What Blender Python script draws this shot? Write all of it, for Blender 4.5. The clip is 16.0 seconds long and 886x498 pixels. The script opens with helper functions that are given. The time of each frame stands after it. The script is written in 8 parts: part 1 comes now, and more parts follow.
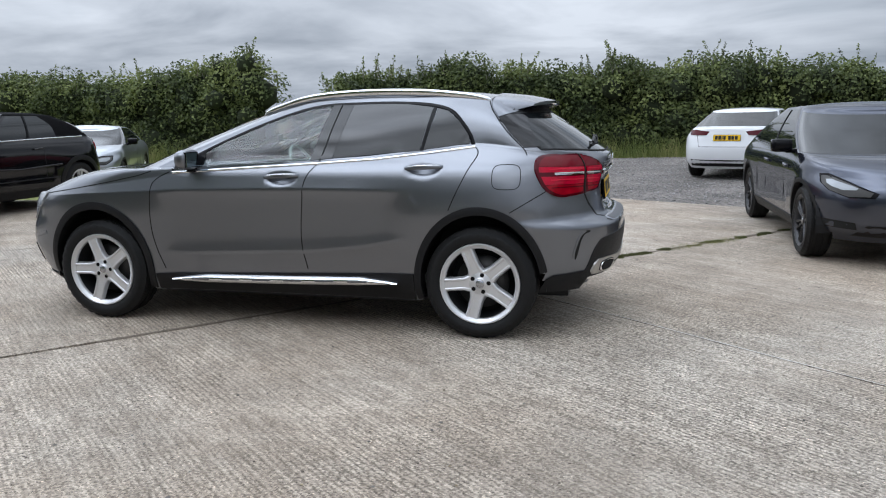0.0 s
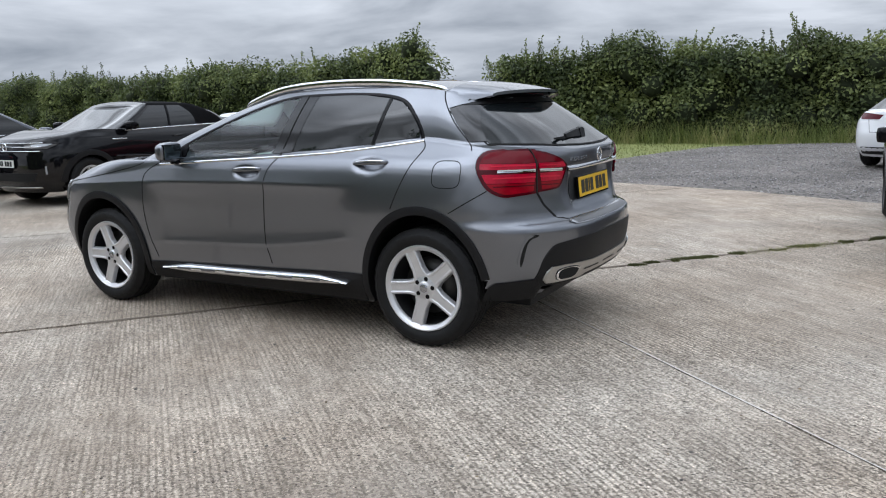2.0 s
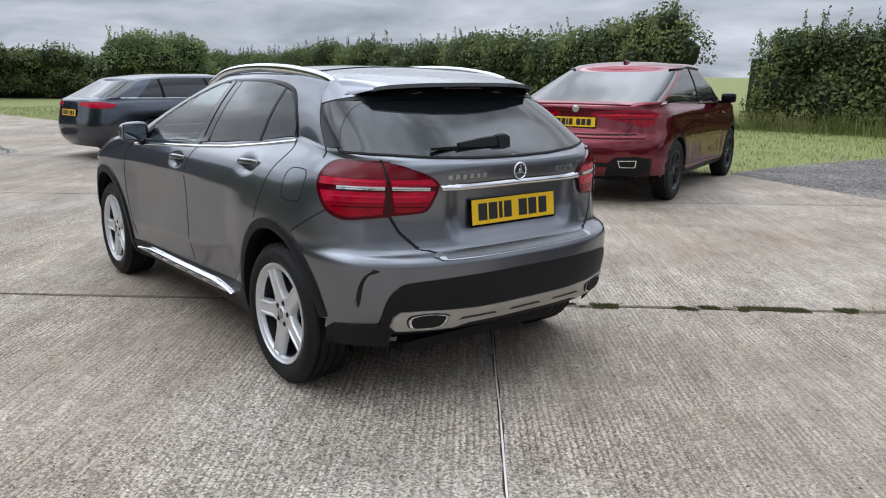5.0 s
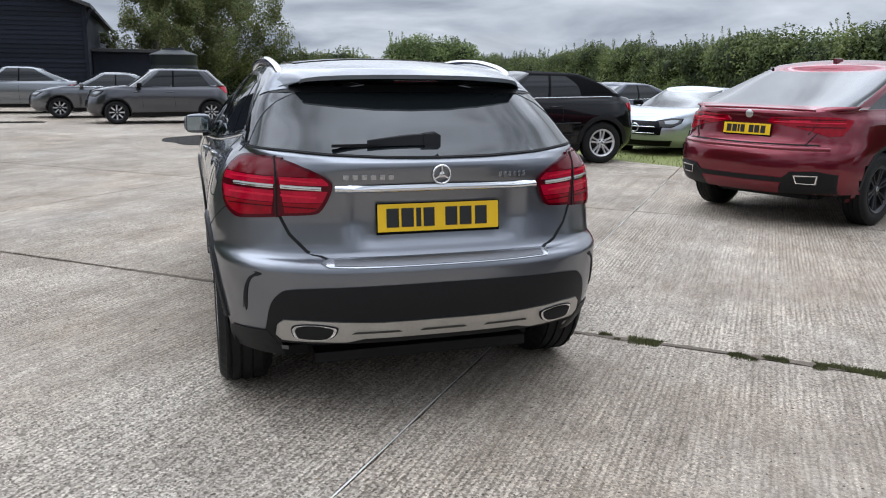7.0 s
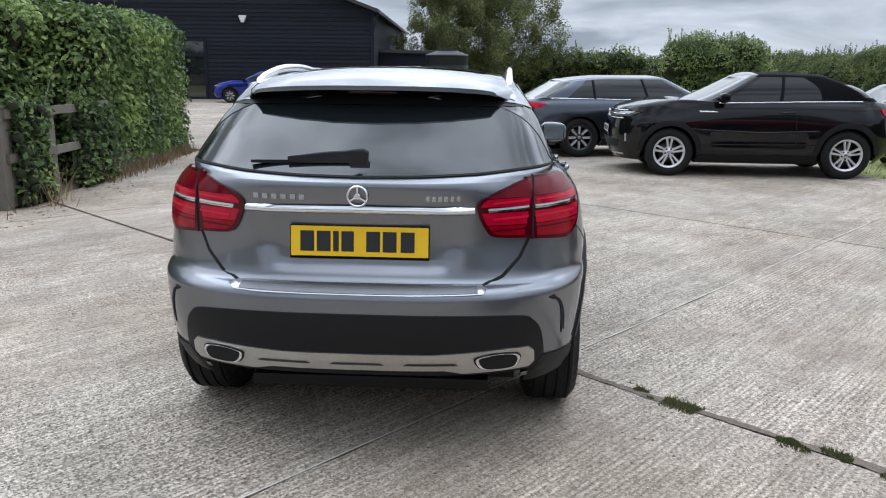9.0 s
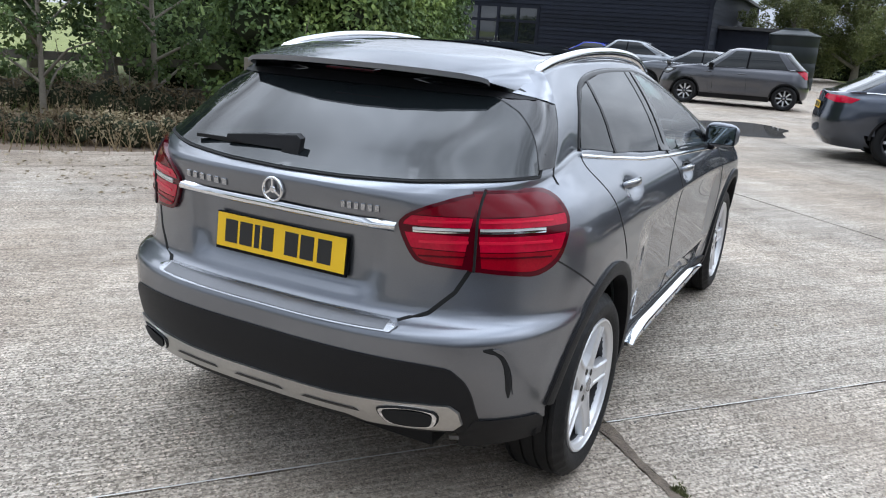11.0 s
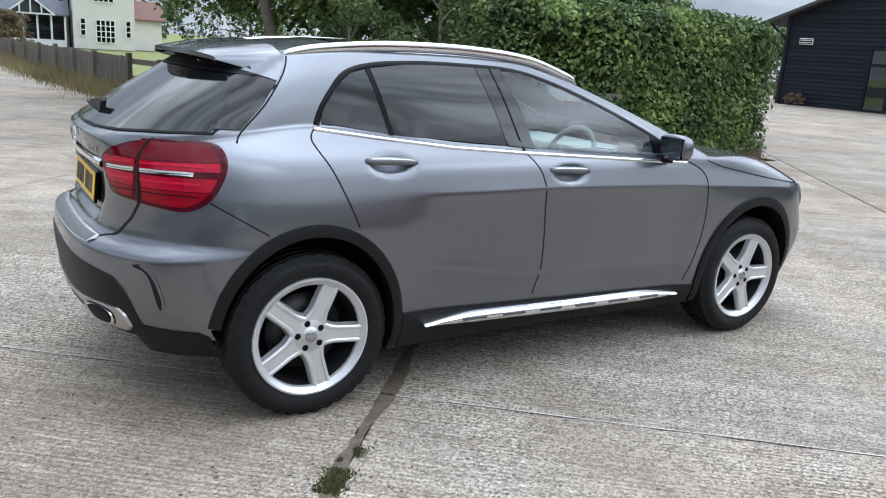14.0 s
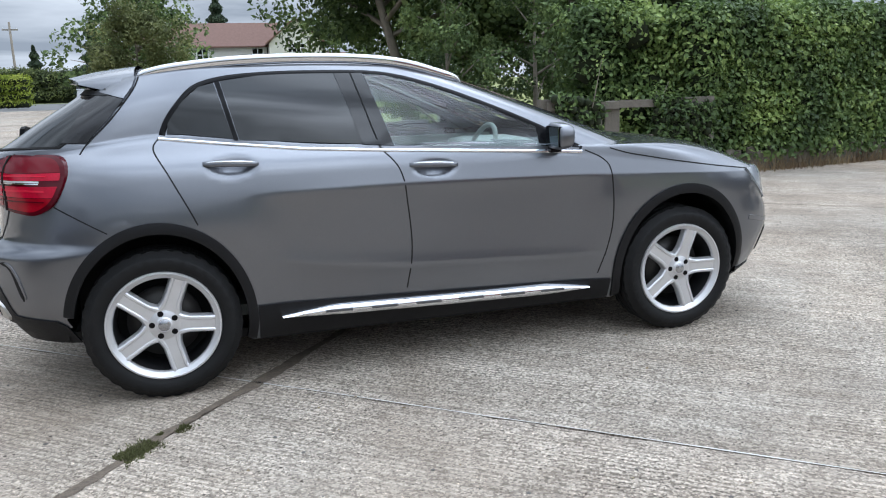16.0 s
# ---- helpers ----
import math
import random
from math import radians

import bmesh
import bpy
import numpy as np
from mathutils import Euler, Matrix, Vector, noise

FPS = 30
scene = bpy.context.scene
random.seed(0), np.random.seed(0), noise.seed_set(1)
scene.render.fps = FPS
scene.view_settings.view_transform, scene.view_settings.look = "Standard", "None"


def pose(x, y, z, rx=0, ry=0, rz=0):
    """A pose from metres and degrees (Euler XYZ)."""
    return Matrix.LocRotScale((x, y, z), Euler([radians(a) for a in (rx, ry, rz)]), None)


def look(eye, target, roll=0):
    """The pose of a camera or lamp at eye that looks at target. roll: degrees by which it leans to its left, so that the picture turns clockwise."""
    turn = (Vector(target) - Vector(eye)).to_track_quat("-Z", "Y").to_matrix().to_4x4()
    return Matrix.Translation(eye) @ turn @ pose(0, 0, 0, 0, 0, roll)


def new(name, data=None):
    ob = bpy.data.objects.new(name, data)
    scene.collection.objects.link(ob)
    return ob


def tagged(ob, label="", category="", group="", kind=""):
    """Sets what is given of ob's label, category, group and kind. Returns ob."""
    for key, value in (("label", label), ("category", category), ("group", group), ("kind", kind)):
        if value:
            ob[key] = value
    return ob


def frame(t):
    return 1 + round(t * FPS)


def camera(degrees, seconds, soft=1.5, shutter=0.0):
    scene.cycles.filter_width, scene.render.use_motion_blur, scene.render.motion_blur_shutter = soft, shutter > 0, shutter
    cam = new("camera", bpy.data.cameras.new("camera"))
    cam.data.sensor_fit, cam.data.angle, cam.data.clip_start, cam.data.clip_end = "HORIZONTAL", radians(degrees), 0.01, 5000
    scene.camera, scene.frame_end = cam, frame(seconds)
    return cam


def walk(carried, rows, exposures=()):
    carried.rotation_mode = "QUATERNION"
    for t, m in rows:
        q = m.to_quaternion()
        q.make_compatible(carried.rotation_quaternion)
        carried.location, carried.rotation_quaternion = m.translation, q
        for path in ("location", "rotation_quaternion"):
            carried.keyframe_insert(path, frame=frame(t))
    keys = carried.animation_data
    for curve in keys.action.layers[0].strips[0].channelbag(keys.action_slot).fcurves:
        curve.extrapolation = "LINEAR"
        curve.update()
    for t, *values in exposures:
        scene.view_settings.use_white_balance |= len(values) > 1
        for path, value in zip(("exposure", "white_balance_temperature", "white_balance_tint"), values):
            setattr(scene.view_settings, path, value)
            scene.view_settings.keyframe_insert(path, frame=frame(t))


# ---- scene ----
cam = camera(59.1, 16.0, soft=1.1)
PATH = [
    (0, (-2.35, 5.458, 1.366), (-1.839, 3.553, 1.03), -1.0),
    (0.5, (-2.719, 5.335, 1.381), (-2.087, 3.47, 1.031), -1.1),
    (1, (-3.06, 5.151, 1.363), (-2.298, 3.337, 1.006), -1.2),
    (1.5, (-3.35, 4.869, 1.377), (-2.473, 3.109, 1.014), -1.4),
    (2, (-3.626, 4.591, 1.39), (-2.645, 2.888, 1.021), -1.6),
    (2.5, (-3.823, 4.25, 1.367), (-2.747, 2.606, 0.993), -1.6),
    (3, (-4.025, 3.91, 1.401), (-2.863, 2.332, 1.006), -1.2),
    (3.5, (-4.178, 3.596, 1.444), (-2.934, 2.086, 1.032), -0.5),
    (4, (-4.289, 3.218, 1.495), (-2.955, 1.789, 1.07), 0.2),
    (4.2, (-4.374, 3.077, 1.496), (-3.0, 1.688, 1.069), 0.3),
    (6.3, (-5.025, 1.524, 1.483), (-3.26, 0.691, 1.045), 0.8),
    (6.5, (-5.042, 1.353, 1.489), (-3.246, 0.589, 1.053), 0.9),
    (7, (-5.118, 0.959, 1.453), (-3.258, 0.365, 1.02), 0.7),
    (7.5, (-5.084, 0.614, 1.424), (-3.177, 0.19, 0.997), 0.5),
    (8, (-5.013, 0.249, 1.428), (-3.075, -0.007, 1.004), 0.2),
    (8.5, (-5.013, -0.141, 1.453), (-3.06, -0.22, 1.026), 0.2),
    (9, (-4.927, -0.481, 1.517), (-2.98, -0.37, 1.072), 0.6),
    (9.2, (-4.866, -0.611, 1.549), (-2.927, -0.423, 1.096), 0.9),
    (11.3, (-3.774, -1.713, 1.582), (-2.118, -0.738, 1.029), 4.2),
    (11.5, (-3.638, -1.794, 1.556), (-2.017, -0.763, 0.999), 4.4),
    (12, (-3.421, -2.113, 1.55), (-1.89, -0.954, 0.989), 4.8),
    (12.5, (-3.265, -2.523, 1.595), (-1.833, -1.242, 1.039), 5.2),
    (13, (-3.08, -2.864, 1.567), (-1.759, -1.465, 1.021), 5.3),
    (13.5, (-2.861, -3.326, 1.538), (-1.678, -1.8, 1.017), 4.7),
    (14, (-2.522, -3.688, 1.511), (-1.484, -2.05, 1.021), 3.8),
    (14.5, (-2.211, -3.983, 1.517), (-1.291, -2.268, 1.056), 2.6),
    (15, (-1.889, -4.273, 1.504), (-1.075, -2.497, 1.072), 1.5),
    (15.5, (-1.499, -4.382, 1.482), (-0.798, -2.557, 1.062), 0.1),
    (16, (-1.152, -4.491, 1.409), (-0.568, -2.627, 0.982), -1.5),
]
walk(cam, [(t, look(eye, target, roll)) for t, eye, target, roll in PATH],
     exposures=[(0.0, 0.04, 6370, 10), (4.0, 0.02, 6490, 11), (6.5, 0.14, 6410, 11), (9.0, 0.28, 6300, 10), (11.5, 0.41, 6230, 10), (14.0, 0.35, 6180, 9), (16.0, 0.31, 6160, 9)])

from mathutils.bvhtree import BVHTree

# ---- light: broken cloud, soft high sun ----
SUN_EL, SUN_AZ = 60.0, 90.0
world = bpy.data.worlds.new("sky")
scene.world = world
world.use_nodes = True
wn, wl = world.node_tree.nodes, world.node_tree.links
wn.clear()
w_out = wn.new("ShaderNodeOutputWorld")
w_sky = wn.new("ShaderNodeTexSky")
w_sky.sky_type, w_sky.sun_disc = "NISHITA", False
w_sky.sun_elevation, w_sky.sun_rotation = radians(SUN_EL), radians(SUN_AZ)
w_bg1, w_bg2 = wn.new("ShaderNodeBackground"), wn.new("ShaderNodeBackground")
w_bg1.inputs[1].default_value = 0.11
w_bg2.inputs[1].default_value = 1.0
w_co, w_sep = wn.new("ShaderNodeTexCoord"), wn.new("ShaderNodeSeparateXYZ")
w_add = wn.new("ShaderNodeMath")
w_add.operation, w_add.inputs[1].default_value = "ADD", 0.16
w_max = wn.new("ShaderNodeMath")
w_max.operation, w_max.inputs[1].default_value = "MAXIMUM", 0.05
w_div = wn.new("ShaderNodeVectorMath")
w_div.operation = "DIVIDE"
w_n1, w_n2 = wn.new("ShaderNodeTexNoise"), wn.new("ShaderNodeTexNoise")
w_n1.inputs["Scale"].default_value, w_n1.inputs["Detail"].default_value, w_n1.inputs["Roughness"].default_value = 0.95, 9, 0.52
w_n1.inputs["Distortion"].default_value = 0.35
w_n2.inputs["Scale"].default_value, w_n2.inputs["Detail"].default_value = 0.7, 5
w_r1, w_r2 = wn.new("ShaderNodeValToRGB"), wn.new("ShaderNodeValToRGB")
w_r1.color_ramp.elements[0].position, w_r1.color_ramp.elements[0].color = 0.34, (0.35, 0.40, 0.475, 1)
w_r1.color_ramp.elements[1].position, w_r1.color_ramp.elements[1].color = 0.68, (0.86, 0.925, 1.02, 1)
w_r2.color_ramp.elements[0].position, w_r2.color_ramp.elements[0].color = 0.22, (0.82, 0.82, 0.82, 1)
w_r2.color_ramp.elements[1].position, w_r2.color_ramp.elements[1].color = 0.45, (1, 1, 1, 1)
w_mix = wn.new("ShaderNodeMixShader")
wl.new(w_co.outputs["Generated"], w_sep.inputs[0])
wl.new(w_sep.outputs["Z"], w_add.inputs[0])
wl.new(w_add.outputs[0], w_max.inputs[0])
wl.new(w_co.outputs["Generated"], w_div.inputs[0])
wl.new(w_max.outputs[0], w_div.inputs[1])
for n in (w_n1, w_n2):
    wl.new(w_div.outputs[0], n.inputs["Vector"])
wl.new(w_n1.outputs["Fac"], w_r1.inputs[0])
wl.new(w_n2.outputs["Fac"], w_r2.inputs[0])
wl.new(w_sky.outputs[0], w_bg1.inputs[0])
w_zen, w_mul = wn.new("ShaderNodeMapRange"), wn.new("ShaderNodeVectorMath")
w_zen.inputs["From Min"].default_value, w_zen.inputs["From Max"].default_value = 0.08, 0.95
w_zen.inputs["To Min"].default_value, w_zen.inputs["To Max"].default_value = 0.80, 1.80
w_mul.operation = "SCALE"
wl.new(w_sep.outputs["Z"], w_zen.inputs["Value"])
wl.new(w_r1.outputs[0], w_mul.inputs[0])
# cloud thins towards the sun
w_dot, w_glow, w_both = wn.new("ShaderNodeVectorMath"), wn.new("ShaderNodeMapRange"), wn.new("ShaderNodeMath")
w_dot.operation = "DOT_PRODUCT"
w_dot.inputs[1].default_value = (math.cos(radians(SUN_EL)) * math.sin(radians(SUN_AZ)), math.cos(radians(SUN_EL)) * math.cos(radians(SUN_AZ)), math.sin(radians(SUN_EL)))
w_glow.interpolation_type = "SMOOTHSTEP"
w_glow.inputs["From Min"].default_value, w_glow.inputs["From Max"].default_value = 0.55, 1.0
w_glow.inputs["To Min"].default_value, w_glow.inputs["To Max"].default_value = 1.0, 2.6
w_both.operation = "MULTIPLY"
wl.new(w_co.outputs["Generated"], w_dot.inputs[0])
wl.new(w_dot.outputs["Value"], w_glow.inputs["Value"])
wl.new(w_glow.outputs[0], w_both.inputs[0])
wl.new(w_zen.outputs[0], w_both.inputs[1])
# broken, lumpy cloud overhead
w_n3, w_high, w_lump, w_mid, w_gap, w_all = (wn.new(k) for k in ("ShaderNodeTexNoise", "ShaderNodeMapRange", "ShaderNodeMath", "ShaderNodeMath", "ShaderNodeMath", "ShaderNodeMath"))
w_n3.inputs["Scale"].default_value, w_n3.inputs["Detail"].default_value, w_n3.inputs["Distortion"].default_value = 2.1, 6, 0.6
w_high.inputs["From Min"].default_value, w_high.inputs["From Max"].default_value = 0.22, 0.55
w_high.inputs["To Min"].default_value, w_high.inputs["To Max"].default_value = 0.0, 4.2
w_mid.operation, w_mid.inputs[1].default_value = "SUBTRACT", 0.5
w_lump.operation, w_lump.inputs[2].default_value = "MULTIPLY_ADD", 1.0
w_gap.operation, w_gap.inputs[1].default_value = "MAXIMUM", 0.3
w_all.operation = "MULTIPLY"
wl.new(w_div.outputs[0], w_n3.inputs["Vector"])
wl.new(w_sep.outputs["Z"], w_high.inputs["Value"])
wl.new(w_n3.outputs["Fac"], w_mid.inputs[0])
wl.new(w_mid.outputs[0], w_lump.inputs[0])
wl.new(w_high.outputs[0], w_lump.inputs[1])
wl.new(w_lump.outputs[0], w_gap.inputs[0])
wl.new(w_both.outputs[0], w_all.inputs[0])
wl.new(w_gap.outputs[0], w_all.inputs[1])
wl.new(w_all.outputs[0], w_mul.inputs["Scale"])
wl.new(w_mul.outputs[0], w_bg2.inputs[0])
wl.new(w_r2.outputs[0], w_mix.inputs[0])
wl.new(w_bg1.outputs[0], w_mix.inputs[1])
wl.new(w_bg2.outputs[0], w_mix.inputs[2])
wl.new(w_mix.outputs[0], w_out.inputs[0])
sun = new("sun", bpy.data.lights.new("sun", "SUN"))
sun.data.energy, sun.data.angle, sun.data.color = 0.5, radians(150), (1.0, 0.99, 0.98)
sd = Vector((math.cos(radians(SUN_EL)) * math.sin(radians(SUN_AZ)), math.cos(radians(SUN_EL)) * math.cos(radians(SUN_AZ)), math.sin(radians(SUN_EL))))
sun.matrix_world = look(sd * 50, (0, 0, 0))


# ---- materials ----
def material(name, color, rough=0.6, metal=0.0, vary=0.0, scale=8.0, bump=0.0, bump_scale=60.0, coat=0.0, island=0.0, spec=None, obj=0.0):
    m = bpy.data.materials.new(name)
    m.use_nodes = True
    nt = m.node_tree
    b = nt.nodes["Principled BSDF"]
    b.inputs["Base Color"].default_value = (*color, 1)
    b.inputs["Roughness"].default_value = rough
    b.inputs["Metallic"].default_value = metal
    b.inputs["Coat Weight"].default_value = coat
    b.inputs["Coat Roughness"].default_value = 0.03
    if spec is not None:
        b.inputs["Specular IOR Level"].default_value = spec
    co = nt.nodes.new("ShaderNodeTexCoord")
    if vary or island or obj:
        hsv = nt.nodes.new("ShaderNodeHueSaturation")
        hsv.inputs["Color"].default_value = (*color, 1)
        total = None

        def plus(sock, amount, mid):
            nonlocal total
            ma = nt.nodes.new("ShaderNodeMath")
            ma.operation = "MULTIPLY_ADD"
            ma.inputs[1].default_value = amount
            nt.links.new(sock, ma.inputs[0])
            if total is None:
                ma.inputs[2].default_value = 1 - amount * mid
            else:
                off = nt.nodes.new("ShaderNodeMath")
                off.operation, off.inputs[1].default_value = "ADD", -amount * mid
                nt.links.new(total, off.inputs[0])
                nt.links.new(off.outputs[0], ma.inputs[2])
            total = ma.outputs[0]

        if vary:
            for sc, k in ((scale, 1.6), (scale * 9, 1.0)):
                n = nt.nodes.new("ShaderNodeTexNoise")
                n.inputs["Scale"].default_value, n.inputs["Detail"].default_value = sc, 5
                nt.links.new(co.outputs["Object"], n.inputs["Vector"])
                plus(n.outputs["Fac"], vary * k, 0.5)
        if island:
            g = nt.nodes.new("ShaderNodeNewGeometry")
            plus(g.outputs["Random Per Island"], island, 0.5)
        if obj:
            oi = nt.nodes.new("ShaderNodeObjectInfo")
            plus(oi.outputs["Random"], obj, 0.5)
        nt.links.new(total, hsv.inputs["Value"])
        nt.links.new(hsv.outputs[0], b.inputs["Base Color"])
    if bump:
        n = nt.nodes.new("ShaderNodeTexNoise")
        n.inputs["Scale"].default_value, n.inputs["Detail"].default_value = bump_scale, 4
        bp = nt.nodes.new("ShaderNodeBump")
        bp.inputs["Strength"].default_value, bp.inputs["Distance"].default_value = bump, 0.01
        nt.links.new(co.outputs["Object"], n.inputs["Vector"])
        nt.links.new(n.outputs["Fac"], bp.inputs["Height"])
        nt.links.new(bp.outputs[0], b.inputs["Normal"])
    return m


def leaf_material(name, dark, mid, light, rough=0.6):
    m = bpy.data.materials.new(name)
    m.use_nodes = True
    nt = m.node_tree
    b = nt.nodes["Principled BSDF"]
    b.inputs["Roughness"].default_value = rough
    b.inputs["Specular IOR Level"].default_value = 0.3
    g = nt.nodes.new("ShaderNodeNewGeometry")
    r = nt.nodes.new("ShaderNodeValToRGB")
    r.color_ramp.elements[0].color, r.color_ramp.elements[1].color = (*dark, 1), (*light, 1)
    e = r.color_ramp.elements.new(0.55)
    e.color = (*mid, 1)
    n = nt.nodes.new("ShaderNodeTexNoise")
    n.inputs["Scale"].default_value, n.inputs["Detail"].default_value = 0.9, 3
    co = nt.nodes.new("ShaderNodeTexCoord")
    nt.links.new(co.outputs["Object"], n.inputs["Vector"])
    a = nt.nodes.new("ShaderNodeMath")
    a.operation, a.inputs[1].default_value, a.inputs[2].default_value = "MULTIPLY_ADD", 2.3, -0.94
    nt.links.new(n.outputs["Fac"], a.inputs[0])
    s = nt.nodes.new("ShaderNodeMath")
    s.operation = "ADD"
    nt.links.new(a.outputs[0], s.inputs[0])
    wk = nt.nodes.new("ShaderNodeMath")
    wk.operation, wk.inputs[1].default_value = "MULTIPLY", 0.56
    nt.links.new(g.outputs["Random Per Island"], wk.inputs[0])
    nt.links.new(wk.outputs[0], s.inputs[1])
    nt.links.new(s.outputs[0], r.inputs[0])
    nt.links.new(r.outputs[0], b.inputs["Base Color"])
    tr = nt.nodes.new("ShaderNodeBsdfTranslucent")
    nt.links.new(r.outputs[0], tr.inputs["Color"])
    mx = nt.nodes.new("ShaderNodeMixShader")
    mx.inputs[0].default_value = 0.3
    nt.links.new(b.outputs[0], mx.inputs[1])
    nt.links.new(tr.outputs[0], mx.inputs[2])
    nt.links.new(mx.outputs[0], nt.nodes["Material Output"].inputs[0])
    return m


def concrete_material(name, angle):
    """Worn brushed concrete with exposed aggregate; the brush ridges run along angle."""
    m = bpy.data.materials.new(name)
    m.use_nodes = True
    nt = m.node_tree
    N, L = nt.nodes, nt.links
    b = N["Principled BSDF"]
    b.inputs["Roughness"].default_value = 0.82
    b.inputs["Specular IOR Level"].default_value = 0.35
    co = N.new("ShaderNodeTexCoord")
    mp = N.new("ShaderNodeMapping")
    mp.inputs["Rotation"].default_value = (0, 0, -angle)
    L.new(co.outputs["Object"], mp.inputs["Vector"])
    st = N.new("ShaderNodeMapping")
    st.inputs["Scale"].default_value = (3.2, 46, 1)
    L.new(mp.outputs[0], st.inputs["Vector"])

    def tex(vec, scale, detail=5, rough=0.55):
        n = N.new("ShaderNodeTexNoise")
        n.inputs["Scale"].default_value, n.inputs["Detail"].default_value, n.inputs["Roughness"].default_value = scale, detail, rough
        L.new(vec, n.inputs["Vector"])
        return n.outputs["Fac"]

    def ramp(sock, p0, c0, p1, c1):
        r = N.new("ShaderNodeValToRGB")
        r.color_ramp.elements[0].position, r.color_ramp.elements[0].color = p0, (*c0, 1)
        r.color_ramp.elements[1].position, r.color_ramp.elements[1].color = p1, (*c1, 1)
        L.new(sock, r.inputs[0])
        return r.outputs[0]

    def mixed(kind, fac, a, c):
        x = N.new("ShaderNodeMixRGB")
        x.blend_type = kind
        if isinstance(fac, float):
            x.inputs[0].default_value = fac
        else:
            L.new(fac, x.inputs[0])
        L.new(a, x.inputs[1])
        L.new(c, x.inputs[2])
        return x.outputs[0]

    big = ramp(tex(co.outputs["Object"], 0.55, 6), 0.32, (0.318, 0.285, 0.247), 0.68, (0.468, 0.430, 0.382))
    stain = ramp(tex(co.outputs["Object"], 1.7, 7, 0.65), 0.30, (0.72, 0.70, 0.68), 0.58, (1, 1, 1))
    ridge = ramp(tex(st.outputs[0], 1.0, 3), 0.36, (0.72, 0.705, 0.69), 0.62, (1.12, 1.12, 1.12))
    vo = N.new("ShaderNodeTexVoronoi")
    vo.inputs["Scale"].default_value = 105
    L.new(co.outputs["Object"], vo.inputs["Vector"])
    one = N.new("ShaderNodeSeparateColor")
    L.new(vo.outputs["Color"], one.inputs[0])
    stone = ramp(one.outputs[0], 0.05, (0.44, 0.42, 0.40), 0.97, (1.62, 1.60, 1.57))
    wv = N.new("ShaderNodeTexWave")
    wv.bands_direction = "Y"
    wv.inputs["Scale"].default_value, wv.inputs["Distortion"].default_value = 11.0, 2.6
    wv.inputs["Detail"].default_value, wv.inputs["Detail Scale"].default_value = 3.0, 2.2
    L.new(mp.outputs[0], wv.inputs["Vector"])
    lines = ramp(wv.outputs["Fac"], 0.08, (0.66, 0.645, 0.63), 0.50, (1.07, 1.07, 1.07))
    worn = ramp(tex(co.outputs["Object"], 0.9, 5), 0.36, (0.05, 0.05, 0.05), 0.62, (1, 1, 1))
    wear = ramp(tex(co.outputs["Object"], 0.42, 4), 0.38, (0.45, 0.45, 0.45), 0.60, (1, 1, 1))
    c1 = mixed("MULTIPLY", 1.0, big, stain)
    c2 = mixed("MULTIPLY", 0.75, c1, ridge)
    c2 = mixed("MULTIPLY", worn, c2, lines)
    c3 = mixed("MULTIPLY", wear, c2, stone)
    pit = ramp(tex(co.outputs["Object"], 14, 3, 0.6), 0.25, (0.55, 0.53, 0.5), 0.33, (1, 1, 1))
    c4 = mixed("MULTIPLY", 1.0, c3, pit)
    def dots(scale, lo, hi, c_in):
        v2 = N.new("ShaderNodeTexVoronoi")
        v2.inputs["Scale"].default_value = scale
        L.new(co.outputs["Object"], v2.inputs["Vector"])
        wob = N.new("ShaderNodeMath")
        wob.operation, wob.inputs[1].default_value = "MULTIPLY_ADD", 0.30
        sp = N.new("ShaderNodeSeparateColor")
        L.new(v2.outputs["Color"], sp.inputs[0])
        L.new(sp.outputs[1], wob.inputs[0])
        L.new(v2.outputs["Distance"], wob.inputs[2])
        return ramp(wob.outputs[0], lo, c_in, hi, (1, 1, 1))

    c4 = mixed("MULTIPLY", wear, c4, dots(58, 0.20, 0.32, (0.22, 0.20, 0.185)))
    c4 = mixed("MULTIPLY", 1.0, c4, dots(23, 0.14, 0.19, (0.20, 0.18, 0.165)))
    c4 = mixed("MULTIPLY", 1.0, c4, dots(47, 0.14, 0.22, (1.8, 1.77, 1.72)))
    c4 = mixed("MULTIPLY", 1.0, c4, dots(84, 0.20, 0.27, (1.75, 1.72, 1.66)))
    c4 = mixed("MULTIPLY", wear, c4, dots(97, 0.22, 0.28, (0.42, 0.40, 0.37)))
    oi = N.new("ShaderNodeObjectInfo")
    tone = ramp(oi.outputs["Random"], 0.0, (0.92, 0.92, 0.91), 1.0, (1.06, 1.06, 1.06))
    earth = ramp(tex(co.outputs["Object"], 0.33, 6, 0.6), 0.36, (1.04, 0.965, 0.89), 0.62, (1.0, 0.995, 0.985))
    c4 = mixed("MULTIPLY", 1.0, c4, earth)
    band_map = N.new("ShaderNodeMapping")
    band_map.inputs["Scale"].default_value = (0.35, 5.5, 1)
    L.new(mp.outputs[0], band_map.inputs["Vector"])
    bands = ramp(tex(band_map.outputs[0], 1.0, 4, 0.6), 0.34, (0.86, 0.845, 0.83), 0.60, (1.05, 1.05, 1.05))
    c4 = mixed("MULTIPLY", 1.0, c4, bands)
    c5 = mixed("MULTIPLY", 1.0, c4, tone)
    L.new(c5, b.inputs["Base Color"])
    add = N.new("ShaderNodeMath")
    add.operation = "MULTIPLY_ADD"
    add.inputs[1].default_value = 0.6
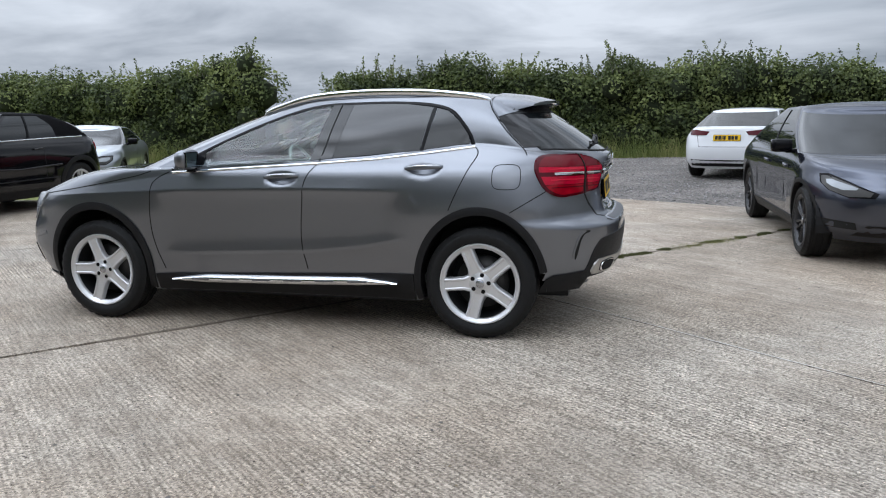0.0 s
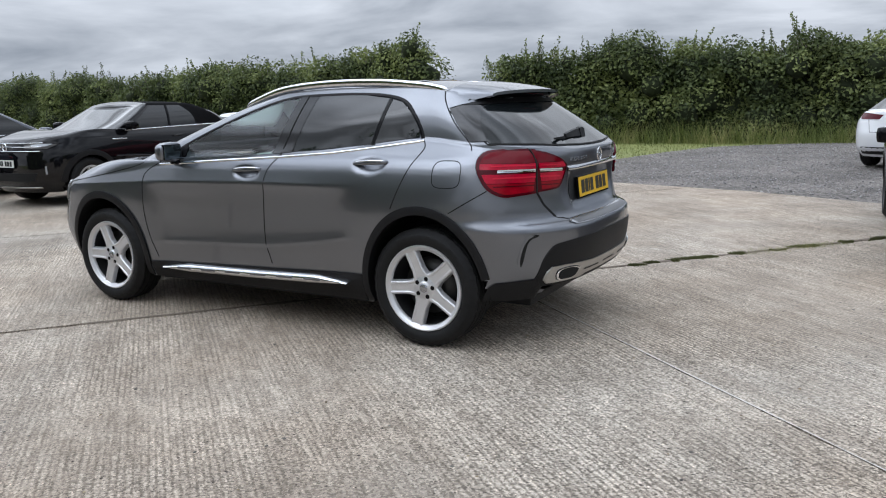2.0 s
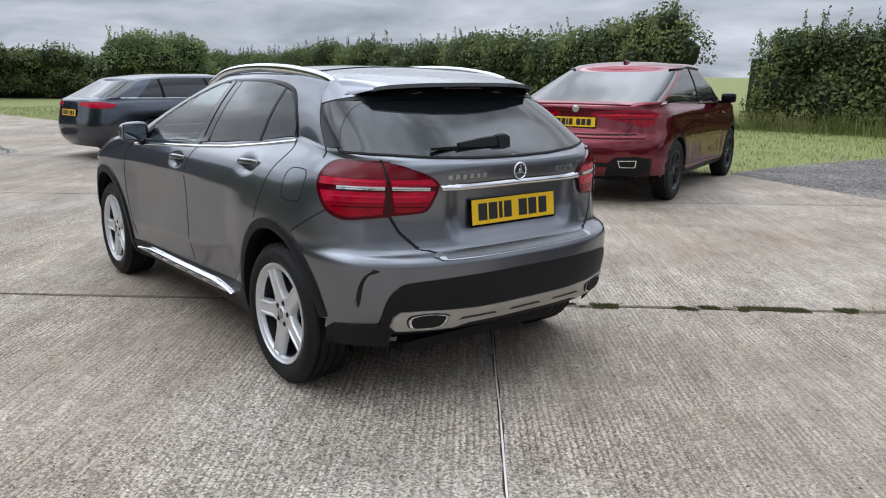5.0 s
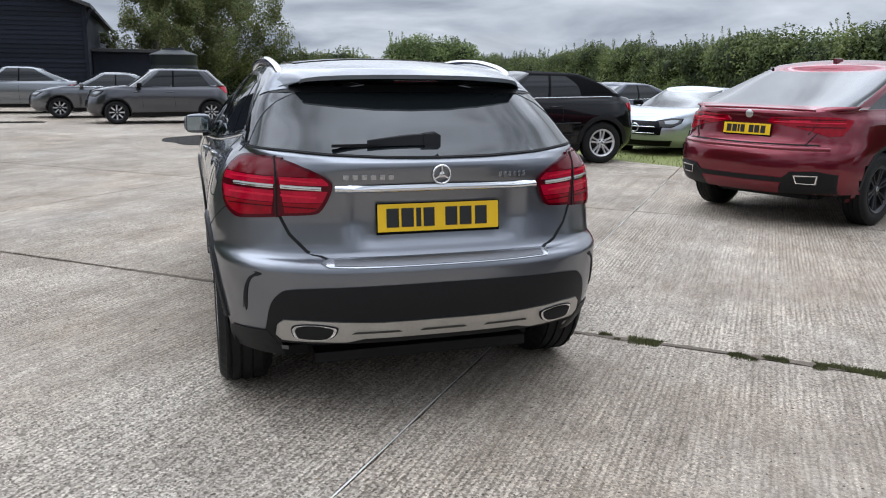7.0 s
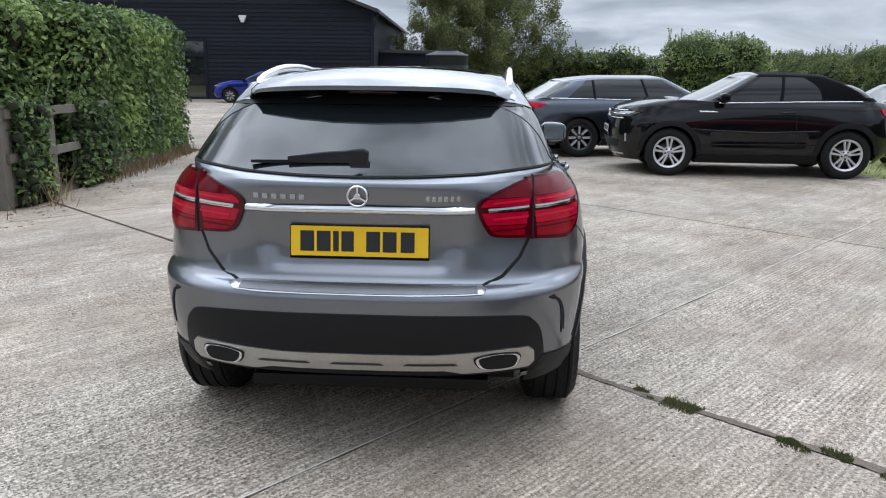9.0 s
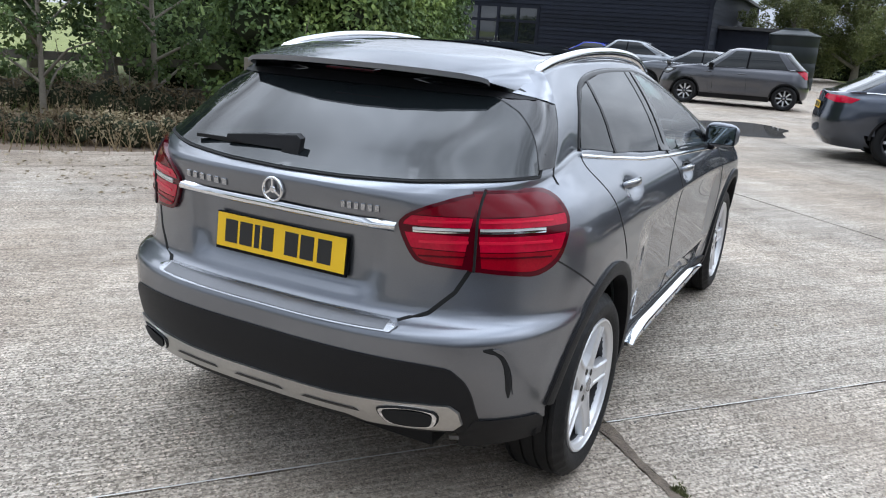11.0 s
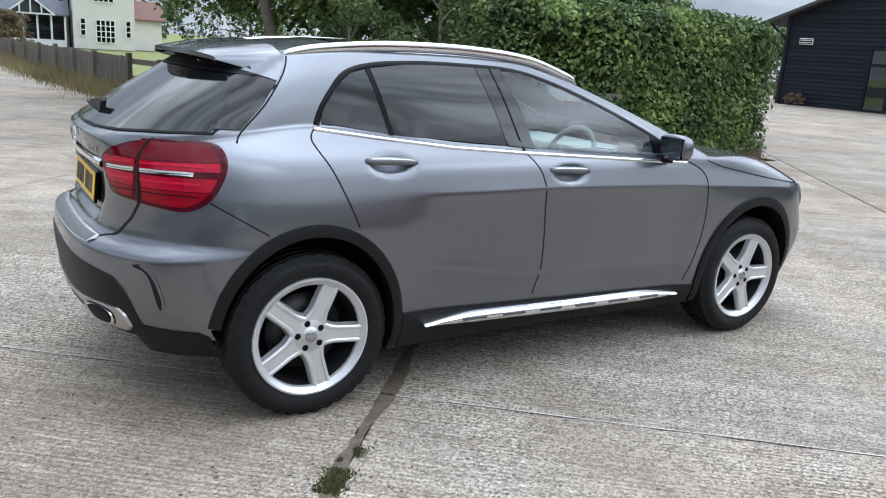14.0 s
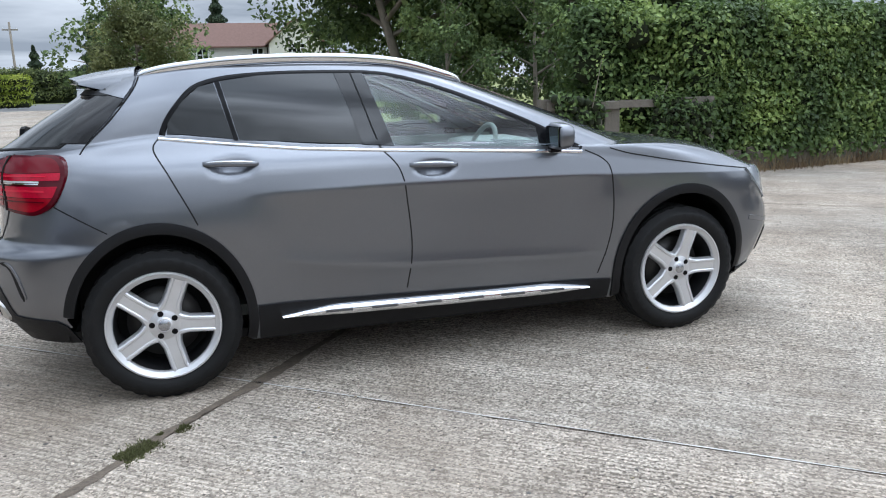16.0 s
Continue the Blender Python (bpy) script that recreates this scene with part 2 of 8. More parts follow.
    L.new(tex(st.outputs[0], 1.0, 3), add.inputs[0])
    fine = tex(co.outputs["Object"], 130, 3)
    L.new(fine, add.inputs[2])
    bp = N.new("ShaderNodeBump")
    bp.inputs["Strength"].default_value, bp.inputs["Distance"].default_value = 0.62, 0.011
    L.new(add.outputs[0], bp.inputs["Height"])
    L.new(bp.outputs[0], b.inputs["Normal"])
    return m


M_CONC = concrete_material("brushed_concrete", radians(-40))
M_JOINT = material("joint_dirt", (0.145, 0.114, 0.086), 0.95, vary=0.75, scale=22, bump=1.0, bump_scale=90)


def gravel_material(name):
    m = bpy.data.materials.new(name)
    m.use_nodes = True
    N, L = m.node_tree.nodes, m.node_tree.links
    b = N["Principled BSDF"]
    b.inputs["Roughness"].default_value = 0.95
    co, mix = N.new("ShaderNodeTexCoord"), N.new("ShaderNodeMixRGB")
    mix.blend_type, mix.inputs[0].default_value = "MULTIPLY", 1.0
    vo, sp, r1, r2, no = (N.new(k) for k in ("ShaderNodeTexVoronoi", "ShaderNodeSeparateColor", "ShaderNodeValToRGB", "ShaderNodeValToRGB", "ShaderNodeTexNoise"))
    vo.inputs["Scale"].default_value = 30
    no.inputs["Scale"].default_value, no.inputs["Detail"].default_value = 0.8, 7
    for n in (vo, no):
        L.new(co.outputs["Object"], n.inputs["Vector"])
    L.new(vo.outputs["Color"], sp.inputs[0])
    L.new(sp.outputs[0], r1.inputs[0])
    L.new(no.outputs["Fac"], r2.inputs[0])
    r1.color_ramp.elements[0].color, r1.color_ramp.elements[1].color = (0.052, 0.047, 0.044, 1), (0.27, 0.25, 0.236, 1)
    r2.color_ramp.elements[0].position, r2.color_ramp.elements[0].color = 0.32, (0.62, 0.60, 0.58, 1)
    r2.color_ramp.elements[1].position, r2.color_ramp.elements[1].color = 0.66, (1.15, 1.12, 1.08, 1)
    L.new(r1.outputs[0], mix.inputs[1])
    L.new(r2.outputs[0], mix.inputs[2])
    L.new(mix.outputs[0], b.inputs["Base Color"])
    bp = N.new("ShaderNodeBump")
    bp.invert = True
    bp.inputs["Strength"].default_value, bp.inputs["Distance"].default_value = 0.8, 0.02
    L.new(vo.outputs["Distance"], bp.inputs["Height"])
    L.new(bp.outputs[0], b.inputs["Normal"])
    return m


M_GRAVEL = gravel_material("dark_gravel")
M_GRASS = material("mown_grass", (0.19, 0.210, 0.062), 0.9, vary=0.45, scale=1.2, bump=0.8, bump_scale=70)
M_BLADE = leaf_material("grass_blade", (0.075, 0.106, 0.026), (0.181, 0.212, 0.064), (0.361, 0.330, 0.149), 0.6)
M_DRY = leaf_material("dry_stalks", (0.128, 0.083, 0.051), (0.255, 0.184, 0.109), (0.383, 0.306, 0.178), 0.8)
M_ROAD = material("road_asphalt", (0.14, 0.14, 0.14), 0.9, vary=0.3, scale=2, bump=0.3)
M_HEDGE = leaf_material("hedge_leaf", (0.038, 0.056, 0.021), (0.112, 0.142, 0.049), (0.262, 0.300, 0.106))
M_IVY = leaf_material("ivy_leaf", (0.043, 0.074, 0.026), (0.125, 0.190, 0.060), (0.330, 0.425, 0.130), 0.55)
M_TREE = leaf_material("tree_leaf", (0.046, 0.076, 0.031), (0.117, 0.173, 0.061), (0.275, 0.357, 0.128))
M_OLIVE = leaf_material("willow_leaf", (0.064, 0.076, 0.028), (0.140, 0.160, 0.058), (0.268, 0.281, 0.115))
M_LIME = leaf_material("golden_hedge_leaf", (0.143, 0.194, 0.020), (0.275, 0.337, 0.041), (0.428, 0.469, 0.092))
M_SEALANT = material("pale_joint_sealant", (0.62, 0.60, 0.56), 0.9, vary=0.3, scale=5)
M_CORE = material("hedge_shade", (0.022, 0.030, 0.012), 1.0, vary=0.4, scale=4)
M_BARK = material("bark", (0.24, 0.21, 0.17), 0.95, vary=0.5, scale=6, bump=0.9, bump_scale=30)
M_FENCE = material("weathered_timber", (0.142, 0.126, 0.103), 0.9, vary=0.45, scale=7, bump=0.5, bump_scale=40, obj=0.3)
M_BARN = material("black_stained_board", (0.0115, 0.014, 0.023), 0.75, spec=0.28, vary=0.4, scale=4, bump=0.3, obj=0.5)
M_BARNROOF = material("dark_slate_roof", (0.05, 0.048, 0.05), 0.7, vary=0.3, scale=4)
M_WHITE = material("white_render", (0.70, 0.68, 0.62), 0.85, vary=0.1, scale=2)
M_FRAME = material("white_frame", (0.8, 0.8, 0.78), 0.5, vary=0.05)
M_TILE = material("clay_tile", (0.165, 0.092, 0.072), 0.85, vary=0.4, scale=6, bump=0.5, bump_scale=25, obj=0.25)
M_SLATE = material("slate_grey", (0.12, 0.13, 0.15), 0.7, vary=0.3, scale=5)
M_TANK = material("green_plastic_tank", (0.010, 0.014, 0.015), 0.5, spec=0.3, vary=0.2, scale=3)


def metallic_paint(name, flake, under, rough=0.36, share=0.62):
    """Fine metal flakes in a dark base, under a clear lacquer."""
    m = bpy.data.materials.new(name)
    m.use_nodes = True
    N, L = m.node_tree.nodes, m.node_tree.links
    N.remove(N["Principled BSDF"])
    fl, di, ck, mx, top, fr = (N.new(k) for k in ("ShaderNodeBsdfGlossy", "ShaderNodeBsdfDiffuse", "ShaderNodeBsdfGlossy", "ShaderNodeMixShader", "ShaderNodeMixShader", "ShaderNodeFresnel"))
    no, co, hs = (N.new(k) for k in ("ShaderNodeTexNoise", "ShaderNodeTexCoord", "ShaderNodeHueSaturation"))
    no.inputs["Scale"].default_value, no.inputs["Detail"].default_value = 420, 2
    L.new(co.outputs["Object"], no.inputs["Vector"])
    ma = N.new("ShaderNodeMath")
    ma.operation, ma.inputs[1].default_value, ma.inputs[2].default_value = "MULTIPLY_ADD", 0.5, 0.75
    L.new(no.outputs["Fac"], ma.inputs[0])
    L.new(ma.outputs[0], hs.inputs["Value"])
    hs.inputs["Color"].default_value = (*flake, 1)
    L.new(hs.outputs[0], fl.inputs["Color"])
    fl.inputs["Roughness"].default_value = rough
    di.inputs["Color"].default_value = (*under, 1)
    ck.inputs["Color"].default_value, ck.inputs["Roughness"].default_value = (1, 1, 1, 1), 0.045
    fr.inputs["IOR"].default_value = 1.5
    mx.inputs[0].default_value = share
    L.new(di.outputs[0], mx.inputs[1])
    L.new(fl.outputs[0], mx.inputs[2])
    L.new(fr.outputs[0], top.inputs[0])
    L.new(mx.outputs[0], top.inputs[1])
    L.new(ck.outputs[0], top.inputs[2])
    L.new(top.outputs[0], N["Material Output"].inputs[0])
    return m


M_PAINT = metallic_paint("grey_metallic_paint", (0.222, 0.233, 0.257), (0.056, 0.058, 0.064), 0.32, 0.77)
M_GLASSDARK = material("privacy_glass", (0.008, 0.010, 0.011), 0.02)
M_GLASSDARK.node_tree.nodes["Principled BSDF"].inputs["IOR"].default_value = 1.6
M_GLASSREAR = material("tailgate_glass", (0.008, 0.010, 0.011), 0.02)
M_GLASSREAR.node_tree.nodes["Principled BSDF"].inputs["IOR"].default_value = 1.45
M_GLASSBARN = material("entrance_glass", (0.012, 0.015, 0.018), 0.02)
M_GLASSBARN.node_tree.nodes["Principled BSDF"].inputs["IOR"].default_value = 1.9
M_BLACK = material("black_plastic", (0.009, 0.009, 0.010), 0.5, spec=0.24, vary=0.2, scale=20, bump=0.15, bump_scale=300)
M_GLOSSBLACK = material("gloss_black", (0.004, 0.004, 0.005), 0.16, spec=0.14)
M_PIANO = material("gloss_black_trim", (0.006, 0.006, 0.007), 0.05, spec=0.5)
# near-black for panel gaps, also painted as shade in hollows and behind spokes
M_GAP_SHADE = material("gap_and_shade_black", (0.006, 0.006, 0.006), 0.9)
M_CHROME = material("chrome", (0.82, 0.83, 0.85), 0.08, 1.0)
M_SATIN = material("satin_silver", (0.50, 0.49, 0.47), 0.32, 0.9, vary=0.22, scale=9, bump=0.05, bump_scale=90)
M_RIM = material("silver_wheel", (0.66, 0.66, 0.67), 0.34, 0.6, vary=0.06, scale=10, coat=0.3)
M_RIMDARK = material("dark_wheel_and_barrel_shade", (0.045, 0.045, 0.048), 0.35, 0.6)
M_BADGE = material("dull_badge", (0.42, 0.43, 0.45), 0.25, 0.9)
M_BADGE_DARK = material("dull_grey_metal", (0.17, 0.172, 0.18), 0.42, 0.8, vary=0.15, scale=20)
M_TYRE = material("tyre_rubber", (0.008, 0.008, 0.0083), 0.62, spec=0.28, vary=0.35, scale=12, bump=0.2, bump_scale=150)
M_STEEL = material("brake_steel", (0.07, 0.068, 0.066), 0.5, 0.8, vary=0.2)
M_RED = material("red_lamp", (0.070, 0.001, 0.006), 0.08, spec=0.25)
M_REDBRIGHT = material("bright_red_lamp", (0.43, 0.003, 0.026), 0.10, spec=0.3, vary=0.6, scale=14)
M_REDMID = material("mid_red_lamp", (0.27, 0.001, 0.010), 0.10, spec=0.25, vary=0.5, scale=20)
M_REDGLOW = material("red_light_guide", (0.60, 0.010, 0.04), 0.2, spec=0.3)
M_REDDARK = material("dark_red_lamp", (0.13, 0.002, 0.008), 0.08, spec=0.25)
M_CLEARLAMP = material("clear_lamp", (0.32, 0.34, 0.36), 0.25, 0.2, coat=0.5)
M_STRIPE = material("clear_lamp_stripe", (0.70, 0.70, 0.71), 0.15, 0.3, coat=1.0)
M_YELLOW = material("yellow_plate", (0.85, 0.52, 0.01), 0.4)
M_WHITEPLATE = material("white_plate", (0.75, 0.75, 0.72), 0.4)
M_INK = material("plate_ink", (0.012, 0.012, 0.012), 0.5)
M_MIRROR = material("mirror_glass", (0.26, 0.31, 0.34), 0.03, 1.0)
M_MOSS = leaf_material("moss", (0.055, 0.060, 0.024), (0.115, 0.122, 0.050), (0.20, 0.20, 0.09), 0.9)
M_SOIL = material("leaf_littered_soil", (0.17, 0.125, 0.09), 0.95, vary=0.7, scale=4, bump=1.0, bump_scale=35)
M_WET = material("wet_concrete", (0.09, 0.085, 0.078), 0.03, vary=0.3, scale=2)
M_BROWN = leaf_material("withered_leaf", (0.105, 0.078, 0.048), (0.215, 0.165, 0.098), (0.34, 0.285, 0.175), 0.7)
M_CONIFER = leaf_material("conifer_needle", (0.02, 0.035, 0.02), (0.045, 0.07, 0.035), (0.09, 0.12, 0.06))
M_SEAT = material("cabin_fabric", (0.20, 0.22, 0.21), 0.8, vary=0.25)
M_DASH = material("cabin_plastic", (0.42, 0.47, 0.46), 0.6, vary=0.15)
M_SOFTTOP = material("black_canvas", (0.008, 0.008, 0.009), 0.95, spec=0.1, vary=0.3, scale=20, bump=0.2, bump_scale=400)
M_GLASS = bpy.data.materials.new("window_glass")
M_GLASS.use_nodes = True
_nt = M_GLASS.node_tree
_b = _nt.nodes["Principled BSDF"]
_b.inputs["Base Color"].default_value = (0.55, 0.66, 0.62, 1)
_b.inputs["Roughness"].default_value = 0.0
_b.inputs["Transmission Weight"].default_value = 1.0
_b.inputs["IOR"].default_value = 1.0
_tr, _gl, _mx, _lw = (_nt.nodes.new(k) for k in ("ShaderNodeBsdfTransparent", "ShaderNodeBsdfGlossy", "ShaderNodeMixShader", "ShaderNodeFresnel"))
_tr.inputs[0].default_value = (0.80, 0.90, 0.87, 1)
_gl.inputs["Roughness"].default_value = 0.01
_lw.inputs["IOR"].default_value = 1.75
_nt.links.new(_lw.outputs[0], _mx.inputs[0])
_nt.links.new(_tr.outputs[0], _mx.inputs[1])
_nt.links.new(_gl.outputs[0], _mx.inputs[2])
_nt.links.new(_mx.outputs[0], _nt.nodes["Material Output"].inputs[0])


# ---- mesh helpers ----
def mesh_of(name, verts, faces, mat, smooth=False):
    me = bpy.data.meshes.new(name)
    me.from_pydata([tuple(v) for v in verts], [], [tuple(f) for f in faces])
    me.materials.append(mat)
    if smooth:
        me.shade_smooth()
    me.update()
    return me


def bm_mesh(name, bm, mat, smooth=False):
    me = bpy.data.meshes.new(name)
    bm.to_mesh(me)
    bm.free()
    me.materials.append(mat)
    if smooth:
        me.shade_smooth()
    return me


def put(name, me, parent=None, label="", m=None):
    ob = new(name, me)
    if m is not None:
        ob.matrix_basis = m
    if parent is not None:
        ob.parent = parent
    return tagged(ob, label) if label else ob


def part(name, bm, mat, parent, label="", smooth=False):
    return put(name, bm_mesh(name, bm, mat, smooth), parent, label)


def thing(name, m, label, category, group="", kind=""):
    ob = new(name)
    ob.matrix_basis = m
    return tagged(ob, label, category, group, kind)


def box_bm(lo, hi, bevel=0.0, bm=None):
    b = bm or bmesh.new()
    lo, hi = Vector(lo), Vector(hi)
    got = bmesh.ops.create_cube(b, size=1.0, matrix=Matrix.LocRotScale((lo + hi) / 2, None, hi - lo))
    if bevel:
        edges = list({e for v in got["verts"] for e in v.link_edges})
        bmesh.ops.bevel(b, geom=edges, offset=bevel, segments=2, profile=0.7, affect="EDGES")
    return b


def lathe(profile, n, axis="Y"):
    """Turn a list of (radius, along) round an axis."""
    verts, faces = [], []
    k = len(profile)
    for i in range(n):
        a = 2 * math.pi * i / n
        for r, h in profile:
            c, s = r * math.cos(a), r * math.sin(a)
            verts.append((c, h, s) if axis == "Y" else (c, s, h))
    for i in range(n):
        j = (i + 1) % n
        for p in range(k - 1):
            faces.append((i * k + p, i * k + p + 1, j * k + p + 1, j * k + p))
    return verts, faces


SLOPES = {}


def interp(x, table):
    """Smooth lookup in a list of (x, y), without overshoot."""
    if x <= table[0][0]:
        return table[0][1]
    if x >= table[-1][0]:
        return table[-1][1]
    got = SLOPES.get(id(table))
    if got is None or got[0] is not table:
        n = len(table)
        sec = [(table[i + 1][1] - table[i][1]) / max(1e-6, table[i + 1][0] - table[i][0]) for i in range(n - 1)]
        m = [sec[0]] + [0.0 if sec[i - 1] * sec[i] <= 0 else 2 * sec[i - 1] * sec[i] / (sec[i - 1] + sec[i]) for i in range(1, n - 1)] + [sec[-1]]
        got = SLOPES[id(table)] = (table, m)
    m = got[1]
    for i in range(len(table) - 1):
        (a, p), (b, q) = table[i], table[i + 1]
        if x <= b:
            h = b - a
            f = (x - a) / h
            return p * (1 + 2 * f) * (1 - f) ** 2 + q * f * f * (3 - 2 * f) + h * (m[i] * f * (1 - f) ** 2 - m[i + 1] * f * f * (1 - f))
    return table[-1][1]


# ---- cars ----
class Car:
    """A car in its own frame: x ahead, y to its left, z up, the middle of the wheelbase at 0."""

    def __init__(self, root, spec, mats, fine=1.0):
        self.root, self.k, self.m, self.fine = root, spec, mats, fine
        self.shell()

    def nodes(self):
        k, f = self.k, self.fine
        nr, nm, nf = int(24 * f), int(100 * f), int(24 * f)
        out = []
        for i in range(nr):
            a = (i / nr) ** 1.0 * math.pi / 2
            out.append(("r", math.cos(a) ** (2 / k["n_rear"]), math.sin(a) ** (2 / k["n_rear"])))
        for i in range(nm + 1):
            out.append(("m", i / nm, 1.0))
        for i in range(1, nf + 1):
            a = (1 - i / nf) * math.pi / 2
            out.append(("f", math.cos(a) ** (2 / k["n_front"]), math.sin(a) ** (2 / k["n_front"])))
        return out

    @staticmethod
    def place(node, xr, xf, ar, af, w):
        kind, c, e = node
        if kind == "r":
            return xr + ar - c * ar, e * w
        if kind == "m":
            return xr + ar + (xf - af - xr - ar) * c, w
        return xf - af + c * af, e * w

    def shell(self):
        k = self.k
        nodes = self.nodes()
        rows = []
        nlow, ndeck, ngh, nroof = int(22 * self.fine) + 2, 8, int(14 * self.fine) + 2, 8
        zb = k["z_low"]
        mean_r, mean_f = k["x_rear"][len(k["x_rear"]) // 2][1], k["x_front"][len(k["x_front"]) // 2][1]
        flank = k.get("flank", lambda x, z: 0.0)
        for i in range(nlow + 1):
            v, row = i / nlow, []
            for nd in nodes:
                x0, _ = self.place(nd, mean_r, mean_f, k["a_rear"], k["a_front"], 1)
                zt = interp(x0, k["z_top"])
                z = k["levels"](x0, v, zb, zt) if "levels" in k else zb + (zt - zb) * v
                x, y = self.place(nd, interp(z, k["x_rear"]), interp(z, k["x_front"]), k["a_rear"], k["a_front"], interp(z, k["half"]))
                fade = min(1.0, y / (0.6 * interp(z, k["half"])))
                if "dent" in k:
                    x += k["dent"](x, y, z)
                row.append((x, y + flank(x, z) * fade, z))
            rows.append(row)
        top = rows[-1]
        base, edge = [], []
        for nd, t in zip(nodes, top):
            x, y = self.place(nd, k["gh_rear"][0][1], k["gh_front"][0][1], k["ga_rear"], k["ga_front"], 1)
            w0 = interp(interp(x, k["z_top"]), k["half"]) - 0.012
            base.append((x, y * w0, interp(x, k["z_base"])))
            x, y = self.place(nd, k["gh_rear"][-1][1], k["gh_front"][-1][1], k.get("gt_rear", k["ga_rear"] * 0.9), k["ga_front"] * 0.85, k["w_top"])
            edge.append((x, y, interp(x, k["z_edge"])))
        for i in range(1, ndeck + 1):
            w = i / ndeck
            row = []
            for a, b in zip(top, base):
                far = math.hypot(a[0] - b[0], a[1] - b[1])
                ws = w
                crown = 0.075 * min(1.0, far) * math.sin(math.pi * w) if a[0] > 0 else 0.03 * min(1.0, far) * math.sin(math.pi * w)
                row.append((a[0] + (b[0] - a[0]) * ws, a[1] + (b[1] - a[1]) * ws, a[2] + (b[2] - a[2]) * ws + crown))
            rows.append(row)
        for i in range(1, ngh + 1):
            v, row = i / ngh, []
            for nd, b, e in zip(nodes, base, edge):
                ar, af = k["ga_rear"] + (k.get("gt_rear", k["ga_rear"] * 0.9) - k["ga_rear"]) * v, k["ga_front"] * (1 - 0.15 * v)
                wb = interp(interp(b[0], k["z_top"]), k["half"]) - 0.012
                bow = 0.022 * math.sin(math.pi * v)
                w = wb + (k["w_top"] - wb) * v + bow
                x, y = self.place(nd, interp(v, k["gh_rear"]), interp(v, k["gh_front"]), ar, af, w)
                z = b[2] + (e[2] - b[2]) * v
                row.append((x, y, z))
            rows.append(row)
        last = rows[-1]
        for i in range(1, nroof + 1):
            t = i / nroof
            t = 1 - (1 - t) ** 1.5
            row = []
            for x, y, z in last:
                c = k["crown"] * min(1.0, y / (0.8 * k["w_top"]))
                row.append((x, y * (1 - t), z + c * (1 - (1 - t) ** 2.2)))
            rows.append(row)
        # mirror into one full ring of columns
        n = len(nodes)
        grid = [[(x, y, z) for x, y, z in r] + [(x, -y, z) for x, y, z in reversed(r[1:-1])] for r in rows]
        self.grid = grid
        c = len(grid[0])
        verts = [v for r in grid for v in r]
        faces = [(i * c + j, i * c + (j + 1) % c, (i + 1) * c + (j + 1) % c, (i + 1) * c + j) for i in range(len(grid) - 1) for j in range(c)]
        faces = [f[::-1] for f in faces]
        self.verts, self.faces = verts, faces
        self.tree = BVHTree.FromPolygons([Vector(v) for v in verts], faces, epsilon=0.0)
        cut = k.get("cut", lambda p: False)
        wheels = [(s * k["wb"] / 2) for s in (-1, 1)]
        keep = []
        gz = k.get("glaze")
        first, nr, nm = nlow + ndeck, int(24 * self.fine), int(100 * self.fine)
        nf, half_n = int(24 * self.fine), len(nodes)
        panes = {}
        for idx, f in enumerate(faces):
            if gz:
                i, j = divmod(idx, c)
                side = 1 if j < half_n - 1 else -1
                jj = j if side > 0 else c - 1 - j
                slot = None
                if first <= i < first + ngh - 1:
                    if jj >= nr + nm + gz.get("a_pillar", 2):
                        slot = ("windscreen", 0)
                    elif jj < nr - gz.get("d_pillar", 2):
                        slot = ("rear_window", 0) if gz["rear_rows"][0] <= i - first < ngh - gz["rear_rows"][1] else None
                    elif nr + gz["side"][0] * nm <= jj < nr + gz["side"][1] * nm and i > first - 1:
                        slot = ("side_window", side)
                if slot is None and gz.get("canvas") and i >= first and jj < nr + nm + 1:
                    slot = ("canvas_roof", 0) if i >= first + ngh - 1 or jj < nr + gz["side"][0] * nm else None
                if slot:
                    panes.setdefault(slot, []).append(f)
                    continue
            p = (Vector(verts[f[0]]) + Vector(verts[f[1]]) + Vector(verts[f[2]]) + Vector(verts[f[3]])) / 4
            arch = any(math.hypot((p.x - wx) / k.get("arch_w", 1.0), p.z - k["r"]) < k["r_arch"] for wx in wheels) and abs(p.y) > 0.45 and p.z < k["r"] + k["r_arch"]
            if not arch and not cut(p):
                keep.append(f)
        bm = bmesh.new()
        vs = [bm.verts.new(v) for v in verts]
        for f in keep:
            try:
                bm.faces.new([vs[i] for i in f])
            except ValueError:
                pass
        bmesh.ops.remove_doubles(bm, verts=bm.verts[:], dist=0.0005)
        loose = [v for v in bm.verts if not v.link_faces]
        bmesh.ops.delete(bm, geom=loose, context="VERTS")
        bmesh.ops.recalc_face_normals(bm, faces=bm.faces[:])
        part("body", bm, self.m["paint"], self.root, k["paint_label"], True)
        for (nm_, side), fs in panes.items():
            used = sorted({q for f in fs for q in f})
            at_ = {q: n_ for n_, q in enumerate(used)}
            me = mesh_of(nm_, [verts[q] for q in used], [[at_[q] for q in f] for f in fs], M_SOFTTOP if nm_ == "canvas_roof" else M_GLASSDARK, True)
            put(nm_, me, self.root, "black folding canvas roof" if nm_ == "canvas_roof" else "")
        # floor pan and dark wheel wells
        w, zb = interp(zb, k["half"]) - 0.05, k["z_low"]
        bm = box_bm((-k["wb"] / 2 - 0.5, -0.5, zb - 0.01), (k["wb"] / 2 + 0.5, 0.5, zb + 0.04), 0.01)
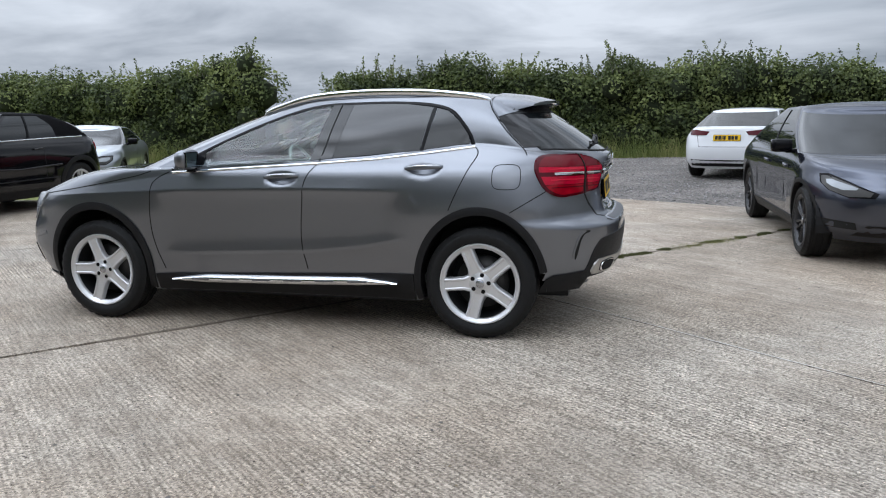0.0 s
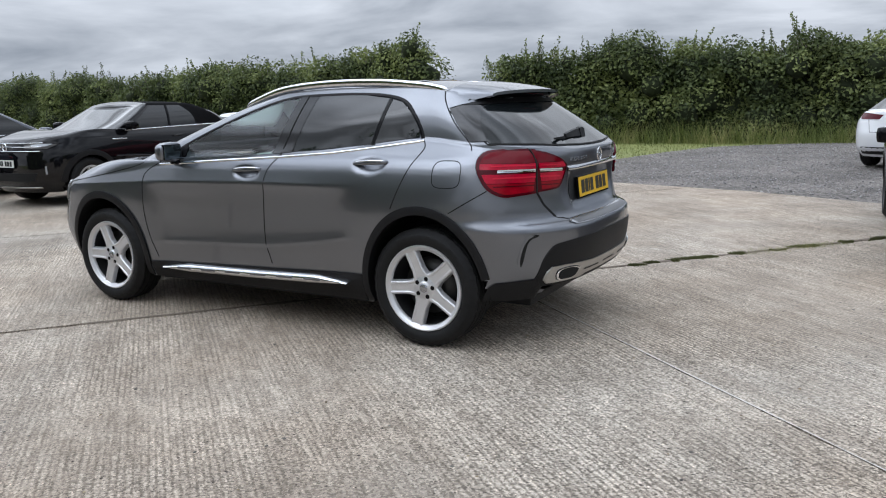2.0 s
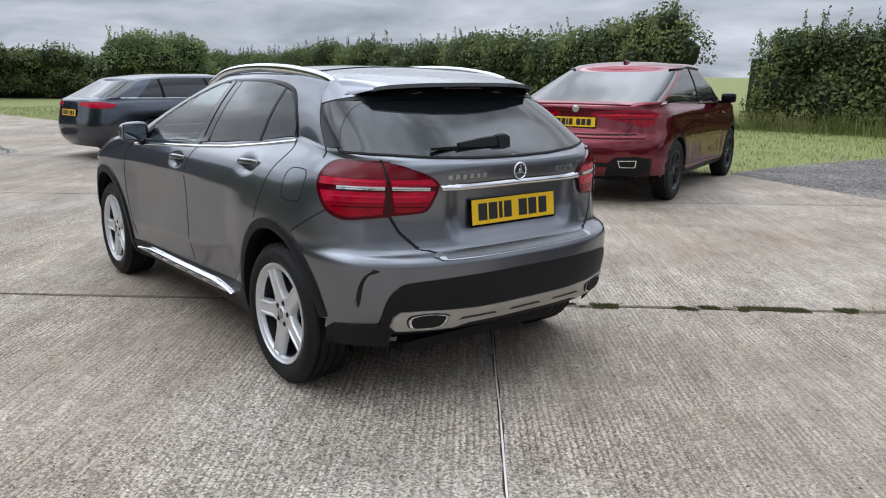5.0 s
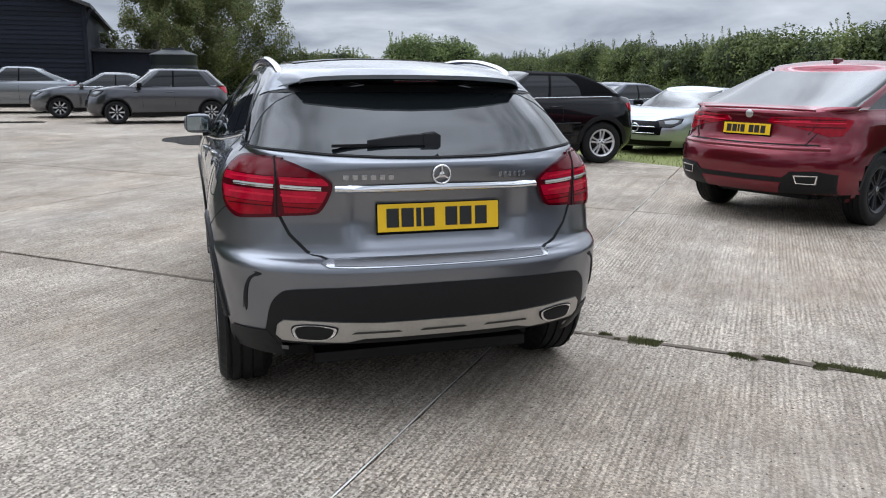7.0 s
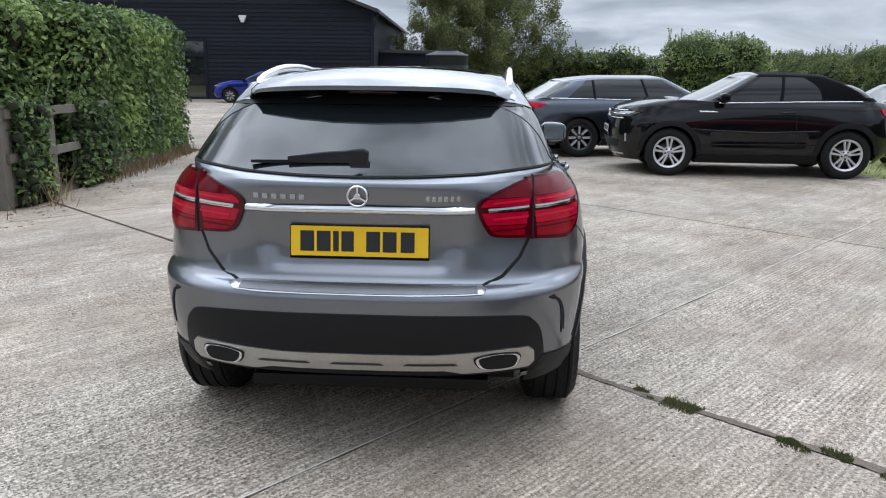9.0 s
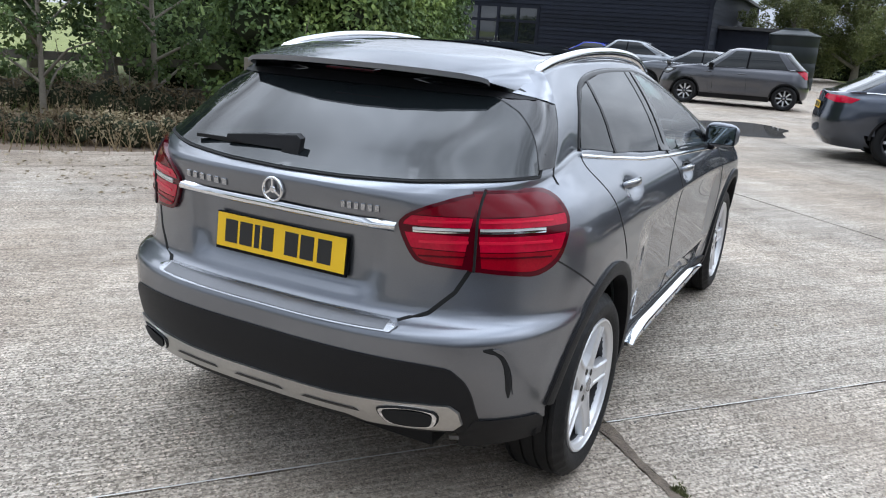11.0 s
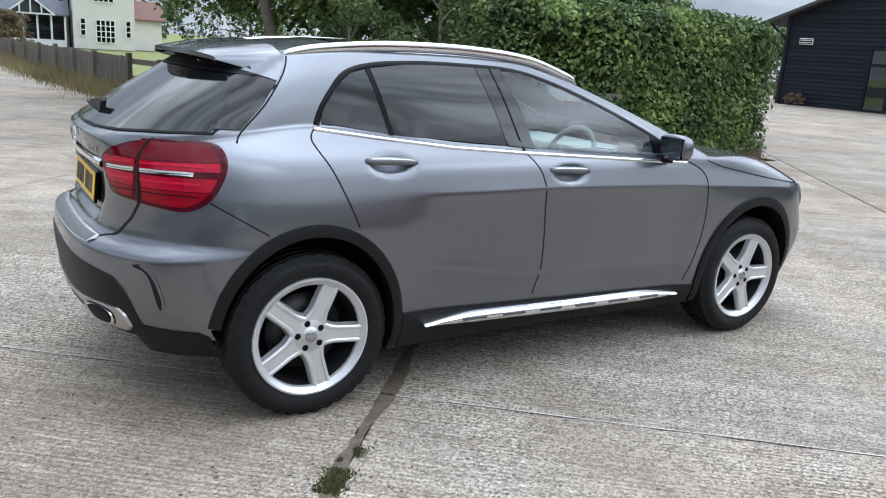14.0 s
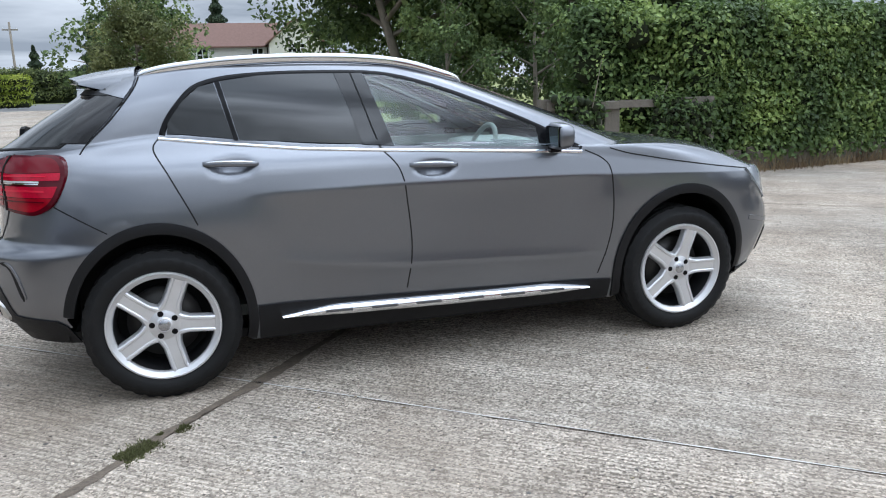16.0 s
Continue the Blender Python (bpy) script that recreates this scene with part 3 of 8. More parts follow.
        box_bm((-k["wb"] / 2 + k["r_arch"] * 0.95, -w, zb - 0.02), (k["wb"] / 2 - k["r_arch"] * 0.95, w, zb + 0.05), 0.01, bm)
        box_bm((mean_r + 0.55, -w + 0.28, zb), (-k["wb"] / 2 - k["r_arch"] * 0.9, w - 0.28, zb + 0.05), 0.01, bm)
        if k.get("pan"):
            box_bm((-k["wb"] / 2 - 0.25, -0.62, k["pan"]), (k["wb"] / 2 + 0.35, 0.62, zb), 0.02, bm)
        part("underbody", bm, M_BLACK, self.root)
        for wx in wheels:
            for s in (1, -1):
                verts, faces = [], []
                for i in range(19):
                    a = math.pi * (i / 18 * 1.08 - 0.05)
                    r = k["r_arch"] + 0.015
                    for y in (interp(k["r"], k["half"]) - 0.045, 0.42):
                        verts.append((wx + k.get("arch_w", 1.0) * r * math.cos(a), s * y, k["r"] + r * math.sin(a)))
                faces = [(2 * i, 2 * i + 1, 2 * i + 3, 2 * i + 2) for i in range(18)]
                faces.append(tuple(2 * i + 1 for i in range(19)))
                put("wheel_well", mesh_of("wheel_well", verts, faces, M_BLACK), self.root)

    # -- things laid on the shell --
    def ray(self, d, u, z):
        """The point of the shell met when looking along -d, at u across and z up. d as ("turn", x): u is the angle round an upright axis at x, from the tail."""
        if d[0] == "turn":
            a = math.radians(u)
            out = Vector((-math.cos(a), math.sin(a), 0))
            hit, nrm, _, _ = self.tree.ray_cast(Vector((d[1], 0, z)) + out * 6, -out)
            if hit is None:
                return None
            return hit, (nrm if nrm.dot(out) > 0 else -nrm)
        d = Vector(d).normalized()
        side = Vector((-d.y, d.x, 0))
        hit, nrm, _, _ = self.tree.ray_cast(side * u + Vector((0, 0, z)) + d * 6, -d)
        if hit is None:
            return None
        if nrm.dot(d) < 0:
            nrm = -nrm
        return hit, nrm

    def patch(self, name, poly, d, mat, lift=0.004, step=0.05, rim=0.012, label="", parent=None, smooth=True, shadow=True):
        """A sheet cut to the outline poly (across, up), laid on the shell seen along -d."""
        bm = bmesh.new()
        f = bm.faces.new([bm.verts.new((p[0], p[1], 0)) for p in poly])
        xs, zs = [p[0] for p in poly], [p[1] for p in poly]
        stepz, turned = step, d[0] == "turn"
        if turned:
            step *= 60
        x = math.floor(min(xs) / step) * step + step
        while x < max(xs):
            bmesh.ops.bisect_plane(bm, geom=bm.verts[:] + bm.edges[:] + bm.faces[:], plane_co=(x, 0, 0), plane_no=(1, 0, 0))
            x += step
        z = math.floor(min(zs) / stepz) * stepz + stepz
        while z < max(zs):
            bmesh.ops.bisect_plane(bm, geom=bm.verts[:] + bm.edges[:] + bm.faces[:], plane_co=(0, z, 0), plane_no=(0, 1, 0))
            z += stepz
        bad = []
        for v in bm.verts:
            got = self.ray(d, v.co.x, v.co.y)
            if got is None:
                bad.append(v)
                continue
            v.co = got[0] + got[1] * lift
        if bad:
            bmesh.ops.delete(bm, geom=bad, context="VERTS")
        bmesh.ops.recalc_face_normals(bm, faces=bm.faces[:])
        dv = Vector((-1, 0, 0)) if turned else Vector(d)
        if sum((fc.normal.dot(dv) * fc.calc_area() for fc in bm.faces), 0.0) < 0:
            bmesh.ops.reverse_faces(bm, faces=bm.faces[:])
        if rim:
            edges = [e for e in bm.edges if e.is_boundary]
            ret = bmesh.ops.extrude_edge_only(bm, edges=edges)
            bm.normal_update()
            inward = -dv.normalized() * (lift + rim)
            for g in ret["geom"]:
                if isinstance(g, bmesh.types.BMVert):
                    g.co += inward
        ob = part(name, bm, mat, parent or self.root, label, smooth)
        if smooth:
            ob.data.set_sharp_from_angle(angle=radians(38))
        if not shadow:
            ob.visible_shadow = False
        return ob

    def strip(self, name, pts, d, width, mat, lift=0.002, thick=0.004, step=0.04, label="", parent=None, closed=False, taper=False):
        """A ribbon along a line on the shell."""
        line = []
        pts = list(pts) + ([pts[0]] if closed else [])
        for a, b in zip(pts, pts[1:]):
            m = max(1, int(math.hypot(b[0] - a[0], b[1] - a[1]) / step))
            line += [(a[0] + (b[0] - a[0]) * i / m, a[1] + (b[1] - a[1]) * i / m) for i in range(m)]
        line.append(pts[-1])
        got = [self.ray(d, *p) for p in line]
        got = [g for g in got if g]
        verts, faces = [], []
        for i, (p, nrm) in enumerate(got):
            q = got[min(i + 1, len(got) - 1)][0] - got[max(i - 1, 0)][0]
            across = nrm.cross(q).normalized()
            w = width / 2
            if taper:
                f = i / max(1, len(got) - 1)
                w *= min(1.0, 0.25 + 5 * f, 0.25 + 5 * (1 - f))
            deep = lift - thick - 0.003
            prof = ((-1, deep), (-0.9, deep + (lift - deep) * 0.62), (-0.55, lift - (lift - deep) * 0.08), (0, lift), (0.55, lift - (lift - deep) * 0.08), (0.9, deep + (lift - deep) * 0.62), (1, deep)) if thick > 0.005 else ((-1, deep), (-0.8, lift), (0.8, lift), (1, deep))
            for s, h in prof:
                verts.append(p + across * s * w + nrm * h)
        c = len(prof)
        for i in range(len(got) - 1):
            for j in range(c - 1):
                faces.append((c * i + j, c * i + j + 1, c * i + j + c + 1, c * i + j + c))
        faces += [tuple(range(c)), tuple(c * (len(got) - 1) + j for j in range(c))]
        me = mesh_of(name, verts, faces, mat)
        bm = bmesh.new()
        bm.from_mesh(me)
        bmesh.ops.recalc_face_normals(bm, faces=bm.faces[:])
        bm.to_mesh(me)
        bm.free()
        if thick > 0.005:
            me.shade_smooth()
            me.set_sharp_from_angle(angle=radians(60))
        return put(name, me, parent or self.root, label)

    def ring_patch(self, name, cx, cz, r0, r1, a0, a1, s, mat, lift, n=28):
        """A curved band round a wheel arch."""
        verts, faces = [], []
        for i in range(n + 1):
            a = radians(a0 + (a1 - a0) * i / n)
            pts = []
            for r in (r1, (r0 + r1) / 2, r0):
                x, z = cx + r * self.k.get("arch_w", 1.0) * math.cos(a), cz + r * math.sin(a)
                got = self.ray((0, s, 0), -x * s, z)
                y = got[0].y if got and got[0].y * s > 0.45 else s * 0.8
                pts.append((x, y, z))
            y = max(abs(p[1]) for p in pts)
            o, mdl, inn = pts
            verts += [(o[0], o[1] - s * 0.01, o[2]), (o[0], o[1] + s * lift, o[2]), (mdl[0], s * max(abs(mdl[1]), abs(o[1]) - 0.01) + s * lift * 1.4, mdl[2]),
                      (inn[0], s * max(abs(inn[1]), abs(o[1]) - 0.015) + s * lift, inn[2]), (inn[0], s * (y - 0.05), inn[2])]
        for i in range(n):
            for j in range(4):
                f = (5 * i + j, 5 * i + j + 1, 5 * i + j + 6, 5 * i + j + 5)
                faces.append(f if s < 0 else f[::-1])
        me = mesh_of(name, verts, faces, mat, True)
        me.set_sharp_from_angle(angle=radians(40))
        return put(name, me, self.root)


def spoke_star(n, r0, r1, w0, w1, depth, turn, dish, split=False, star=False):
    """Spokes of a wheel, facing +y; angles from turn degrees."""
    bm = bmesh.new()
    for i in range(n):
        a = radians(turn + 360 / n * i)
        u, v = Vector((math.cos(a), 0, math.sin(a))), Vector((-math.sin(a), 0, math.cos(a)))
        spread = ((-0.5, 0.5) if split else (0,))
        for sp in spread:
            secs = []
            for f in (0.0, 0.12, 0.22, 0.34, 0.6, 0.85, 1.0):
                r = r0 + (r1 - r0) * f
                w = w0 + (w1 - w0) * f + (0.050 * max(0.0, 1 - f / 0.36) ** 1.5 if star else 0.0)
                if f == 1:
                    w = w1 * 1.12
                if split:
                    w *= 0.42
                y = dish * (1 - f) ** 1.5
                off = v * (sp * (0.35 + 0.65 * f) * (w1 if split else 0) * 0.9)
                c = u * r + Vector((0, -y, 0)) + off
                sink = 0.005 * min(1.0, f * 3)
                secs.append([c + v * w * j - Vector((0, h, 0)) for j, h in ((-0.56, depth), (-0.47, 0.006), (-0.40, 0.0), (-0.30, 0.0), (-0.24, sink), (0.24, sink), (0.30, 0.0), (0.40, 0.0), (0.47, 0.006), (0.56, depth))])
            grid = [[bm.verts.new(p) for p in s] for s in secs]
            for s, t in zip(grid, grid[1:]):
                for j in range(9):
                    bm.faces.new((s[j], t[j], t[j + 1], s[j + 1]))
    bmesh.ops.recalc_face_normals(bm, faces=bm.faces[:])
    for f in bm.faces:
        if f.normal.y < -0.5:
            f.normal_flip()
    return bm


def add_wheel(car, x, s, r, width, y_out, style, steer=0.0):
    """One wheel: tyre with grooves, rim, barrel darkened for its shadow, spokes, hub, nuts, brake disc."""
    root = new("wheel")
    root.parent = car.root
    root.matrix_basis = Matrix.Translation((x, s * (y_out - width / 2), r)) @ Matrix.Rotation(radians(steer), 4, "Z") @ (Matrix.Identity(4) if s > 0 else Matrix.Diagonal((1, -1, 1, 1)))
    h = width / 2
    rr = style["rim"]
    prof = [(rr - 0.012, h - 0.028), (rr + 0.006, h - 0.008), (rr + (r - rr) * 0.35, h + 0.004), (rr + (r - rr) * 0.62, h + 0.002), (r - 0.026, h - 0.006), (r - 0.008, h - 0.024)]
    for g in range(4):
        c = h - 0.045 - g * (2 * h - 0.09) / 3
        prof += [(r - 0.001, c + 0.018), (r - 0.001, c + 0.006), (r - 0.009, c + 0.004), (r - 0.009, c - 0.004), (r - 0.001, c - 0.006)] if g < 4 else []
    prof += [(r - 0.008, -h + 0.024), (rr + (r - rr) * 0.5, -h), (rr - 0.012, -h + 0.03)]
    turns = 108
    v, f = lathe(prof, turns)
    step_n = len(prof)
    for i in range(turns):
        if i % 3 == 0:
            for j in (4, 5, 6, step_n - 4, step_n - 3):
                x_, y_, z_ = v[i * step_n + j]
                k_ = 1 - (0.007 if j != 4 else 0.004) / math.hypot(x_, z_)
                v[i * step_n + j] = (x_ * k_, y_, z_ * k_)
    me = mesh_of("tyre", v, f, M_TYRE, True)
    me.set_sharp_from_angle(angle=radians(35))
    put("tyre", me, root)
    v, f = lathe([(rr + 0.004, h - 0.016), (rr, h - 0.004), (rr - 0.007, h - 0.003), (rr - 0.011, h - 0.009), (rr - 0.024, h - 0.013), (rr - 0.030, h - 0.020), (rr - 0.032, h - 0.036)], 64)
    me = mesh_of("rim", v, f, style["mat"], True)
    me.set_sharp_from_angle(angle=radians(40))
    rim = put("rim", me, root)
    # barrel in a darker material than the lip: shadow inside the rim as colour
    v, f = lathe([(rr - 0.0315, h - 0.034), (rr - 0.038, h - 0.07), (rr - 0.042, -h + 0.03)], 48)
    put("barrel", mesh_of("barrel", v, f, M_RIMDARK, True), rim)
    bm = spoke_star(style["n"], 0.045, rr - 0.012, style["w0"], style["w1"], 0.032, style["turn"], style["dish"], style.get("split", False), style.get("star", False))
    bmesh.ops.translate(bm, verts=bm.verts[:], vec=(0, h - 0.014, 0))
    part("spokes", bm, style.get("mat_face", style["mat"]), rim)
    hub = h - 0.014 - style["dish"]
    v, f = lathe([(0.0001, hub + 0.010), (0.031, hub + 0.009), (0.036, hub + 0.004), (0.040, hub + 0.0015), (0.068, hub + 0.0012), (0.078, hub - 0.006), (0.082, hub - 0.05)], 32)
    me = mesh_of("hub", v, f, style["mat"], True)
    me.set_sharp_from_angle(angle=radians(40))
    put("hub", me, rim)
    v, f = lathe([(0.0001, hub + 0.0125), (0.024, hub + 0.0125), (0.027, hub + 0.0095)], 24)
    put("hub_cap", mesh_of("hub_cap", v, f, M_BADGE, True), rim)
    for i in range(5):
        a = radians(style["turn"] + 36 + 72 * i)
        c = Vector((0.054 * math.cos(a), hub, 0.054 * math.sin(a)))
        v, f = lathe([(0.0001, 0.0035), (0.012, 0.0035), (0.015, 0.0), (0.015, -0.02)], 12)
        put("wheel_nut", mesh_of("wheel_nut", [Vector(q) + c for q in v], f, M_GLOSSBLACK), rim)
    v, f = lathe([(0.07, 0.012), (0.165, 0.012), (0.165, -0.012), (0.07, -0.012)], 40)
    put("brake_disc", mesh_of("brake_disc", v, f, M_STEEL, True), root)
    # dark disc added as the unlit hollow between the spokes
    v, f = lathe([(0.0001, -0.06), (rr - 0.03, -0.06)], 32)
    put("wheel_back", mesh_of("wheel_back", v, f, M_GAP_SHADE), root)
    return root


STYLE_HERO = dict(rim=0.250, mat=M_RIM, n=5, w0=0.080, w1=0.080, turn=68, dish=0.014, star=True)


def plate(car, d, u, z, w, h, mat, bars, tilt, lift=0.012, frame=True):
    """A number plate: backing, coloured face and plain bars."""
    got = car.ray(d, u, z)
    if not got:
        return
    p, dv = got[0], Vector(d).normalized()
    side = Vector((-dv.y, dv.x, 0))
    up = (Vector((0, 0, 1)) - dv * tilt).normalized()
    m = Matrix((side, up, side.cross(up))).transposed().to_4x4()
    m.translation = p + dv * lift
    root = new("number_plate")
    root.parent, root.matrix_basis = car.root, m
    part("plate_holder", box_bm((-w / 2 - 0.004, -h / 2 - 0.011, -0.012), (w / 2 + 0.004, h / 2 + 0.004, 0.002), 0.002), M_GLOSSBLACK, root)
    part("plate_face", box_bm((-w / 2, -h / 2, 0.002), (w / 2, h / 2, 0.005), 0.001), mat, root)
    n = len(bars)
    for x0, x1 in bars:
        part("bar", box_bm((x0 * w, -h * 0.34, 0.005), (x1 * w, h * 0.34, 0.0065)), M_INK, root)
    return root


PLATE_BARS = [(-0.43, -0.33), (-0.31, -0.21), (-0.19, -0.15), (-0.13, -0.04), (0.05, 0.15), (0.17, 0.27), (0.30, 0.40)]


def smooth_line(pts, n=6):
    """Points rounded into a flowing line."""
    out = []
    for i in range(len(pts) - 1):
        p0, p1, p2, p3 = (Vector(pts[max(0, min(len(pts) - 1, j))]) for j in (i - 1, i, i + 1, i + 2))
        for k in range(n):
            t = k / n
            out.append(tuple(0.5 * ((2 * p1) + (p2 - p0) * t + (2 * p0 - 5 * p1 + 4 * p2 - p3) * t * t + (3 * p1 - p0 - 3 * p2 + p3) * t ** 3)))
    out.append(tuple(pts[-1]))
    return out


def in_poly(x, y, poly):
    c = False
    for (x1, y1), (x2, y2) in zip(poly, poly[1:] + poly[:1]):
        if (y1 > y) != (y2 > y) and x < (x2 - x1) * (y - y1) / (y2 - y1) + x1:
            c = not c
    return c


def bell(v, c, w):
    return math.exp(-(((v - c) / w) ** 2))


# side windows of the main car, outline in x and z
FRONT_PANE = [(-0.235, 1.100), (0.60, 1.055), (0.545, 1.140), (0.283, 1.258), (0.0, 1.368), (-0.22, 1.428), (-0.33, 1.436)]
REAR_PANE = [(-0.95, 1.155), (-0.385, 1.112), (-0.478, 1.447), (-0.78, 1.449), (-1.012, 1.420)]
QUARTER_PANE = [(-1.262, 1.196), (-0.975, 1.160), (-1.040, 1.414), (-1.11, 1.396), (-1.20, 1.322), (-1.254, 1.250)]
SCREEN = [(-0.62, 1.09), (0.62, 1.09), (0.50, 1.43), (-0.50, 1.43)]


def hero_cut(p):
    if abs(p.y) > 0.45 and in_poly(p.x, p.z, FRONT_PANE) and p.z > 1.1:
        return True
    if p.z < (0.335 if p.x > -1.98 else 0.398) and p.x < -1.68:
        return True
    return p.x > 0.12 and p.z > 1.12 and in_poly(p.y, p.z, SCREEN)


def upper_crease(x):
    return interp(x, CREASE_HI)


def lower_crease(x):
    return interp(x, CREASE_LO)


CREASE_HI = [(-2.2, 0.905), (-0.8, 0.915), (-0.2, 0.922), (0.5, 0.912), (0.95, 0.900), (1.35, 0.885), (1.8, 0.860), (2.2, 0.83)]
CREASE_LO = [(-2.2, 0.60), (-0.9, 0.605), (-0.6, 0.560), (-0.2, 0.518), (0.2, 0.500), (0.8, 0.480), (2.2, 0.48)]
HANDLES = ((-1.0, 1.052), (-0.055, 0.998))


def ease(v, a, b):
    f = max(0.0, min(1.0, (v - a) / (b - a)))
    return f * f * (3 - 2 * f)


def hero_levels(x, v, zb, zt):
    """Rows of the flank, so that one lies along each crease."""
    lo, hi = lower_crease(x), upper_crease(x)
    if v <= 0.34:
        return zb + (lo - zb) * v / 0.34
    if v <= 0.74:
        return lo + (hi - lo) * (v - 0.34) / 0.40
    return hi + (zt - hi) * (v - 0.74) / 0.26


def hero_flank(x, z):
    door = ease(x, -1.0, -0.72) * (1 - ease(x, 0.70, 0.98))
    hi = z - upper_crease(x)
    lo = z - lower_crease(x)
    y = 0.010 * ease(x, -0.95, -0.45) * (1 - ease(x, 1.5, 1.95)) * math.exp(-abs(hi) / (0.10 if hi < 0 else 0.05))
    if hi < 0:
        y -= 0.026 * door * (1 - math.exp(hi / 0.10))
    y += 0.017 * door * math.exp(-abs(lo) / (0.09 if lo > 0 else 0.06))
    y += 0.014 * (bell(x, 1.35, 0.5) + bell(x, -1.35, 0.5)) * bell(z, 0.80, 0.16)
    for hx, hz in HANDLES:
        e = 1 - ((x - hx - 0.004) / 0.118) ** 2 - ((z - hz + 0.012) / 0.044) ** 2
        if e > 0:
            y -= 0.024 * e ** 1.1
    return y


def hero_dent(x, y, z):
    """The pressed hollow round the number plate."""
    if x > -1.8:
        return 0.0
    w = 0.405 - 0.35 * max(0.0, 0.86 - z)
    return 0.026 * (1 - ease(abs(y), w - 0.075, w)) * ease(z, 0.752, 0.80) * (1 - ease(z, 1.000, 1.016))


HERO = dict(
    wb=2.70, r=0.347, r_arch=0.447, arch_w=0.875, pan=0.165, z_low=0.215, n_rear=2.9, n_front=3.0, a_rear=0.72, a_front=0.78, paint_label="dark grey metallic paint",
    x_rear=[(0.20, -1.96), (0.30, -2.06), (0.40, -2.13), (0.50, -2.16), (0.60, -2.172), (0.69, -2.168), (0.715, -2.145), (0.735, -2.09), (0.78, -2.076), (0.90, -2.064), (1.0, -2.072), (1.05, -2.081), (1.09, -2.084), (1.115, -2.080)],
    x_front=[(0.20, 1.98), (0.30, 2.10), (0.42, 2.165), (0.53, 2.20), (0.60, 2.195), (0.72, 2.15), (0.82, 2.125), (0.88, 2.08), (0.94, 2.01)],
    half=[(0.20, 0.815), (0.30, 0.868), (0.42, 0.886), (0.60, 0.898), (0.75, 0.902), (0.90, 0.895), (1.0, 0.878), (1.05, 0.856), (1.10, 0.815), (1.15, 0.760), (1.19, 0.718)],
    z_top=[(-2.2, 1.106), (-1.9, 1.115), (-1.6, 1.15), (-1.29, 1.178), (-0.95, 1.142), (-0.6, 1.108), (0.0, 1.078), (0.65, 1.035), (0.95, 1.008), (1.2, 0.975), (1.36, 0.955), (1.55, 0.932), (1.75, 0.908), (1.9, 0.885), (2.0, 0.868), (2.25, 0.835)],
    z_base=[(-2.1, 1.116), (-1.6, 1.165), (-1.29, 1.192), (-0.6, 1.122), (0.0, 1.090), (0.65, 1.050), (1.2, 1.045)],
    gh_rear=[(0, -2.058), (0.12, -2.002), (0.5, -1.85), (0.85, -1.70), (1.0, -1.64)],
    gh_front=[(0, 1.17), (0.3, 0.87), (0.6, 0.55), (0.85, 0.27), (1.0, 0.08)],
    ga_rear=0.62, gt_rear=0.36, ga_front=0.43, w_top=0.585, crown=0.045,
    z_edge=[(-1.7, 1.375), (-1.55, 1.405), (-1.36, 1.455), (-1.0, 1.487), (-0.6, 1.492), (-0.2, 1.478), (0.1, 1.448)],
    cut=hero_cut, flank=hero_flank, levels=hero_levels, dent=hero_dent,
)


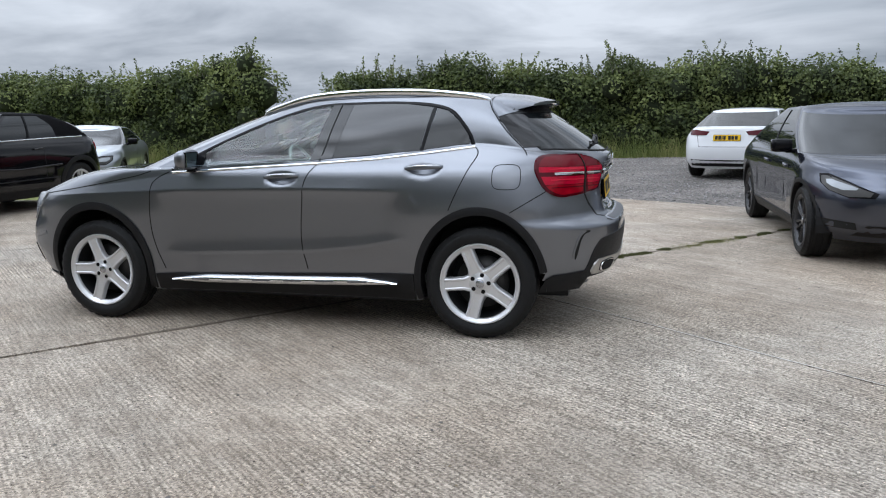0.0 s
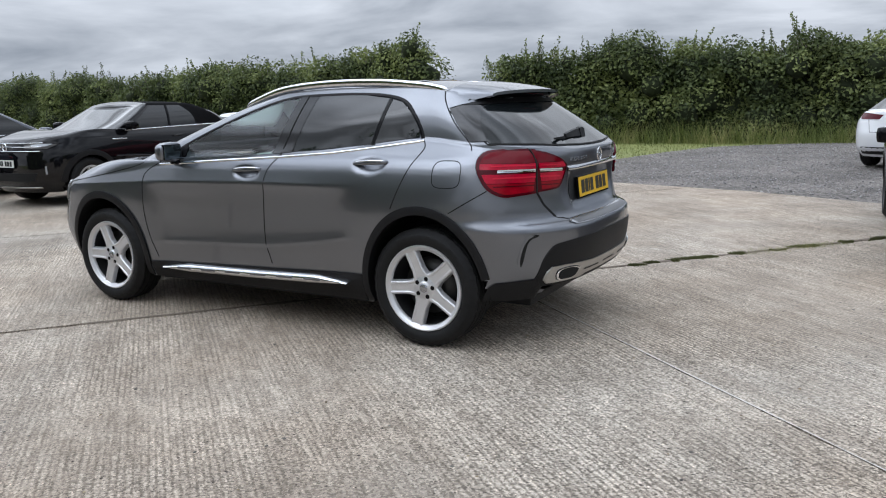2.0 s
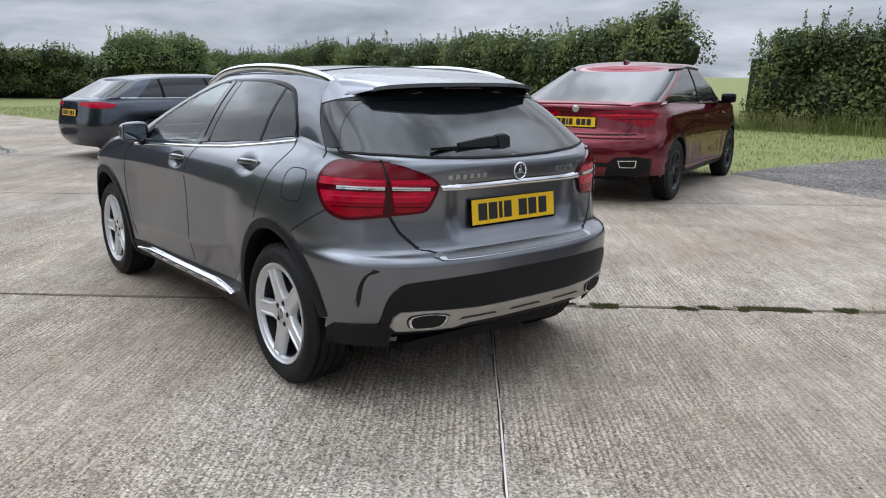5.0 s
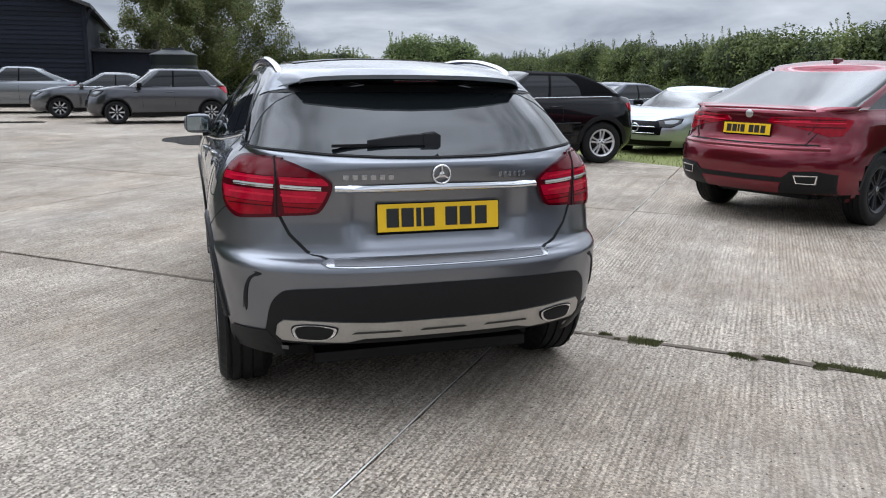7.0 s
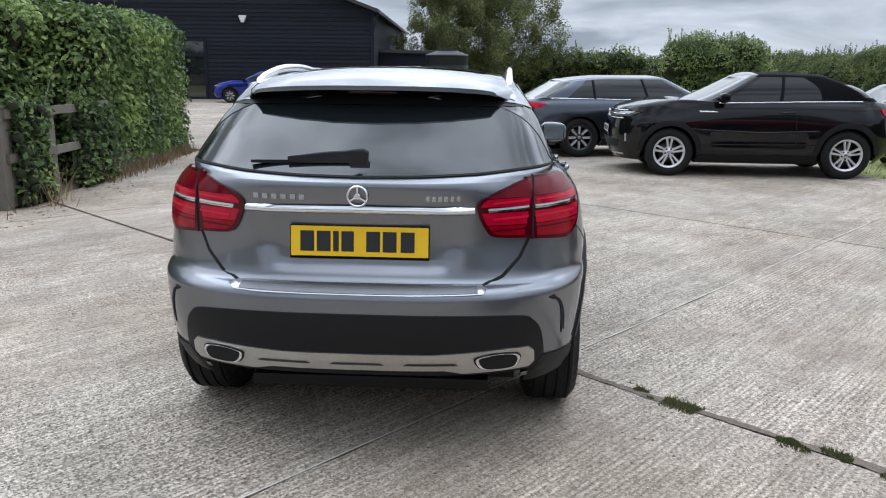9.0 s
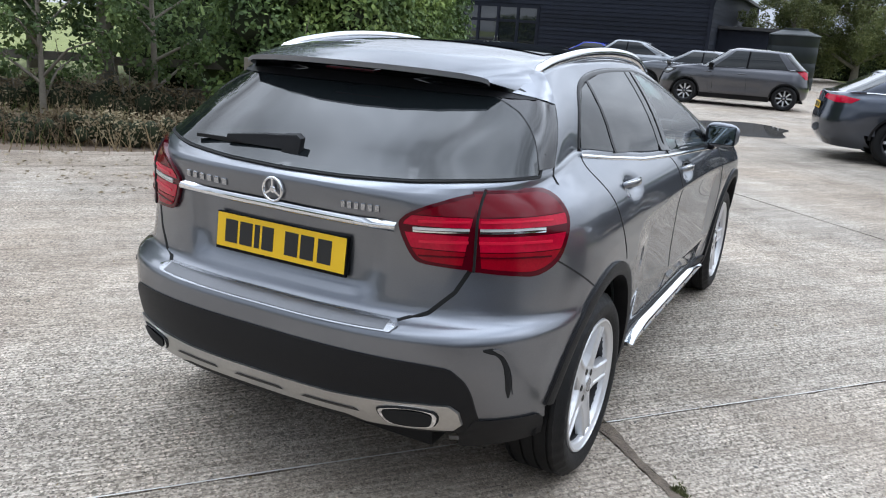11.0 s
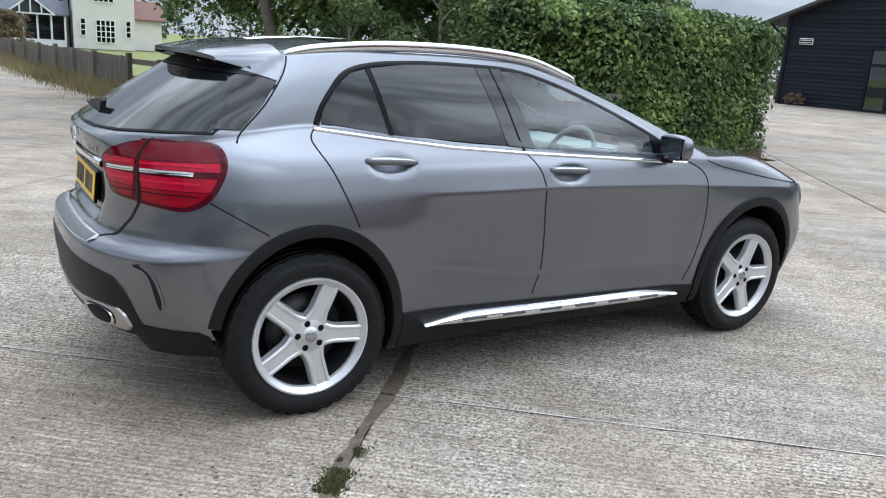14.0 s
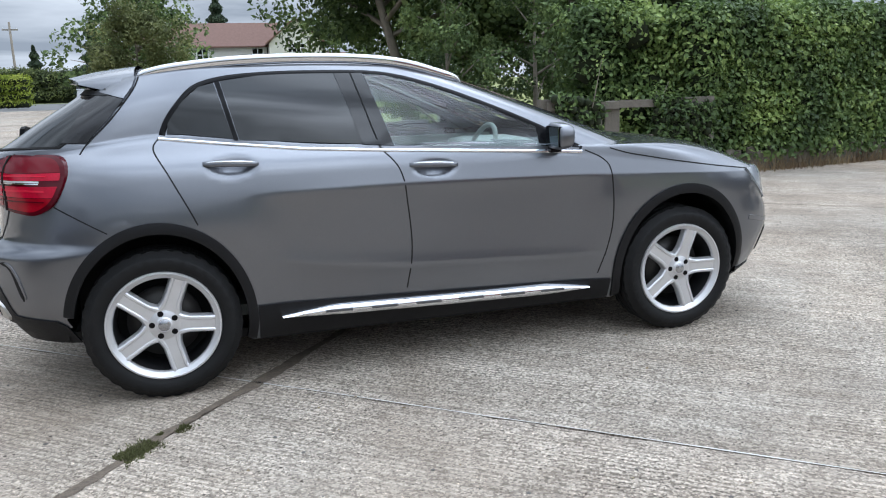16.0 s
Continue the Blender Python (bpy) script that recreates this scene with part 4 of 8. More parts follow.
def build_hero():
    root = thing("grey_crossover", Matrix.Identity(4), "dark grey metallic five-door crossover with silver five-spoke wheels on concrete", "car")
    car = Car(root, HERO, {"paint": M_PAINT}, 2.2)
    # side features, once for each flank
    for s in (1, -1):
        d = (0, s, 0)

        def q(pts):
            return [(-s * x, z) for x, z in pts]

        dlo = smooth_line([(0.74, 1.040), (0.545, 1.148), (0.283, 1.268), (0.0, 1.378), (-0.25, 1.440), (-0.55, 1.452), (-0.80, 1.450), (-1.0, 1.434), (-1.13, 1.396), (-1.215, 1.312), (-1.262, 1.245), (-1.285, 1.190)], 4)
        low = [(-1.285, 1.190), (-1.02, 1.154), (-0.68, 1.118), (-0.28, 1.092), (0.17, 1.068), (0.74, 1.036)]
        car.strip("window_surround", q(dlo), d, 0.030, M_GLOSSBLACK, 0.004, 0.006)
        car.strip("chrome_strip", q([(-1.30, 1.176)] + [(x, z - 0.012) for x, z in low[1:]]), d, 0.020, M_CHROME, 0.008, 0.008, label="bright chrome waist strip")
        car.patch("front_window", q(FRONT_PANE), d, M_GLASS, 0.004, 0.03, 0.0, "clear side window glass", shadow=False)
        car.patch("rear_window", q(REAR_PANE), d, M_GLASSDARK, 0.003, 0.06, 0.006, "dark privacy glass")
        car.patch("quarter_window", q(QUARTER_PANE), d, M_GLASSDARK, 0.003, 0.06, 0.006, "dark privacy glass")
        car.patch("pillar_trim", q([(-0.235, 1.098), (-0.385, 1.110), (-0.475, 1.442), (-0.335, 1.442)]), d, M_PIANO, 0.005, 0.06, 0.006)
        car.patch("quarter_bar", q([(-0.953, 1.153), (-0.974, 1.155), (-1.036, 1.415), (-1.015, 1.421)]), d, M_GLOSSBLACK, 0.005, 0.06, 0.006)
        car.strip("door_gap", q([(-0.30, 1.085), (-0.335, 1.20), (-0.395, 1.442)]), d, 0.008, M_GAP_SHADE, 0.0075, 0.002)
        car.patch("mirror_sail", q([(0.52, 1.062), (0.735, 1.045), (0.51, 1.160)]), d, M_GLOSSBLACK, 0.005, 0.06, 0.006)
        # door shut lines
        car.strip("door_gap", q(smooth_line([(-1.30, 1.176), (-1.325, 1.13), (-1.273, 1.03), (-1.205, 0.89), (-1.165, 0.80)])), d, 0.008, M_GAP_SHADE, 0.0012, 0.001)
        car.strip("door_gap", q(smooth_line([(-0.30, 1.085), (-0.225, 0.99), (-0.194, 0.82), (-0.178, 0.607), (-0.205, 0.40)])), d, 0.008, M_GAP_SHADE, 0.0012, 0.001)
        car.strip("door_gap", q(smooth_line([(0.76, 1.030), (0.86, 0.98), (0.90, 0.90), (0.912, 0.62), (0.845, 0.37)])), d, 0.008, M_GAP_SHADE, 0.0012, 0.001)
        car.strip("bumper_gap", q([(-1.745, 0.912), (-1.54, 0.79)]), d, 0.007, M_GAP_SHADE, 0.0012, 0.001)
        if s > 0:
            cx, cz, w, h = -1.515, 1.00, 0.085, 0.073
            ring = [(cx + w * math.copysign(abs(math.cos(a)) ** 0.55, math.cos(a)), cz + h * math.copysign(abs(math.sin(a)) ** 0.55, math.sin(a))) for a in (2 * math.pi * i / 28 for i in range(28))]
            car.strip("fuel_flap_gap", q(ring), d, 0.006, M_GAP_SHADE, 0.0012, 0.001, 0.02, closed=True)
        # sill: black skirt and bright step bar
        car.patch("sill_trim", q([(-0.93, 0.395), (-0.93, 0.225), (0.92, 0.225), (0.92, 0.335)]), d, M_BLACK, 0.010, 0.08, 0.02)
        bar = car.strip("step_bar", q([(-0.83, 0.336), (-0.6, 0.338), (0.0, 0.324), (0.79, 0.312)]), d, 0.060, M_CHROME, 0.050, 0.05, label="chrome side step bar", taper=True)
        for i in range(6):
            x0 = -0.62 + i * 0.225
            car.strip("step_pad", q([(x0, 0.343 - 0.017 * (x0 + 0.62)), (x0 + 0.13, 0.341 - 0.017 * (x0 + 0.62))]), d, 0.014, M_BADGE_DARK, 0.0525, 0.004, parent=bar)
        # arches
        car.ring_patch("rear_arch_trim", -1.35, 0.347, 0.428, 0.478, -15, 170, s, M_BLACK, 0.010, 44)
        car.ring_patch("front_arch_trim", 1.35, 0.347, 0.428, 0.480, -4, 195, s, M_BLACK, 0.010, 44)
        # dark bumper skirt behind the rear wheel
        car.patch("bumper_skirt", q([(-1.70, 0.30), (-1.75, 0.385), (-1.79, 0.408), (-1.98, 0.425), (-1.98, 0.37), (-1.93, 0.30)]), d, M_BLACK, 0.007, 0.05, 0.012)
        # vertical slot in the bumper corner
        dd = (-0.62, s * 0.78, 0)
        car.strip("bumper_slot", smooth_line([(s * u, z) for u, z in ((1.115, 0.668), (1.07, 0.66), (1.040, 0.625), (1.022, 0.56), (1.012, 0.50))], 5), dd, 0.022, M_GAP_SHADE, 0.003, 0.002, 0.02, taper=True)
        car.strip("bumper_crease", smooth_line([(s * u, z) for u, z in ((1.085, 0.672), (1.05, 0.655), (1.022, 0.615), (1.004, 0.56), (0.996, 0.51))], 5), dd, 0.014, M_PAINT, 0.004, 0.004, 0.02, taper=True)
        # handles, arched over hollows pressed into the doors
        for hx, hz in HANDLES:
            h = new("door_handle")
            h.parent = root
            got = car.ray(d, -s * (hx + 0.17), hz)
            h.matrix_basis = Matrix.Translation((hx, got[0].y - s * 0.004, hz + 0.004)) @ Matrix.Rotation(radians(2.5), 4, "Y") @ Matrix.Rotation(radians(s * 14), 4, "X")
            for nm, mt, hw, hgt, thk, out, dz in (("grip", M_PAINT, 0.122, 0.0165, 0.009, 0.0, 0.0), ("chrome_edge", M_CHROME, 0.108, 0.0035, 0.003, 0.0085, 0.006)):
                verts, faces = [], []
                for i in range(17):
                    f = -1 + i / 8
                    e = math.sqrt(max(0.0, 1 - f * f * 0.97))
                    for j in range(10):
                        a = 2 * math.pi * j / 10
                        cy, cz = math.copysign(abs(math.cos(a)) ** 0.7, math.cos(a)), math.copysign(abs(math.sin(a)) ** 0.7, math.sin(a))
                        verts.append((f * hw, s * (0.002 + out + 0.020 * (1 - f * f) + thk * cy * (0.5 + 0.5 * e)), dz + hgt * cz * (0.45 + 0.55 * e)))
                faces = [(10 * i + j, 10 * i + (j + 1) % 10, 10 * i + 10 + (j + 1) % 10, 10 * i + 10 + j) for i in range(16) for j in range(10)] + [tuple(range(10)), tuple(range(160, 170))]
                bm = bmesh.new()
                vs = [bm.verts.new(p) for p in verts]
                for fc in faces:
                    bm.faces.new([vs[i] for i in fc])
                bmesh.ops.recalc_face_normals(bm, faces=bm.faces[:])
                part(nm, bm, mt, h, smooth=True)
        # roof rail
        pts = smooth_line([(0.20, 1.412), (0.10, 1.447), (-0.15, 1.512), (-0.5, 1.538), (-0.9, 1.533), (-1.2, 1.505), (-1.33, 1.480), (-1.38, 1.462)], 5)
        verts, faces = [], []
        for i, (x, z) in enumerate(pts):
            f = i / (len(pts) - 1)
            w, y0 = 0.016 * min(1, 0.3 + 6 * f, 0.3 + 6 * (1 - f)), 0.575 - 0.05 * max(0, x + 0.1) - 0.02 * max(0, -x - 0.9)
            for a in range(8):
                verts.append((x, s * (y0 + w * math.cos(a * math.pi / 4)), z - 0.008 - 0.022 * max(0.0, 1 - 9 * (1 - abs(2 * f - 1))) + w / 0.016 * (0.014 if math.sin(a * math.pi / 4) > 0 else 0.034) * math.sin(a * math.pi / 4)))
        faces = [(8 * i + a, 8 * i + (a + 1) % 8, 8 * i + 8 + (a + 1) % 8, 8 * i + 8 + a) for i in range(len(pts) - 1) for a in range(8)]
        put("roof_rail", mesh_of("roof_rail", verts, faces, M_CHROME, True), root, "polished aluminium roof rail")
        # mirror
        mr = new("door_mirror")
        mr.parent, mr.matrix_basis = root, Matrix.Translation((0.585, s * 0.925, 1.112))
        bm = bmesh.new()
        bmesh.ops.create_icosphere(bm, subdivisions=3, radius=1)
        for v in bm.verts:
            x, y, z = v.co
            sx = abs(x) ** 0.7 * 0.066 if x > 0 else -abs(x) ** 0.3 * 0.034
            v.co = (sx, math.copysign(abs(y) ** 0.6, y) * 0.090, math.copysign(abs(z) ** 0.6, z) * 0.066 * (1 - 0.1 * (y * s)))
        part("mirror_shell", bm, M_PAINT, mr, smooth=True)
        part("mirror_glass", box_bm((-0.038, -0.070, -0.047), (-0.030, 0.070, 0.047), 0.002), M_MIRROR, mr)
        part("mirror_rim", box_bm((-0.0355, -0.074, -0.051), (-0.010, 0.074, 0.051), 0.008), M_GLOSSBLACK, mr)
        part("mirror_foot", box_bm((-0.03, -0.13 if s > 0 else 0.03, -0.085), (0.035, -0.03 if s > 0 else 0.13, -0.055), 0.012), M_GLOSSBLACK, mr)
        # tail lamps: fixed outer part and the part on the tailgate
        r2 = math.sqrt(0.5)
        dl = (-r2, s * r2, 0)

        def du(x, y):
            # across-coordinate for the diagonal view
            return s * (-r2 * x - r2 * y) * 1.0

        outer = [(-1.965, 0.655, 1.121), (-1.93, 0.735, 1.128), (-1.862, 0.79, 1.123), (-1.772, 0.812, 1.116), (-1.712, 0.824, 1.086), (-1.682, 0.832, 1.037), (-1.698, 0.835, 0.978), (-1.748, 0.836, 0.914), (-1.83, 0.815, 0.876), (-1.90, 0.765, 0.878), (-1.972, 0.655, 0.890)]
        ring = smooth_line([(du(x, y), z) for x, y, z in outer], 3)
        lamp = car.patch("tail_lamp", ring, dl, M_RED, 0.012, 0.03, 0.014, "red tail lamp with a clear stripe")
        inner = [(0.645, 1.120), (0.585, 1.104), (0.50, 1.072), (0.452, 1.042), (0.440, 1.016), (0.454, 0.970), (0.478, 0.926), (0.502, 0.905), (0.56, 0.898), (0.640, 0.893)]
        ring2 = smooth_line([(-s * y, z) for y, z in inner], 3)
        lamp2 = car.patch("tailgate_lamp", ring2, (-1, 0, 0), M_RED, 0.012, 0.03, 0.014, "red tail lamp with a clear stripe")

        def between(poly, z0, z1):
            for lim, sg in ((z0, 1), (z1, -1)):
                out = []
                for p0, p1 in zip(poly, poly[1:] + poly[:1]):
                    i0, i1 = sg * (p0[1] - lim) >= 0, sg * (p1[1] - lim) >= 0
                    if i0:
                        out.append(p0)
                    if i0 != i1:
                        f = (lim - p0[1]) / (p1[1] - p0[1])
                        out.append((p0[0] + (p1[0] - p0[0]) * f, lim))
                poly = out
            return poly

        for rg, dr, par, k0, cu in ((ring, dl, lamp, 0.95, du(-1.965, 0.655)), (ring2, (-1, 0, 0), lamp2, 0.93, -s * 0.645)):
            cz = sum(p[1] for p in rg) / len(rg)
            inset = [(cu + (u - cu) * k0, cz + 0.002 + (z - cz) * 0.90) for u, z in rg[:-1]]
            for nm, z0, z1, mt, lift in (("reflector", 0.890, 0.948, M_REDMID, 0.0135), ("reflector", 0.951, 0.998, M_REDBRIGHT, 0.0135), ("reflector", 1.022, 1.050, M_REDBRIGHT, 0.0135), ("smoked_top", 1.053, 1.112, M_REDDARK, 0.0130)):
                band = between(inset, z0, z1)
                if len(band) > 2:
                    car.patch(nm, band, dr, mt, lift, 0.03, 0.0, parent=par)
        for z, w, mt, ex in ((1.0135, 0.009, M_STRIPE, 0.012), (1.0055, 0.006, M_CHROME, 0.012), (1.036, 0.008, M_REDGLOW, 0.028), (0.975, 0.010, M_REDGLOW, 0.03), (0.930, 0.006, M_RED, 0.03)):
            y0, y1 = 0.47 + ex, 0.632
            car.strip("light_guide", [(-s * y0, z - 0.002), (-s * y1, z + 0.004)], (-1, 0, 0), w, mt, 0.016, 0.003, 0.03, parent=lamp2)
            short = 0.055 if mt in (M_STRIPE, M_CHROME) else 0.0
            car.strip("light_guide", [(du(-1.962, 0.675), z + 0.004), (du(-1.85, 0.80), z + 0.004), (du(-1.755 - ex - short, 0.83), z + 0.002)], dl, w, mt, 0.016, 0.003, 0.03, parent=lamp)
        car.strip("lamp_gap", [(-s * 0.651, 0.888), (-s * 0.650, 0.96), (-s * 0.649, 1.05), (-s * 0.647, 1.124)], (-1, 0, 0), 0.009, M_GAP_SHADE, 0.0175, 0.006, 0.02)
        # head lamp, wrapping the front corner
        df = (r2, s * r2, 0)
        def duf(x, y):
            return s * (-r2 * x + r2 * y)
        lens = [(1.79, 0.835, 0.872), (1.93, 0.75, 0.868), (2.06, 0.60, 0.852), (2.13, 0.46, 0.80), (2.15, 0.42, 0.725), (2.11, 0.60, 0.668), (2.02, 0.70, 0.675), (1.91, 0.785, 0.745), (1.83, 0.825, 0.80)]
        ring = [(duf(x, y), z) for x, y, z in lens]
        lamp = car.patch("head_lamp", ring, df, M_CLEARLAMP, 0.008, 0.03, 0.012, "clear head lamp")
        cu, cz = sum(p[0] for p in ring) / len(ring), sum(p[1] for p in ring) / len(ring)
        car.patch("lamp_shade", [(cu + (u - cu) * 0.72, cz - 0.02 + (z - cz) * 0.5) for u, z in ring], df, M_STEEL, 0.0095, 0.03, 0.0, parent=lamp)
        car.patch("lamp_side", q([(1.785, 0.868), (1.87, 0.872), (1.97, 0.856), (1.985, 0.745), (1.94, 0.735), (1.86, 0.79)]), d, M_CLEARLAMP, 0.010, 0.03, 0.012, parent=lamp)
        # bonnet shut line, meeting the crease over the wheel
        car.strip("bonnet_gap", q(smooth_line([(0.90, 1.035), (1.0, 1.005), (1.10, 0.985), (1.22, 0.962), (1.36, 0.938), (1.55, 0.908), (1.75, 0.880), (1.83, 0.868)], 4)), d, 0.008, M_GAP_SHADE, 0.0012, 0.001)
        car.patch("front_lip", q([(1.72, 0.235), (1.76, 0.30), (1.99, 0.305), (1.99, 0.225)]), d, M_BLACK, 0.007, 0.05, 0.012)
        car.strip("front_crease", [(duf(1.80, 0.86), 0.60), (duf(1.95, 0.78), 0.565), (duf(2.08, 0.66), 0.545), (duf(2.15, 0.5), 0.54)], df, 0.03, M_PAINT, 0.003, 0.003)
        car.patch("bumper_intake", [(duf(x, y), z) for x, y, z in ((2.02, 0.74, 0.50), (2.12, 0.58, 0.50), (2.12, 0.58, 0.36), (2.0, 0.74, 0.37))], df, M_GLOSSBLACK, 0.006, 0.05, 0.01)
        # wheels
        for x in (-1.35, 1.35):
            add_wheel(car, x, s, 0.347, 0.235, 0.895, dict(STYLE_HERO, turn=68 if x < 0 else 72))
    # rear face
    b = (-1, 0, 0)

    axis = ("turn", -1.0)
    half = [(0.0, 1.128), (12, 1.131), (24, 1.140), (33, 1.152), (41, 1.158), (45.5, 1.160), (47.5, 1.205), (51.5, 1.270), (56.0, 1.335), (53, 1.375), (40, 1.405), (22, 1.43), (0.0, 1.432)]
    glass = half[:-1] + [half[-1]] + [(-a, z) for a, z in reversed(half[1:-1])]
    car.patch("tailgate_window", glass, axis, M_GLASSREAR, 0.004, 0.03, 0.006, "dark tinted rear window")
    for s in (1, -1):
        car.strip("glass_edge", [(s * a, z) for a, z in ((0, 1.124), (12, 1.127), (24, 1.136), (33, 1.148), (41, 1.154), (46.2, 1.155), (48.3, 1.205), (52.3, 1.270), (56.8, 1.338))], axis, 0.010, M_GAP_SHADE, 0.005, 0.002)
        d = (0, s, 0)
        trim = [(-1.600, 1.170), (-1.505, 1.262), (-1.432, 1.352), (-1.50, 1.367), (-1.585, 1.382), (-1.60, 1.33), (-1.645, 1.25), (-1.70, 1.172)]
        car.patch("glass_side_trim", [(-s * x, z) for x, z in trim], d, M_PIANO, 0.0065, 0.03, 0.004, "gloss black trim beside the rear window")
        cheek = [(-1.432, 1.352), (-1.395, 1.40), (-1.375, 1.45), (-1.372, 1.475), (-1.52, 1.462), (-1.64, 1.438), (-1.672, 1.424), (-1.66, 1.400), (-1.56, 1.386)]
        car.patch("spoiler_side", [(-s * x, z) for x, z in cheek], d, M_PAINT, 0.010, 0.03, 0.008)
    gap = [(0.652, 1.13), (0.648, 0.90), (0.610, 0.82), (0.545, 0.752), (0.46, 0.724), (0.0, 0.716), (-0.46, 0.724), (-0.545, 0.752), (-0.610, 0.82), (-0.648, 0.90), (-0.652, 1.13)]
    car.strip("tailgate_gap", gap, b, 0.016, M_GAP_SHADE, 0.0012, 0.001)
    plate(car, b, 0.0, 0.882, 0.525, 0.114, M_YELLOW, PLATE_BARS, 0.10, 0.016)
    bar = car.strip("chrome_bar", [(0.43, 1.004), (0.36, 1.010), (0.0, 1.014), (-0.36, 1.010), (-0.43, 1.004)], b, 0.030, M_CHROME, 0.022, 0.02, label="chrome tailgate handle bar")
    # emblem and model lettering as plain shapes
    em = new("emblem")
    em.parent = root
    got = car.ray(b, 0, 1.060)
    em.matrix_basis = Matrix.Translation(got[0] - Vector((0.008, 0, 0))) @ Matrix.Rotation(radians(90), 4, "Z")
    v, f = lathe([(0.041, 0.0), (0.039, 0.004), (0.035, 0.004), (0.033, 0.0)], 36)
    put("ring", mesh_of("ring", v, f, M_CHROME, True), em)
    v, f = lathe([(0.0001, 0.003), (0.006, 0.003), (0.012, 0.0)], 12)
    put("boss", mesh_of("boss", v, f, M_CHROME, True), em)
    for i in range(3):
        bm = box_bm((-0.003, 0, 0.004), (0.003, 0.003, 0.034))
        bmesh.ops.rotate(bm, verts=bm.verts[:], cent=(0, 0, 0), matrix=Matrix.Rotation(radians(120 * i), 3, "Y"))
        part("arm", bm, M_CHROME, em)
    for y0, y1, n in ((0.405, 0.19, 6), (-0.25, -0.385, 6)):
        for i in range(n):
            a = y0 + (y1 - y0) * (i + 0.15) / n
            c = y0 + (y1 - y0) * (i + 0.72) / n
            car.strip("badge_bar", [(-a, 1.053), (-c, 1.053)], b, 0.024, M_BADGE, 0.005, 0.004, 0.02)
    # wiper
    wp = new("rear_wiper")
    wp.parent = root
    c = car.ray(b, 0.0, 1.185)[0]
    wp.matrix_basis = Matrix.Translation(c - Vector((0.012, 0, 0)))

    def slab_of(name, outline, thick, push):
        bm = bmesh.new()
        lo = [bm.verts.new((-push + 0.36 * max(0, z), y, z)) for y, z in outline]
        hi = [bm.verts.new((-push - thick + 0.36 * max(0, z), y * 0.995, z * 0.9)) for y, z in outline]
        n = len(outline)
        bm.faces.new(hi)
        bm.faces.new(lo[::-1])
        for i in range(n):
            bm.faces.new((lo[i], lo[(i + 1) % n], hi[(i + 1) % n], hi[i]))
        bmesh.ops.recalc_face_normals(bm, faces=bm.faces[:])
        return part(name, bm, M_BLACK, wp)

    slab_of("blade", [(0.02, -0.026), (0.43, -0.020), (0.43, -0.008), (0.02, -0.004)], 0.014, 0.004)
    slab_of("arm", [(0.0, -0.016), (0.20, -0.016), (0.285, -0.012), (0.285, 0.008), (0.14, 0.026), (0.02, 0.034)], 0.016, 0.010)
    slab_of("pivot", [(-0.022, -0.034), (0.045, -0.030), (0.05, 0.034), (-0.005, 0.040), (-0.026, 0.028)], 0.024, 0.008)
    # spoiler over the rear window: sections across the car, from the roof back to the tip
    up, under = [], []
    fore = [(0.0, 1.512), (0.35, 1.509), (0.65, 1.499), (0.84, 1.483), (0.95, 1.462), (1.02, 1.425), (1.075, 1.348)]
    aft = [(0.0, 1.455), (0.35, 1.454), (0.65, 1.450), (0.84, 1.444), (0.95, 1.437), (1.0, 1.430), (1.01, 1.421)]
    for i in range(13):
        f = i / 12
        w = 0.588 - 0.085 * f ** 1.3
        row = []
        for (a, p), (b2, q2) in zip(fore, aft):
            g = f if a < 0.9 else f ** 0.85
            e = a + (b2 - a) * g
            xt = -1.715 + 0.085 * min(1.0, e) ** 2.6
            row.append((-1.385 + (xt + 1.385) * f, e * w, p + (q2 - p) * g + 0.010 * math.sin(math.pi * f) * (1 - e * 0.8)))
        up.append([(x, -y, z) for x, y, z in reversed(row[1:])] + row)
        zl = row[-1][2]
        low = [(x, y * 0.99, zl + (0.012 * f if k < 5 else 0.0)) for k, (x, y, z) in enumerate(row)]
        under.append([(x, -y, z) for x, y, z in reversed(low[1:])] + low)
    k = len(up[0])
    verts = [p for r in up for p in r]
    faces = [(i * k + j, i * k + j + 1, (i + 1) * k + j + 1, (i + 1) * k + j) for i in range(12) for j in range(k - 1)]
    base = len(verts)
    verts += [(x, y, min(z - 0.014, 1.4215) if abs(y) > 0.45 else z - 0.018) for x, y, z in up[-1]]
    faces += [(12 * k + j, 12 * k + j + 1, base + j + 1, base + j) for j in range(k - 1)]
    me = mesh_of("roof_spoiler", verts, faces, M_PAINT, True)
    me.set_sharp_from_angle(angle=radians(45))
    sp = put("roof_spoiler", me, root, "body-coloured roof spoiler")
    verts = [(x, y, z - 0.007) for r in under[3:] for x, y, z in r]
    faces = [(i * k + j, i * k + j + 1, (i + 1) * k + j + 1, (i + 1) * k + j) for i in range(9) for j in range(k - 1)]
    put("spoiler_underside", mesh_of("spoiler_underside", verts, faces, M_GLOSSBLACK, True), sp)
    # black header band; the shade below the spoiler is put into its colour
    header = [(0.0, 1.372), (20, 1.372), (36, 1.370), (44, 1.368), (51, 1.366), (53, 1.384), (47, 1.405), (40, 1.418), (22, 1.438), (0.0, 1.44)]
    car.patch("glass_header", header + [(-a, z) for a, z in reversed(header[1:-1])], axis, M_BLACK, 0.0075, 0.03, 0.0, "black band at the top of the rear window, with the spoiler's shade painted in")
    part("brake_light", box_bm((-1.69, -0.10, 1.420), (-1.64, 0.10, 1.430), 0.004), M_REDDARK, sp)
